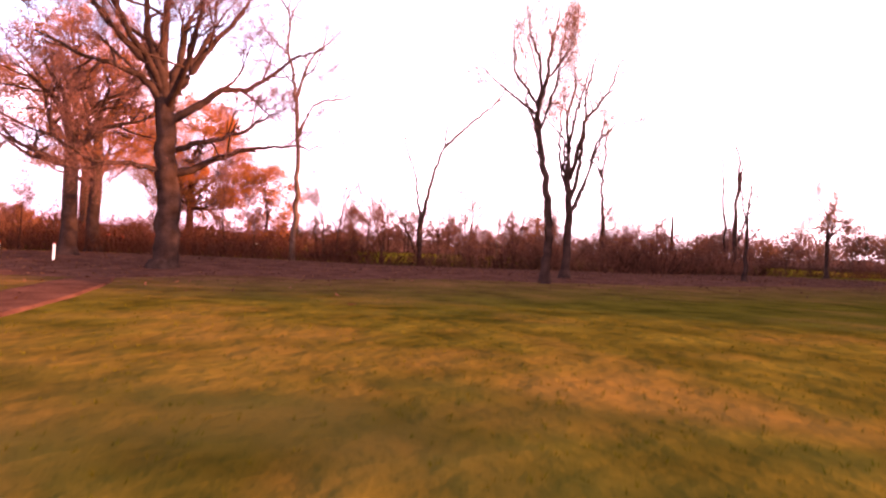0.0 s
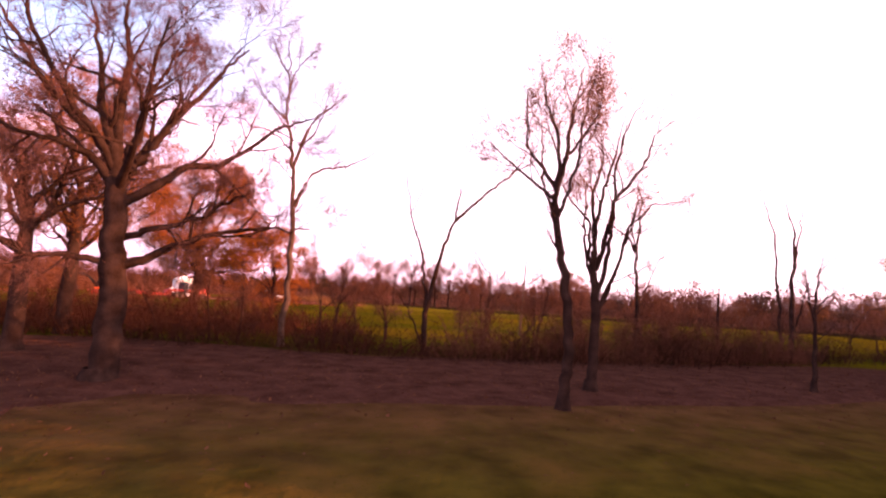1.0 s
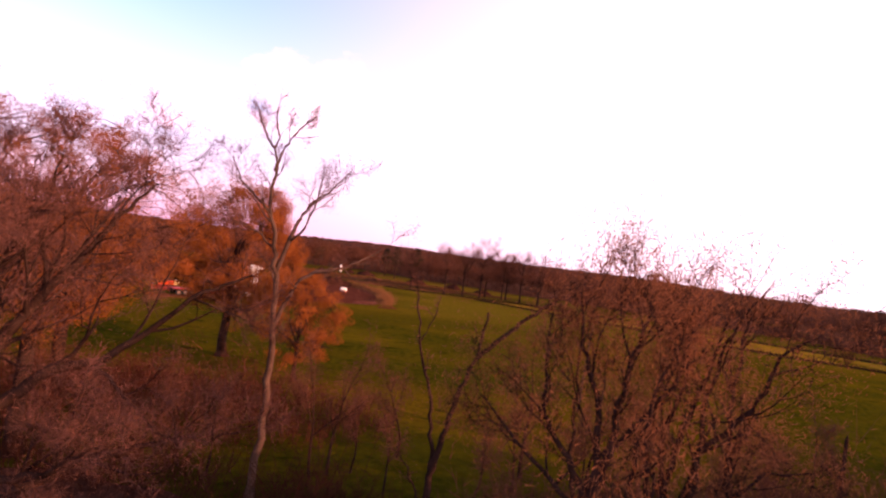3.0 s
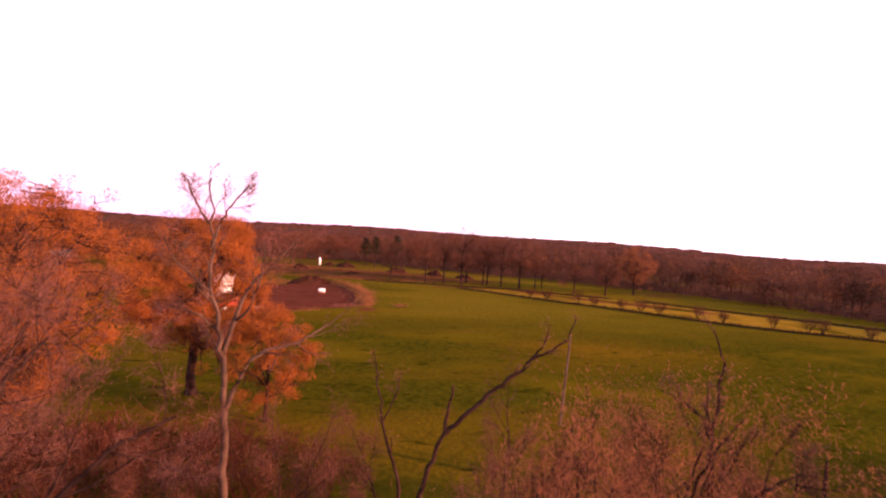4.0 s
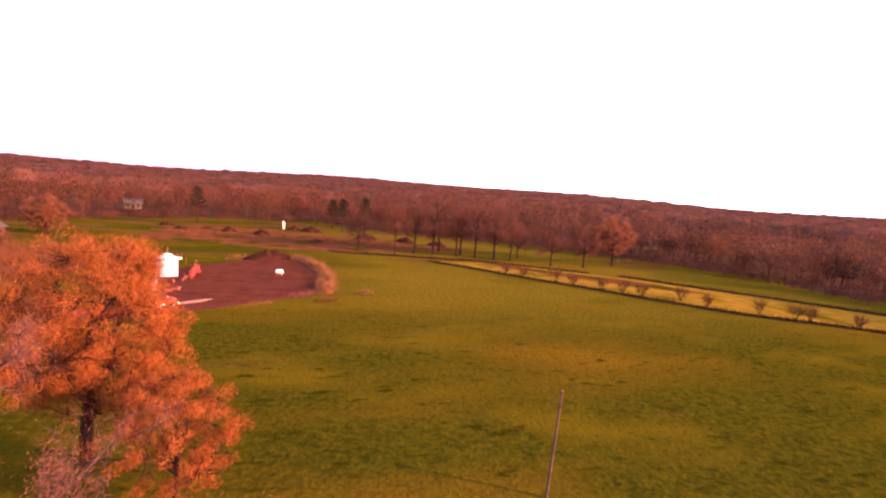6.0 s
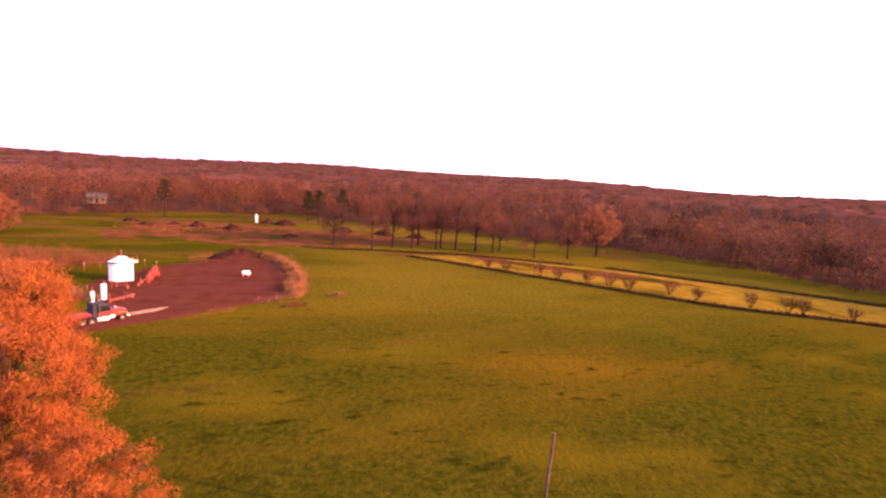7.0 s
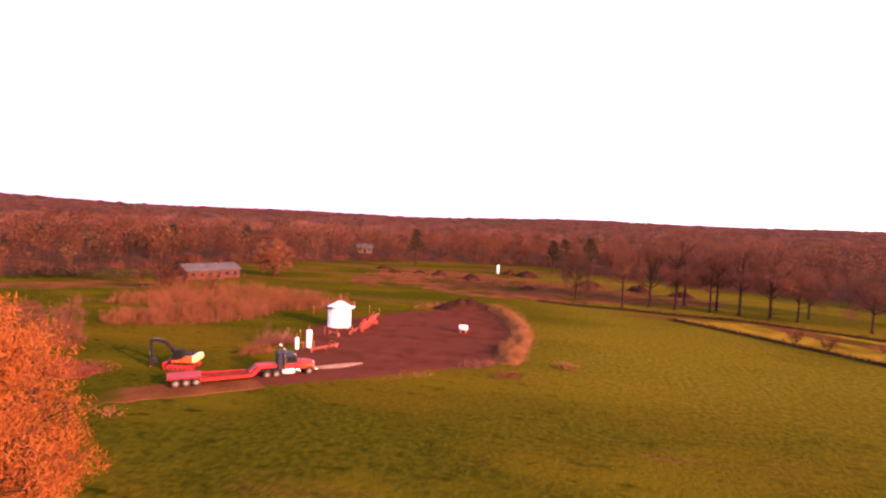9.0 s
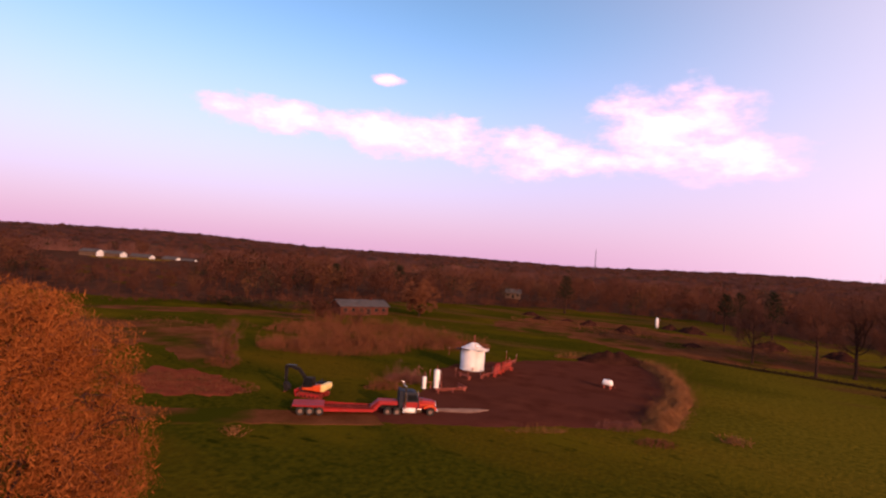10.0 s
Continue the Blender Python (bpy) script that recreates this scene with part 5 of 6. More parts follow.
def build_tractor(m):
    t = empty("road_tractor", m, "conventional road tractor with dark cab, striped red hood and chrome stacks", "truck")
    for s in (-1, 1):
        part("frame_rail", shell(box, 9.9, s * 0.42 - 0.05, 0.78, 17.0, s * 0.42 + 0.05, 1.02, 0.01), BLACK, t)
    part("fifth_wheel", shell(box, 10.9, -0.5, 1.02, 12.0, 0.5, 1.22, 0.05), BLACK, t)
    bm = bmesh.new()
    profile(bm, [(12.55, 1.0), (14.75, 1.0), (14.75, 1.95), (14.45, 2.85), (14.1, 3.02), (12.7, 3.05), (12.5, 2.8)], -1.02, 1.02, 0.07)
    cab = part("cab", bm, NAVY, t, "tall dark blue cab", True)
    part("sleeper_panel", shell(box, 12.15, -1.05, 1.0, 12.6, 1.05, 3.2, 0.08), NAVY, t)
    for s in (-1, 1):
        bm = bmesh.new()
        profile(bm, [(13.3, 1.95), (14.55, 1.95), (14.36, 2.65), (13.3, 2.70)], s * 1.02 - 0.015, s * 1.02 + 0.03)
        part("side_window", bm, GLASS, cab, "dark side window")
        bm = bmesh.new()
        box(bm, 12.75, s * 1.04 - 0.02, 1.05, 14.6, s * 1.04 + 0.02, 1.75, 0.02)
        part("door_panel", bm, RED, cab, "red lower door stripe")
        bm = bmesh.new()
        rod(bm, (12.95, s * 1.22, 0.95), (12.95, s * 1.22, 3.75), 0.085, None, 12)
        rod(bm, (12.95, s * 1.22, 1.5), (12.95, s * 1.22, 2.9), 0.125, None, 12)
        rod(bm, (12.95, s * 1.22, 3.72), (12.78, s * 1.24, 3.95), 0.085, 0.085, 12)
        part("exhaust_stack", bm, CHROME, t, "upright chrome exhaust stack")
        bm = bmesh.new()
        rod(bm, (12.7, s * 1.02, 0.72), (14.25, s * 1.02, 0.72), 0.33, None, 18)
        part("fuel_tank", bm, WHITE, t, "bright silver-white fuel tank", True)
        part("step_box", shell(box, 14.35, s * 1.02 - 0.25, 0.5, 15.1, s * 1.02 + 0.25, 0.98, 0.05), CHROME, t)
        bm = bmesh.new()
        rod(bm, (14.9, s * 1.05, 2.0), (14.95, s * 1.38, 2.1), 0.02, None, 6)
        box(bm, 14.9, s * 1.40 - 0.11, 1.95, 15.0, s * 1.40 + 0.11, 2.5, 0.02)
        part("mirror", bm, CHROME, t)
        bm = bmesh.new()
        profile(bm, [(15.35, 1.0), (15.5, 1.25), (15.9, 1.38), (16.6, 1.34), (17.05, 1.1), (17.1, 0.7), (16.95, 0.7), (16.8, 1.05), (16.3, 1.22), (15.8, 1.18), (15.5, 0.95)], s * 1.0 - 0.2, s * 1.0 + 0.2, 0.02)
        part("fender", bm, ORANGE, t, "", True)
        part("headlight", shell(box, 17.0, s * 0.82 - 0.14, 1.0, 17.14, s * 0.82 + 0.14, 1.24, 0.03), GLASS, t)
    bm = bmesh.new()
    profile(bm, [(14.75, 1.0), (14.75, 1.98), (15.6, 1.9), (16.7, 1.78), (16.98, 1.62), (17.02, 0.85), (14.75, 0.85)], -0.72, 0.72, 0.07)
    part("hood", bm, RED, t, "long red hood", True)
    part("hood_stripe", shell(box, 14.9, -0.735, 1.3, 16.8, 0.735, 1.42), ORANGE, t, "orange painted stripe")
    bm = bmesh.new()
    profile(bm, [(14.72, 1.98), (14.42, 2.75), (14.46, 2.77), (14.77, 2.0)], -0.86, 0.86)
    part("windscreen", bm, GLASS, cab)
    bm = bmesh.new()
    box(bm, 17.02, -0.5, 0.82, 17.07, 0.5, 1.6, 0.02)
    for k in range(7):
        box(bm, 17.07, -0.44 + k * 0.14, 0.86, 17.09, -0.38 + k * 0.14, 1.56)
    part("grille", bm, WHITE, t, "pale painted grille")
    part("bumper", shell(box, 17.05, -1.15, 0.42, 17.3, 1.15, 0.80, 0.07), CHROME, t)
    for x in (10.75, 11.95):
        part("axle", shell(rod, (x, -1.1, 0.52), (x, 1.1, 0.52), 0.1), BLACK, t)
        for s in (-1, 1):
            wheel(x, s * 1.1, t, dual=True)
    part("front_axle", shell(rod, (16.3, -1.0, 0.52), (16.3, 1.0, 0.52), 0.08), BLACK, t)
    for s in (-1, 1):
        wheel(16.3, s * 1.05, t)
    return t


RIG = pose(-40.85, 99.6, 0.05, 0, 0, 40.5) @ Matrix.Scale(0.87, 4)
build_trailer(RIG)
build_tractor(RIG)


# ---- excavator ----
def build_excavator(m):
    e = empty("excavator", m, "orange tracked excavator with folded black boom on the meadow", "excavator")
    for s in (-1, 1):
        bm = bmesh.new()
        profile(bm, [(-1.9, 0.42), (-1.7, 0.08), (-1.3, 0.0), (1.3, 0.0), (1.7, 0.08), (1.9, 0.42), (1.7, 0.76), (1.3, 0.84), (-1.3, 0.84), (-1.7, 0.76)], s * 1.0 - 0.28, s * 1.0 + 0.28, 0.03)
        tr = part("track", bm, RED_DECK, e, "rusty crawler track")
        for k in range(16):
            part("track_shoe", shell(box, -1.35 + k * 0.18, s * 1.0 - 0.3, 0.83, -1.24 + k * 0.18, s * 1.0 + 0.3, 0.875), BLACK, tr)
        part("track_frame", shell(box, -1.4, s * 1.0 - 0.31, 0.24, 1.4, s * 1.0 + 0.31, 0.62, 0.05), RED, e)
        for k in range(5):
            part("roller", shell(rod, (-1.2 + k * 0.6, s * 1.0 - 0.33, 0.26), (-1.2 + k * 0.6, s * 1.0 + 0.33, 0.26), 0.14, None, 14), BLACK, tr)
    part("undercarriage", shell(box, -1.0, -0.8, 0.35, 1.0, 0.8, 0.85, 0.08), RED, e)
    bm = bmesh.new()
    profile(bm, [(1.95, 0.1), (2.15, 0.35), (2.12, 0.85), (2.25, 1.0), (2.35, 0.95), (2.25, 0.4), (2.1, 0.05)], -1.3, 1.3, 0.015)
    part("dozer_blade", bm, RED, e, "red dozer blade")
    part("slew_ring", shell(rod, (0, 0, 0.84), (0, 0, 1.02), 0.62, None, 24), BLACK, e)
    bm = bmesh.new()
    profile(bm, [(1.3, 1.02), (1.3, 1.3), (0.9, 1.42), (0.3, 1.55), (-1.2, 1.95), (-1.5, 1.9), (-1.5, 1.02)], -1.15, 1.15, 0.07)
    body = part("upper_body", bm, ORANGE, e, "", True)
    part("engine_cover", shell(box, -1.45, -1.1, 1.85, -0.3, 0.35, 2.05, 0.05), BLACK, body)
    bm = bmesh.new()
    profile(bm, [(-1.5, 1.05), (-2.05, 1.15), (-2.2, 1.5), (-2.1, 2.0), (-1.5, 2.05)], -1.2, 1.2, 0.09)
    part("counterweight", bm, YELLOW, e, "pale yellow rounded counterweight", True)
    bm = bmesh.new()
    profile(bm, [(1.25, 1.3), (1.25, 2.0), (0.95, 2.75), (-0.25, 2.8), (-0.3, 1.4)], 0.25, 1.15, 0.05)
    cab = part("cab", bm, BLACK, e, "black framed cab")
    bm = bmesh.new()
    profile(bm, [(1.27, 1.6), (1.27, 2.0), (1.0, 2.65), (0.98, 2.65), (1.22, 2.0), (1.22, 1.6)], 0.34, 1.06)
    part("front_glass", bm, GLASS, cab)
    bm = bmesh.new()
    profile(bm, [(1.1, 1.7), (0.85, 2.62), (-0.15, 2.66), (-0.18, 1.7)], 1.14, 1.17)
    part("side_glass", bm, GLASS, cab)
    bm = bmesh.new()
    profile(bm, [(0.75, 1.35), (1.15, 1.35), (1.9, 2.5), (2.6, 3.25), (3.8, 3.55), (4.6, 3.42), (4.65, 3.65), (3.8, 3.95), (2.4, 3.62), (1.4, 2.6)], -0.32, -0.02, 0.03)
    boom = part("boom", bm, BLACK, e, "bent black boom")
    bm = bmesh.new()
    profile(bm, [(4.3, 3.9), (4.65, 3.85), (4.75, 3.3), (4.55, 1.4), (4.3, 1.35), (4.3, 3.2)], -0.29, -0.05, 0.02)
    part("stick", bm, BLACK, e, "black dipper stick")
    bm = bmesh.new()
    profile(bm, [(4.6, 1.5), (4.25, 1.45), (3.85, 1.05), (3.75, 0.65), (4.0, 0.3), (4.5, 0.2), (4.42, 0.5), (4.6, 1.0)], -0.6, 0.3, 0.03)
    bucket = part("bucket", bm, BLACK, e, "toothed bucket")
    for k in range(5):
        part("tooth", shell(box, 4.35, -0.58 + k * 0.19, 0.12, 4.5, -0.50 + k * 0.19, 0.26, 0.01), STEEL, bucket)
    for a, b, r in (((1.1, -0.17, 1.5), (2.5, -0.17, 3.2), 0.07), ((2.9, -0.17, 3.95), (4.4, -0.17, 3.95), 0.06), ((4.75, -0.17, 3.0), (4.7, -0.17, 1.7), 0.05)):
        part("hydraulic_ram", shell(rod, a, b, r, r * 0.6, 10), CHROME, boom, "polished ram")
    part("exhaust_pipe", shell(rod, (-0.9, -0.6, 2.05), (-0.9, -0.6, 2.5), 0.06), BLACK, body)
    return e


build_excavator(pose(-44.6, 105.6, float(land(-44.6, 105.6)), 0, 0, 196) @ Matrix.Scale(0.88, 4))


# ---- tanks and pipework of the well site ----
def build_tank(m, r=1.95, h=3.35):
    t = empty("storage_tank", m, "white steel storage tank with conical roof and railed walkway", "tank")
    bm = bmesh.new()
    n = 40
    prof = [(r * 1.02, 0.0), (r * 1.02, 0.08), (r, 0.1), (r, h * 0.33), (r + 0.012, h * 0.335), (r, h * 0.34), (r, h * 0.66), (r + 0.012, h * 0.665), (r, h * 0.67), (r, h), (r + 0.06, h), (r + 0.06, h + 0.07), (r, h + 0.08), (0.35, h + 0.95), (0.0, h + 1.0)]
    rows_ = []
    for pr, pz in prof:
        rows_.append([bm.verts.new((pr * math.cos(2 * math.pi * k / n), pr * math.sin(2 * math.pi * k / n), pz)) for k in range(n)] if pr > 0 else [bm.verts.new((0, 0, pz))])
    for a, b in zip(rows_, rows_[1:]):
        for k in range(n):
            k2 = (k + 1) % n
            bm.faces.new((a[k], a[k2], b[k2], b[k]) if len(b) > 1 else (a[k], a[k2], b[0]))
    part("shell", bm, WHITE, t, "welded white tank shell", False)
    part("roof_hatch", shell(rod, (0.7, -0.5, h + 0.4), (0.7, -0.5, h + 0.95), 0.26, None, 18), WHITE, t)
    part("vent_pipe", shell(rod, (0.1, 0.1, h + 0.5), (0.1, 0.1, h + 2.2), 0.08, None, 10), STEEL, t, "upright rusty vent pipe")
    part("walkway", shell(box, -r - 0.5, -r - 0.25, h - 0.05, -r * 0.1, -r * 0.55, h + 0.08, 0.01), BLACK, t, "dark steel walkway")
    part("landing", shell(box, r * 0.35, -r - 0.3, h + 0.12, r + 0.75, -r * 0.1, h + 0.22, 0.01), WHITE, t, "white steel landing")
    part("toe_board", shell(box, r * 0.35, -r - 0.34, h + 0.22, r + 0.75, -r - 0.3, h + 0.5), WHITE, t)
    for x, y in ((-r - 0.45, -r - 0.2), (-r * 0.5, -r - 0.2), (r * 0.38, -r - 0.27), (r * 0.9, -r - 0.27), (r + 0.7, -r - 0.27), (r + 0.7, -r * 0.15)):
        part("rail_post", shell(rod, (x, y, h), (x, y, h + 1.05), 0.03, None, 8), STEEL, t)
    for z in (0.6, 1.05):
        part("hand_rail", shell(rod, (r * 0.38, -r - 0.27, h + z), (r + 0.7, -r - 0.27, h + z), 0.028, None, 8), STEEL, t)
        part("hand_rail", shell(rod, (r + 0.7, -r - 0.27, h + z), (r + 0.7, -r * 0.15, h + z), 0.028, None, 8), STEEL, t)
    part("hand_rail", shell(rod, (-r - 0.45, -r - 0.2, h + 1.05), (-r * 0.5, -r - 0.2, h + 1.05), 0.028, None, 8), STEEL, t)
    for s in (-0.2, 0.2):
        part("ladder_rail", shell(rod, (r * 0.9 + s, -r - 0.38, 0.0), (r * 0.9 + s, -r - 0.38, h + 0.9), 0.03, None, 8), WHITE, t)
    for k in range(11):
        part("rung", shell(rod, (r * 0.9 - 0.2, -r - 0.38, 0.3 + k * 0.3), (r * 0.9 + 0.2, -r - 0.38, 0.3 + k * 0.3), 0.018, None, 6), WHITE, t)
    part("outlet_pipe", shell(rod, (0.6, -r - 0.9, 0.35), (0.6, -r + 0.1, 0.35), 0.08, None, 10), STEEL, t)
    bm = bmesh.new()
    ring(bm, (0.6, -r - 0.55, 0.62), (0, 0, 1), 0.16, 0.025, 16, 6)
    part("valve_wheel", bm, RED, t)
    return t


PAD = 0.1
build_tank(pose(-37.8, 135.5, PAD, 0, 0, 14))


def build_vessel(m, r, h, label):
    t = empty("separator_vessel", m, label, "vessel", "upright vessels on the pad")
    bm = bmesh.new()
    bmesh.ops.create_uvsphere(bm, u_segments=24, v_segments=14, radius=r)
    for v in bm.verts:
        v.co.z = v.co.z * 0.55 + (h if v.co.z > 0 else 0.5)
    part("shell", bm, WHITE, t, "", True)
    part("skirt", shell(rod, (0, 0, 0), (0, 0, 0.5), r * 0.98, r * 0.9, 22), WHITE, t)
    part("top_pipe", shell(rod, (0, 0, h), (0, 0, h + 0.8), 0.05, None, 8), STEEL, t)
    part("side_pipe", shell(rod, (r * 0.8, 0, 0.9), (r + 0.6, 0, 0.9), 0.06, None, 8), STEEL, t)
    part("flange", shell(rod, (r + 0.55, 0, 0.9), (r + 0.62, 0, 0.9), 0.13, None, 14), STEEL, t)
    part("drop_pipe", shell(rod, (r + 0.6, 0, 0.05), (r + 0.6, 0, 0.95), 0.06, None, 8), STEEL, t)
    return t


build_vessel(pose(-35.6, 120.0, PAD, 0, 0, -20), 0.40, 2.3, "white upright separator vessel beside the tractor")
build_vessel(pose(-36.6, 118.4, PAD, 0, 0, 30), 0.26, 1.5, "shorter grey-white upright vessel beside the separator")

# posts and low pipe rails round the vessels and the tank
POSTS = [(-42.2, 126.0), (-40.8, 122.6), (-39.4, 119.6), (-38.4, 121.8), (-36.8, 123.4), (-39.6, 125.0), (-37.2, 128.6), (-34.6, 127.6), (-33.2, 130.2), (-33.0, 133.0), (-33.3, 136.4), (-33.7, 139.8), (-34.4, 143.2), (-35.2, 148.6), (-37.6, 149.6), (-41.6, 147.4), (-44.6, 145.8), (-46.6, 143.6)]


def build_post(x, y, h):
    t = empty("marker_post", pose(x, y, PAD), "rusty steel post with a pale weathered top on the pad", "post", "posts round the tank")
    part("post", shell(rod, (0, 0, -0.1), (0, 0, h * 0.72), 0.045, None, 10), STEEL, t)
    part("post_top", shell(rod, (0, 0, h * 0.72), (0, 0, h), 0.05, 0.045, 10), SAND, t, "pale weathered post top")


for k, (x, y) in enumerate(POSTS):
    build_post(x, y, 1.2 + 0.35 * ((k * 7) % 5) / 4)


def build_rail(a, b, z=0.55):
    d = Vector((b[0] - a[0], b[1] - a[1], 0))
    t = empty("pipe_rail", pose(a[0], a[1], PAD, 0, 0, math.degrees(math.atan2(d.y, d.x))), "low rust-red pipe run on short stands", "pipe", "pipe runs on the pad")
    n = d.length
    part("pipe", shell(rod, (0, 0, z), (n, 0, z), 0.055, None, 10), STEEL, t)
    part("lower_pipe", shell(rod, (0.2, 0.2, z * 0.5), (n - 0.2, 0.2, z * 0.5), 0.06, None, 10), STEEL, t)
    k = 0.4
    while k < n:
        part("stand", shell(box, k - 0.035, -0.06, -0.1, k + 0.035, 0.24, z - 0.03, 0.01), STEEL, t)
        k += 2.3


for a, b in (((-37.0, 129.2), (-34.4, 127.9)), ((-33.4, 129.6), (-33.3, 137.0)), ((-33.6, 137.6), (-34.9, 147.4)), ((-34.1, 117.2), (-31.6, 121.4)), ((-31.6, 121.4), (-33.6, 122.6))):
    build_rail(a, b)


def build_manifold(m):
    """Headers on stands with risers, valve wheels and a tall sample post."""
    t = empty("pipe_manifold", m, "rust-red pipe manifold with valve wheels on the gravel pad", "manifold")
    for z in (0.45, 0.85, 1.2):
        part("header_pipe", shell(rod, (-1.5, 0, z), (1.5, 0, z), 0.08, None, 10), RUST_RED, t)
    for k in range(5):
        x = -1.3 + k * 0.65
        part("riser", shell(rod, (x, 0.12, 0.0), (x, 0.12, 1.5 + 0.12 * (k % 3)), 0.055, None, 8), RUST_RED, t)
        part("flange", shell(rod, (x, 0.12, 0.96), (x, 0.12, 1.04), 0.14, None, 12), RUST_RED, t)
        bm = bmesh.new()
        ring(bm, (x, 0.12, 1.56 + 0.12 * (k % 3)), (0, 0, 1), 0.17, 0.028, 14, 6)
        part("valve_wheel", bm, RED, t)
    for x in (-1.4, 1.4):
        part("stand", shell(box, x - 0.06, -0.3, -0.1, x + 0.06, 0.3, 0.5, 0.01, (1, 0.5)), RUST_RED, t)
    part("drain_pipe", shell(rod, (1.5, 0, 0.45), (2.3, 0, 0.2), 0.06, None, 8), RUST_RED, t)
    return t


build_manifold(pose(-32.7, 134.2, PAD, 0, 0, 96))
build_manifold(pose(-32.9, 138.6, PAD, 0, 0, 84))


def build_small_tank(m):
    t = empty("small_tank", m, "small white horizontal tank on a steel stand", "tank")
    bm = bmesh.new()
    bmesh.ops.create_uvsphere(bm, u_segments=14, v_segments=20, radius=0.55)
    for v in bm.verts:
        v.co = Vector((v.co.z * 0.6 + (0.6 if v.co.z > 0 else -0.6), v.co.y, v.co.x + 1.0))
    part("shell", bm, WHITE, t, "", True)
    for x in (-0.55, 0.55):
        part("saddle", shell(box, x - 0.08, -0.45, -0.1, x + 0.08, 0.45, 0.6, 0.01, (1, 0.8)), STEEL, t)
    part("fill_cap", shell(rod, (0, 0, 1.5), (0, 0, 1.68), 0.14, None, 14), BLACK, t)
    part("valve_pipe", shell(rod, (1.15, 0, 0.8), (1.4, 0, 0.4), 0.05, None, 8), STEEL, t)
    return t


build_small_tank(pose(-16.7, 139.0, PAD, 0, 0, -8) @ Matrix.Scale(0.85, 4))
patch("ground_sand", -27.9, 112.4, 3.2, 0.9, 42, SAND, "pale sandy spill on the gravel pad", "sand", 12, 0.14, 0.2)


def heap(name, x, y, rx, ry, h, turn, mat, label, category, seed, group=""):
    """A lumpy mound with a ragged foot."""
    n, m = 40, 11
    rng = np.random.default_rng(seed)
    off = rng.uniform(0, 50)
    vs, fs = [], []
    for j in range(m):
        f = j / (m - 1)
        for k in range(n):
            a = 2 * math.pi * k / n
            e = 1 + 0.22 * noise.noise((math.cos(a) * 1.5 + off, math.sin(a) * 1.5, 0))
            px, py = math.cos(a) * f * rx * e, math.sin(a) * f * ry * e
            z = h * (1 - f ** 1.7) * (1 + 0.45 * noise.noise((px * 0.7 + off, py * 0.7, 3.0))) + 0.12 * noise.noise((px * 2.2, py * 2.2, off)) - 0.12 * f
            vs.append((px, py, z))
    for j in range(m - 1):
        for k in range(n):
            k2 = (k + 1) % n
            fs.append((j * n + k, (j + 1) * n + k, (j + 1) * n + k2, j * n + k2))
    ob = arrays(name, vs, fs, mat, None, True)
    ob.matrix_basis = pose(x, y, float(land(x, y)), 0, 0, turn)
    return tagged(ob, label, category, group)


DARK_EARTH = material("dark turned earth", (0.017, 0.007, 0.005), (0.048, 0.018, 0.012), 0.95, 0.6, 0.8, 5, spec=0.0)
BERM = material("weedy earth", (0.07, 0.027, 0.011), (0.19, 0.078, 0.030), 0.95, 0.8, 0.6, 5, spec=0.0)
heap("earth_mound", -20.8, 163.5, 7.2, 3.2, 2.2, 22, DARK_EARTH, "dark mound of turned earth at the pad's edge", "mound", 1)


def build_berm(crest, width, height, seed):
    """A low bank of earth swept along its crest, lumpy, with a gentle outer side."""
    pts = [Vector((x, y)) for x, y in crest]
    fine = []
    for i in range(len(pts) - 1):
        for k in range(14):
            fine.append(pts[i].lerp(pts[i + 1], k / 14))
    fine.append(pts[-1])
    for _ in range(6):
        fine = [fine[0]] + [(a + b * 2 + c) / 4 for a, b, c in zip(fine, fine[1:], fine[2:])] + [fine[-1]]
    n, m = len(fine), 17
    vs, fs = [], []
    for i, p in enumerate(fine):
        way = (fine[min(i + 1, n - 1)] - fine[max(i - 1, 0)]).normalized()
        side = Vector((way.y, -way.x))
        end = min(1.0, i / 8, (n - 1 - i) / 8) ** 0.6
        for k in range(m):
            u = -1 + 2 * k / (m - 1)
            q = p + side * u * width * (1 + 0.25 * noise.noise((p.x * 0.3, p.y * 0.3, u * 1.2 + seed)))
            z = height * end * (1 - abs(u) ** 1.5) * (0.85 + 1.1 * noise.noise((q.x * 0.45, q.y * 0.45, seed))) + 0.16 * noise.noise((q.x * 1.4, q.y * 1.4, seed + 3.0)) * (1 - abs(u))
            vs.append((q.x, q.y, float(land(q.x, q.y)) - 0.1 * abs(u) ** 3 + max(z, 0)))
    for i in range(n - 1):
        for k in range(m - 1):
            fs.append((i * m + k, (i + 1) * m + k, (i + 1) * m + k + 1, i * m + k + 1))
    return arrays("grassy_berm", vs, fs, BERM, None, True), vs


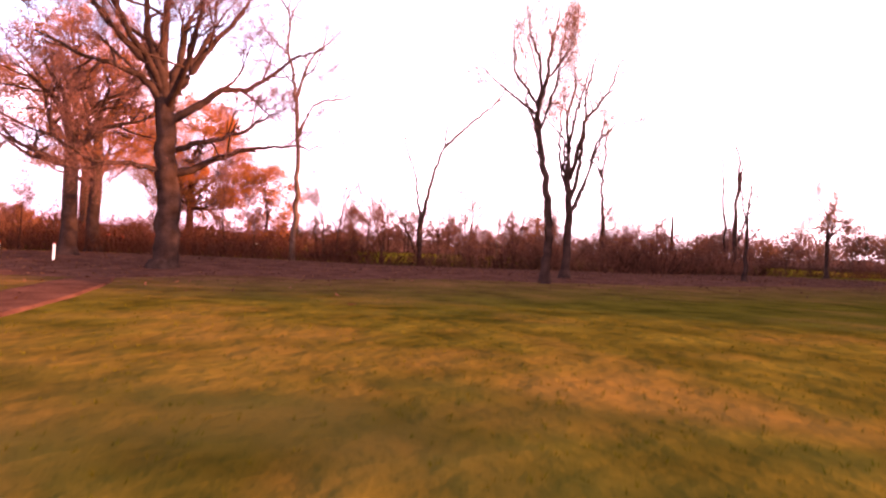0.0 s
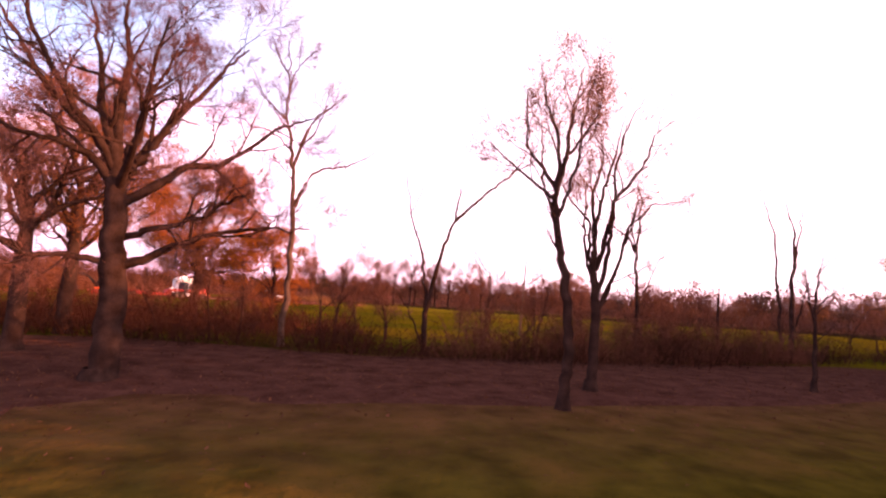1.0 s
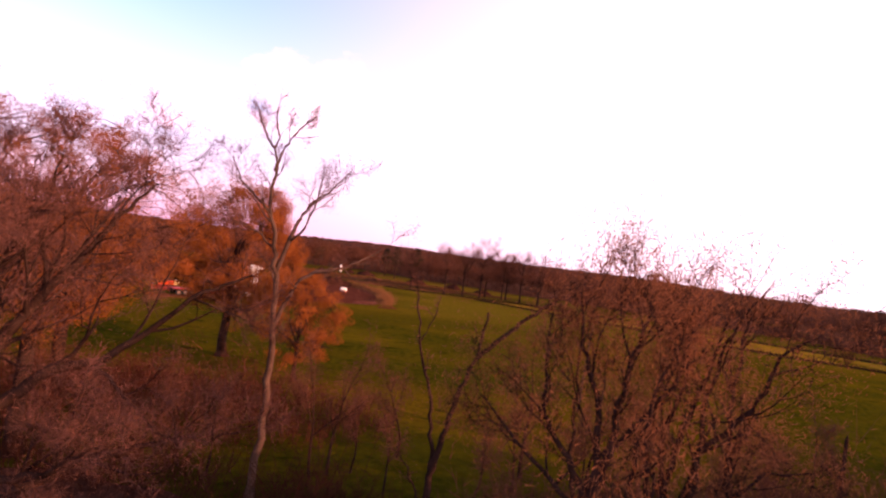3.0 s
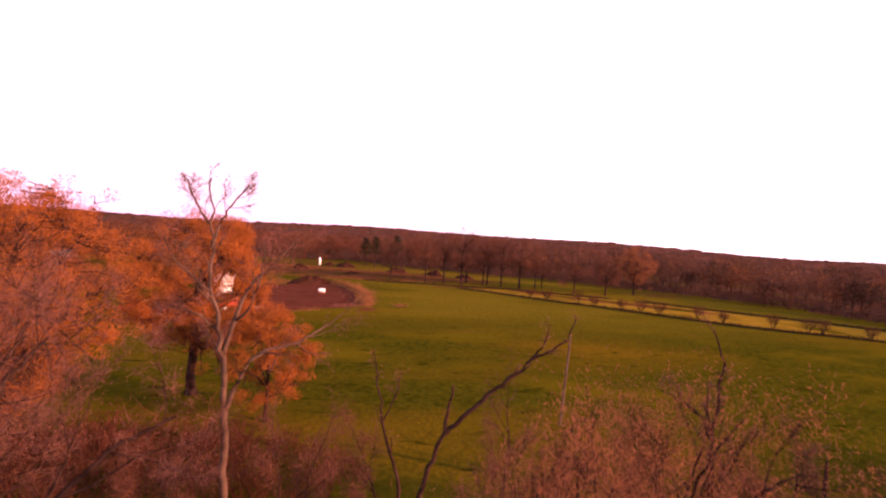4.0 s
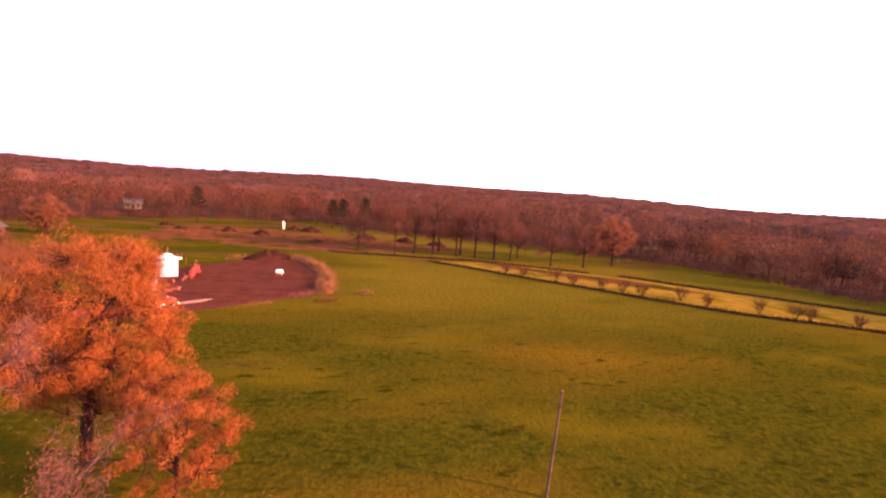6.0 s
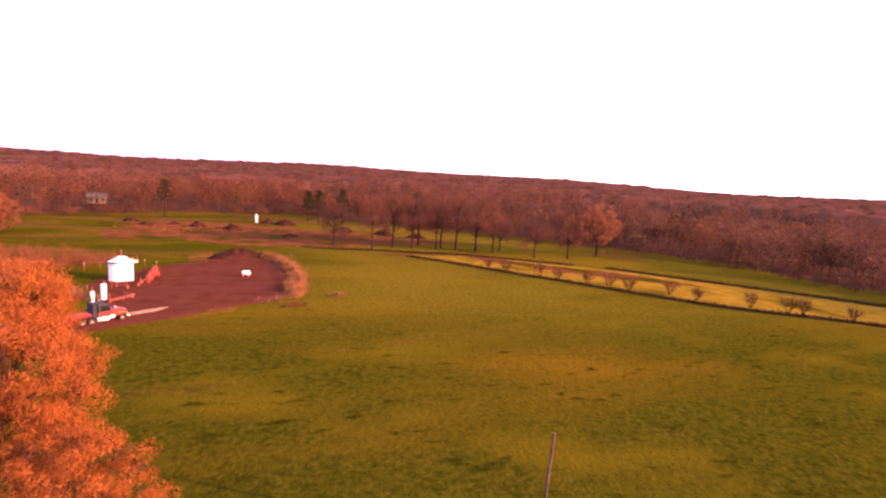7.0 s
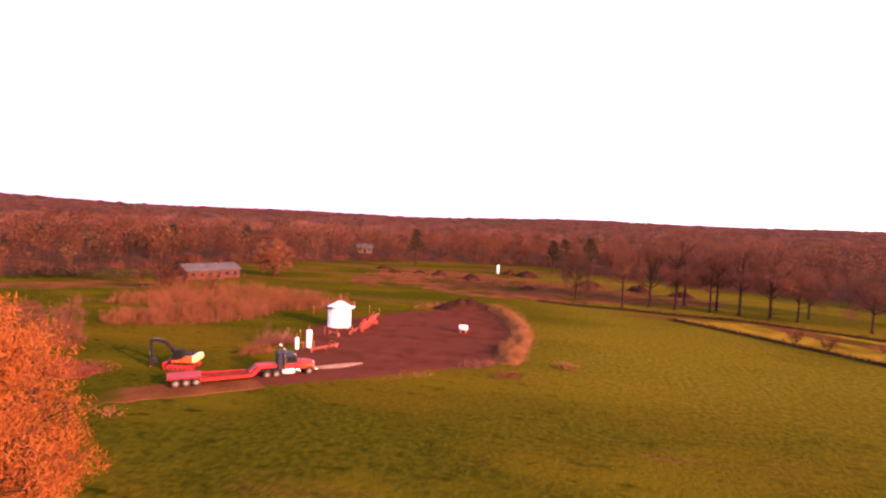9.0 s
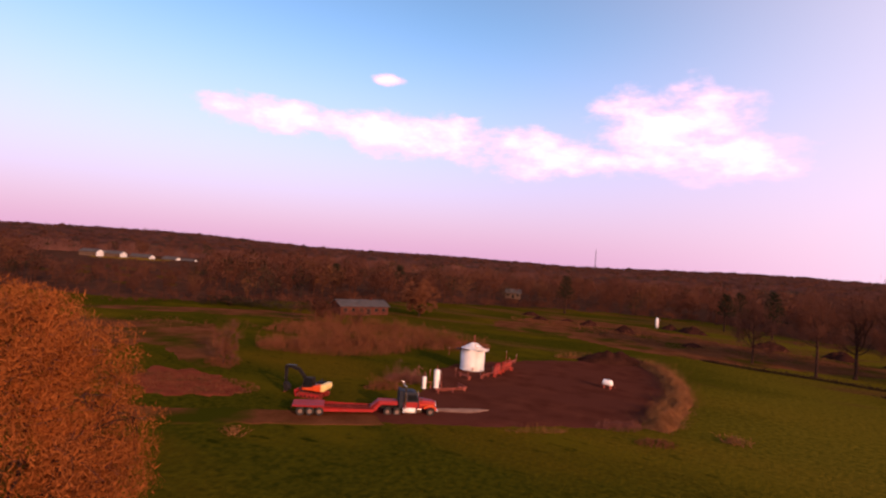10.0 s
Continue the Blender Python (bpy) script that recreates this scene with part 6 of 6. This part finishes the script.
CREST = [(-16.0, 165.5), (-11.8, 160.5), (-8.2, 150.0), (-6.6, 139.0), (-7.0, 129.0), (-7.6, 121.5)]
berm, berm_top = build_berm(CREST, 1.8, 1.0, 2)
tagged(berm, "straw-covered earth berm curving round the gravel pad", "berm")
for k, (x, y, s) in enumerate(((-58, 228, 1.0), (-50.5, 234, 0.8), (-41.8, 228, 1.3), (-29.7, 222.5, 1.5), (-13, 243, 1.6), (-10, 206, 0.9), (7.5, 224, 1.7), (-20, 247, 1.2), (22, 221, 1.5), (33, 214, 1.3), (-66, 240, 1.1))):
    heap("earth_mound", x, y, 3.2 * s, 2.2 * s, 1.2 * s, k * 37, DARK_EARTH, "low dark heap of cleared earth and brush on the meadow", "mound", 20 + k, "heaps at the meadow's far side")


# ---- buildings ----
def build_house(m, length, depth, wall_h, roof_h, wall_mat, label, windows=5):
    t = empty("house", m, label, "house")
    th = 0.25
    part("wall", shell(box, 0, 0, -0.3, length, th, wall_h), wall_mat, t)
    part("wall", shell(box, 0, depth - th, -0.3, length, depth, wall_h), wall_mat, t)
    for x in (0, length - th):
        bm = bmesh.new()
        v = [bm.verts.new((x + dx, y, z)) for dx in (0, th) for y, z in ((th, -0.3), (depth - th, -0.3), (depth - th, wall_h), (depth / 2, wall_h + roof_h - 0.1), (th, wall_h))]
        bm.faces.new(v[:5][::-1])
        bm.faces.new(v[5:])
        for k in range(5):
            bm.faces.new((v[k], v[(k + 1) % 5], v[5 + (k + 1) % 5], v[5 + k]))
        bmesh.ops.recalc_face_normals(bm, faces=bm.faces[:])
        part("gable_wall", bm, wall_mat, t)
    for s in (0, 1):
        bm = bmesh.new()
        y0, y1 = (-0.5, depth / 2) if s == 0 else (depth + 0.5, depth / 2)
        z0 = wall_h - 0.12
        z1 = wall_h + roof_h
        v = [bm.verts.new((x, y, z + o)) for o in (0, 0.12) for x, y, z in ((-0.5, y0, z0), (length + 0.5, y0, z0), (length + 0.5, y1, z1), (-0.5, y1, z1))]
        for q in ((0, 1, 2, 3), (4, 5, 6, 7), (0, 1, 5, 4), (1, 2, 6, 5), (2, 3, 7, 6), (3, 0, 4, 7)):
            bm.faces.new([v[i] for i in q])
        bmesh.ops.recalc_face_normals(bm, faces=bm.faces[:])
        part("roof", bm, ROOF, t, "grey metal roof")
    for k in range(windows):
        x = length * (k + 0.6) / (windows + 0.2)
        door = k == windows // 2
        w = new("door" if door else "window")
        w.parent = t
        w.matrix_basis = pose(x, 0, 0)
        z0, z1 = (0.0, 2.05) if door else (0.9, 2.1)
        part("frame", shell(box, -0.6, -0.06, z0, 0.6, 0.0, z1, 0.01), TIMBER, w, "weathered frame")
        part("pane", shell(box, -0.48, -0.09, z0 + 0.12, 0.48, -0.05, z1 - 0.12), GLASS, w, "dark pane")
    part("chimney", shell(box, length * 0.7, depth / 2 - 0.35, wall_h + roof_h * 0.6, length * 0.7 + 0.7, depth / 2 + 0.35, wall_h + roof_h + 0.7, 0.02), BRICK, t)
    return t


hx, hy = -98.2, 173.4
build_house(pose(hx, hy, float(land(hx, hy)), 0, 0, 63), 15.0, 8.0, 2.6, 1.5, BRICK, "long low dark brick house with grey roof among bare trees", 6)
hx, hy = -97.0, 290.0
build_house(pose(hx, hy, float(land(hx, hy)) + 2.0, 0, 0, 20), 7.0, 5.0, 2.6, 1.6, TIMBER, "small pale timber house half hidden in the woods", 3)


def build_barn(m, length, label):
    t = empty("barn", m, label, "barn", "barns on the hillside")
    for y in (0, 8.7):
        part("wall", shell(box, 0, y, -4.0, length, y + 0.3, 2.4), TIMBER, t)
    for x in (0, length - 0.3):
        bm = bmesh.new()
        v = [bm.verts.new((x + dx, y, z)) for dx in (0, 0.3) for y, z in ((0.3, -4.0), (8.7, -4.0), (8.7, 2.4), (4.5, 4.3), (0.3, 2.4))]
        bm.faces.new(v[:5][::-1])
        bm.faces.new(v[5:])
        for k in range(5):
            bm.faces.new((v[k], v[(k + 1) % 5], v[5 + (k + 1) % 5], v[5 + k]))
        bmesh.ops.recalc_face_normals(bm, faces=bm.faces[:])
        part("end_wall", bm, WHITE, t)
    for y0 in (-0.5, 9.5):
        bm = bmesh.new()
        v = [bm.verts.new(p) for p in ((-0.4, y0, 2.25), (length + 0.4, y0, 2.25), (length + 0.4, 4.5, 4.45), (-0.4, 4.5, 4.45), (-0.4, y0, 2.4), (length + 0.4, y0, 2.4), (length + 0.4, 4.5, 4.6), (-0.4, 4.5, 4.6))]
        for q in ((0, 1, 2, 3), (4, 5, 6, 7), (0, 1, 5, 4), (1, 2, 6, 5), (2, 3, 7, 6), (3, 0, 4, 7)):
            bm.faces.new([v[i] for i in q])
        bmesh.ops.recalc_face_normals(bm, faces=bm.faces[:])
        part("roof", bm, ROOF, t, "grey metal roof")
    part("door", shell(box, length * 0.4, -0.12, -0.2, length * 0.4 + 3.5, 0.0, 2.6), ROOF, t, "grey sliding door")
    return t


for x, y, z, n in ((-417.5, 275, 2.9, 13), (-410.8, 288.5, 2.2, 16), (-401, 305, 1.0, 16), (-391, 320.5, 0.4, 11), (-384, 331, -0.6, 12)):
    build_barn(pose(x - 2.2, y + 3.9, z, 0, 0, 209), n, "long low barn with grey roof and white gable on the hillside")

# ---- poles and masts ----
pole = empty("utility_pole", pose(8.9, 56.4, float(land(8.9, 56.4)), -2, 4, 0), "leaning weathered timber pole standing alone in the meadow", "pole")
part("pole", shell(rod, (0, 0, -0.5), (0, 0, 8.0), 0.12, 0.08, 14), TIMBER, pole)
part("ground_wire", shell(rod, (0.125, 0, 0), (0.085, 0, 6.6), 0.008, None, 6), BLACK, pole)
part("pole_cap", shell(rod, (0, 0, 8.0), (0, 0, 8.06), 0.085, 0.05, 14), STEEL, pole)
part("step_bolt", shell(rod, (-0.2, 0, 2.6), (0.0, 0, 2.6), 0.012, None, 6), STEEL, pole)
snag_pole = empty("broken_pole", pose(16.6, 37.6, float(land(16.6, 37.6)), 0, 1, 0), "straight bare broken trunk in the brush line", "snag")
part("trunk", shell(rod, (0, 0, -0.4), (0, 0, 4.6), 0.13, 0.10, 10), BARK, snag_pole)
part("broken_tip", shell(rod, (0, 0, 4.6), (0.04, 0, 5.0), 0.1, 0.01, 7), BARK, snag_pole)

mast_z = float(land(-348, 1503))
mast = empty("radio_mast", pose(-348, 1503, mast_z), "tall thin radio mast on the far skyline", "mast")
for a in range(3):
    part("leg", shell(rod, (1.2 * math.cos(a * 2.094), 1.2 * math.sin(a * 2.094), 0), (0.6 * math.cos(a * 2.094), 0.6 * math.sin(a * 2.094), 62), 0.4, 0.3, 6), ROOF, mast)
for k in range(10):
    part("brace", shell(rod, (1.1, 0, k * 6 + 1), (-0.5, 0.9, k * 6 + 6), 0.16, None, 5), ROOF, mast)
part("antenna", shell(rod, (0, 0, 60), (0, 0, 68), 0.35, 0.2, 8), ROOF, mast)

wp = empty("white_tower", pose(-24.0, 247.0, float(land(-24.0, 247.0))), "narrow white upright tank at the meadow's far edge", "tank")
part("shell", shell(rod, (0, 0, -0.3), (0, 0, 3.0), 0.45, None, 24), WHITE, wp, "", True)
part("cone_top", shell(rod, (0, 0, 3.0), (0, 0, 3.4), 0.48, 0.12, 24), WHITE, wp)
part("side_pipe", shell(rod, (0.52, 0, 0), (0.52, 0, 2.8), 0.08, None, 8), STEEL, wp)
for x, y in ((-25.1, 27.2), (-26.8, 26.6)):
    mp = empty("marker_stake", pose(x, y, float(land(x, y))), "short white stake beside the path", "stake", "white stakes beside the path")
    part("stake", shell(box, -0.04, -0.04, -0.2, 0.04, 0.04, 0.75, 0.01), WHITE, mp)
    part("stake_cap", shell(box, -0.05, -0.05, 0.75, 0.05, 0.05, 0.8, 0.01), RED, mp)

# ---- field trees, hedge banks and thickets ----
ROW = [(2.9, 190.8, 16), (13.5, 183.0, 18), (20.4, 188.0, 17), (26.0, 186.0, 19), (33.5, 186.0, 19), (36.0, 190.0, 17), (39.5, 184.8, 18), (45.0, 182.2, 16), (50.0, 180.7, 15), (60.7, 173.6, 13), (71.3, 173.0, 14), (30, 196, 18), (55, 188, 16)]
for k, (x, y, h) in enumerate(ROW):
    spreading_tree("field_tree", x, y, h * (0.84 + 0.08 * (k * 5 % 4)), 4.6 + 0.6 * (k * 7 % 5), 0.24 + 0.04 * (k % 4), h * (0.24 + 0.04 * (k * 3 % 4)), 200 + k, "tall bare-trunked tree with a dusky brown crown at the field's edge", twig=DUSK_TWIG, bud=DUSK_TWIG, buds=9000, limbs=8, bud_size=0.22, twigs=4, last=3, kids=3, tw_len=1.1, tw_w=0.035, group="trees along the field's edge", spread=0.4, thin=0.7)
spreading_tree("round_tree", 84.2, 178.5, 17, 8.0, 0.4, 4.5, 230, "lone round tree in dull orange bud before the woods", bud=LEAF, buds=34000, limbs=10, bud_size=0.18, twigs=3, last=3, kids=3, tw_len=0.9, tw_w=0.03, thin=1.3, spread=0.3, clump=0.9, dome=3.6, reach=300)
spreading_tree("round_tree", -86, 196, 11.4, 6.6, 0.3, 3.0, 231, "orange-brown budding tree beside the brick house", bud=LEAF, buds=42000, limbs=9, bud_size=0.18, twigs=2, last=3, kids=3, tw_len=0.8, tw_w=0.03, thin=1.3, spread=0.3, clump=0.8, dome=0.8, reach=220)


def build_pine(x, y, h, seed):
    t = empty("pine_tree", pose(*on_land(x, y)), "dark green pine above the bare woods", "tree", "pines in the woods")
    w = Wood(seed)
    w.tube([(0, 0, -0.3), (0, 0, h * 0.5), (0, 0, h)], [0.3, 0.2, 0.04], 7)
    for k in range(34):
        z = h * (0.42 + 0.56 * k / 34)
        a = k * 2.4
        ln = (1.02 - z / h) * h * 0.34 + 0.6
        w.grow((0, 0, z), (math.cos(a), math.sin(a), 0.15), ln, 0.05, 2, 2, 0.1, 0.03)
    arrays("trunk", np.concatenate(w.verts), w.faces, BARK, t, True)
    v, f_ = w.spikes(12, 0.9, 0.22, 0.8)
    tagged(arrays("needles", v, f_, PINE, t), kind="stuff")
    return t


for k, (x, y, h) in enumerate(((-0.3, 250, 14), (9, 252, 15), (-4.5, 262, 13), (-128, 246, 14), (-60, 262, 15), (-150, 230, 13))):
    build_pine(x, y, h, 300 + k)

# two ditches, then a dark strip standing in for the tree row's shadow
BANKS_AND_SHADE = [[(22, 170), (34, 158), (48, 142), (61, 127.5), (77, 111.5), (94, 100), (130, 74)], [(74, 156), (90, 142), (114, 116.5), (150, 86)], [(-6, 184), (8, 181), (22, 177.5), (38, 174.5), (54, 168), (66, 160)]]
WEEDS_AND_SHADE = material("dark weedy bank and tree-row shade", (0.018, 0.012, 0.007), (0.06, 0.036, 0.018), 0.95, 0.5, 0.5, 5, island=0.3, spec=0.0)
rng = np.random.default_rng(9)
for b, line in enumerate(BANKS_AND_SHADE):
    fx, fy = [], []
    for a, c in zip(line, line[1:]):
        n = int(math.hypot(c[0] - a[0], c[1] - a[1]) * 70)
        u = rng.uniform(0, 1, n)
        fx.append(a[0] + (c[0] - a[0]) * u + rng.normal(0, 0.7, n))
        fy.append(a[1] + (c[1] - a[1]) * u + rng.normal(0, 0.35, n))
    fx, fy = np.concatenate(fx), np.concatenate(fy)
    scrub("bank_shade_strip", fx, fy, rng.gamma(3, 0.09, len(fx)) + 0.1, 40 + b, WEEDS_AND_SHADE, "dark strip of weeds for the fence ditches and the tree row's shadow", "weeds", 3, 0.05, 0.04)


def build_bush(x, y, h, seed, mat=THICKET):
    w = Wood(seed)
    for k in range(9):
        a = k * 2.4
        w.grow((0.1 * math.cos(a), 0.1 * math.sin(a), -0.1), (0.45 * math.cos(a), 0.45 * math.sin(a), 1), h * 0.6, 0.04, 2, 3, 0.12, 0.05, 4, 0.5, 32, 0.3)
    return finish_tree(w, "bush", on_land(x, y), "bare vase-shaped bush on the ditch bank", BARK, BRUSH, mat, 3, 0.7, 0.035, 500, 0.14, "bush", "bushes along the ditch")


for k, (x, y, h) in enumerate(((56.8, 135.8, 3.0), (58.8, 129.6, 4.6), (62.3, 127.6, 3.6), (70.3, 124.7, 3.6), (73, 119.5, 3.0), (80, 112.9, 3.8), (84.5, 108.6, 4.2), (86.5, 107.2, 3.8), (93, 102.5, 3.0), (47.9, 141.8, 4.6), (42, 148.5, 3.6), (39.2, 153.6, 3.0), (51.5, 140, 3.2))):
    build_bush(x, y, h, 500 + k)

rng = np.random.default_rng(19)


def blot(n, cx, cy, rx, ry, turn):
    a, r = rng.uniform(0, 6.283, n), np.sqrt(rng.uniform(0, 1, n))
    u, v = r * np.cos(a) * rx, r * np.sin(a) * ry
    t = radians(turn)
    return cx + u * math.cos(t) - v * math.sin(t), cy + u * math.sin(t) + v * math.cos(t)


def thicket(n, cx, cy, rx, ry, turn, tall, seed, label, mat=THICKET):
    """Bare brush that thins and drops towards its edge."""
    x, y = blot(n, cx, cy, rx, ry, turn)
    t = radians(turn)
    u = ((x - cx) * math.cos(t) + (y - cy) * math.sin(t)) / rx
    v = (-(x - cx) * math.sin(t) + (y - cy) * math.cos(t)) / ry
    clump = np.array([noise.noise((p * 0.33, q * 0.33, seed)) for p, q in zip(x, y)])
    h = tall * (1.0 - 0.7 * (u * u + v * v)) * rng.uniform(0.4, 1.1, n) * np.clip(0.72 + 0.9 * clump, 0.12, 1.25)
    h *= rng.uniform(0.5, 1.35, n)
    scrub("thicket", x, y, np.maximum(h, 0.3), seed, mat, label, "thicket", 15, 0.011, 0.009, 0.0, 0.30)


thicket(2600, -64, 132, 14, 7.5, 40, 4.8, 51, "reddish leafless thicket in the meadow")
thicket(2200, -76, 152, 20, 9, 45, 4.6, 52, "leafless thicket before the brick house")
thicket(1500, -54, 150, 12, 6, 40, 4.2, 59, "low leafless thicket behind the white tank")
thicket(420, -40.6, 120.2, 3.0, 2.0, 40, 3.2, 53, "pinkish dry brush beside the vessels", PINK_BUD)
thicket(260, -40.6, 114.6, 2.6, 1.5, 40, 1.8, 50, "low grey brush behind the tractor")
spreading_tree("small_tree", -66.2, 109.6, 6.6, 2.1, 0.09, 0.8, 233, "small twiggy orange-brown tree alone in the meadow", bud=THICKET, buds=9000, limbs=9, bud_size=0.14, twigs=4, last=3, tw_len=0.6, tw_w=0.03, thin=0.6)
thicket(260, -66.5, 109.4, 3.0, 2.2, 0, 1.6, 54, "low brown brush round a small tree")
thicket(260, -11.0, 119.8, 3.0, 1.6, 40, 1.5, 60, "pinkish weeds at the pad's corner", PINK_BUD)
thicket(200, -6.8, 116.4, 2.2, 1.4, 30, 1.2, 61, "reddish weeds at the foot of the berm")
thicket(1300, -60, 99, 10, 4.6, 20, 0.7, 62, "cut reddish brush lying on bare earth")
x, y = blot(240, -18, 111.2, 3.6, 0.7, 42)
scrub("dry_brush", x, y, rng.gamma(2, 0.13, len(x)) + 0.1, 55, STRAW, "straw-coloured weeds at the pad's near edge", "weeds", 6, 0.013, 0.005)
x, y = blot(420, -27, 162.5, 5.5, 0.8, 42)
scrub("dry_brush", x, y, rng.gamma(3, 0.16, len(x)) + 0.15, 63, STRAW, "straw-coloured weeds at the pad's far edge", "weeds", 6, 0.02, 0.02)
top = np.array(berm_top)
top = top[rng.integers(0, len(top), 6500)] + np.column_stack([rng.normal(0, 0.25, (6500, 2)), np.zeros(6500)])
scrub("dry_brush", top[:, 0], top[:, 1], (rng.gamma(2, 0.2, 6500) + 0.1) * np.clip(0.9 + 2.2 * np.array([noise.noise((p[0] * 0.5, p[1] * 0.5, 9.0)) for p in top]), 0.3, 2.2), 56, STRAW, "straw-coloured weeds on the berm", "weeds", 5, 0.012, 0.004, top[:, 2] - land(top[:, 0], top[:, 1]), 0.7)
x, y = blot(450, -104, 128, 30, 9, 38)
scrub("dry_brush", x, y, rng.gamma(3, 0.09, len(x)) + 0.1, 57, THICKET, "brown weeds across the meadow", "weeds", 6, 0.03, 0.02)
x, y = blot(2600, -20, 214, 46, 14, -8)
scrub("dry_brush", x, y, rng.gamma(3, 0.16, len(x)) + 0.15, 64, THICKET, "red-brown weeds on the cleared ground", "weeds", 6, 0.035, 0.025)
BRAMBLE = material("dark red brambles", (0.035, 0.011, 0.007), (0.10, 0.034, 0.021), 0.9, 0.3, 0, 5, island=0.35, spec=0.0)
thicket(3000, -24.5, 47.5, 16, 7.0, -4, 4.0, 58, "tangled dark red brush under the trees at the field's edge", BRAMBLE)
thicket(1900, 9, 35.2, 17, 2.8, 6, 4.6, 66, "tall twiggy brush between the saplings", DUSK_TWIG)
x, y = np.concatenate([rng.normal(0.2, 0.8, 60), rng.normal(-40.7, 0.6, 30)]), np.concatenate([rng.normal(122.8, 0.45, 60), rng.normal(90.7, 0.4, 30)])
scrub("debris_pile", x, y, rng.uniform(0.4, 0.9, 90), 65, STRAW, "small heaps of broken pale branches on the grass", "debris", 7, 0.03, 0.03, 0.0, 0.9)

# ---- grass ----
GRASS_BLADE = material("grass blades", (0.025, 0.025, 0.001), (0.068, 0.058, 0.003), 0.8, 0.5, 0, 5, island=0.5, spec=0.0)


def tufts(name, x, y, blades, h, w, seed, mat, label):
    rng = np.random.default_rng(seed)
    n = len(x)
    p = np.stack([x, y, land(x, y) - 0.01], 1).repeat(blades, 0)
    p[:, :2] += rng.normal(0, w * 3, (len(p), 2))
    d = rng.normal(0, 0.45, (len(p), 3))
    d[:, 2] = 1
    hh = h * rng.uniform(0.4, 1.2, (len(p), 1))
    s = rng.normal(0, 1, (len(p), 3))
    s[:, 2] = 0
    s *= w / np.linalg.norm(s, axis=1)[:, None]
    v = np.stack([p - s, p + s, p + d * hh], 1).reshape(-1, 3)
    return tagged(arrays(name, v, np.arange(len(v)).reshape(-1, 3), mat), label, "grass", kind="stuff")


rng = np.random.default_rng(29)
n = 9000
r_, a_ = 26 * rng.uniform(0.02, 1, n) ** 0.7, rng.uniform(-0.35, 2.2, n)
tufts("lawn_grass", -17 + r_ * np.cos(a_ + 0.1), -2.0 + r_ * np.sin(a_ + 0.1), 5, 0.05, 0.004, 1, GRASS_BLADE, "short lawn grass")
n = 7000
tufts("meadow_grass", rng.uniform(-45, 75, n), 44 + 66 * rng.uniform(0, 1, n), 5, 0.11, 0.024, 2, GRASS_BLADE, "rough tufts of meadow grass")

# fallen leaves under the trees
FALLEN = material("fallen brown leaves", (0.035, 0.014, 0.008), (0.13, 0.052, 0.028), 0.9, 0.6, 0, 6, island=0.6, spec=0.0)
n = 15000
lx, ly = rng.uniform(-42, 34, n), rng.normal(26.5, 4.2, n)
p = np.stack([lx, ly, land(lx, ly) + 0.07], 1)
a, b = rng.normal(0, 1, (2, n, 3)) * (1, 1, 0.35)
a *= rng.uniform(0.07, 0.16, (n, 1)) / np.linalg.norm(a, axis=1)[:, None]
b *= rng.uniform(0.05, 0.11, (n, 1)) / np.linalg.norm(b, axis=1)[:, None]
lv = np.stack([p, p + a, p + b], 1).reshape(-1, 3)
lv[:, 2] = np.maximum(lv[:, 2], land(lv[:, 0], lv[:, 1]) + 0.055)
tagged(arrays("fallen_leaves", lv, np.arange(3 * n).reshape(-1, 3), FALLEN), "fallen brown leaves strewn under the tree line", "leaves", kind="stuff")
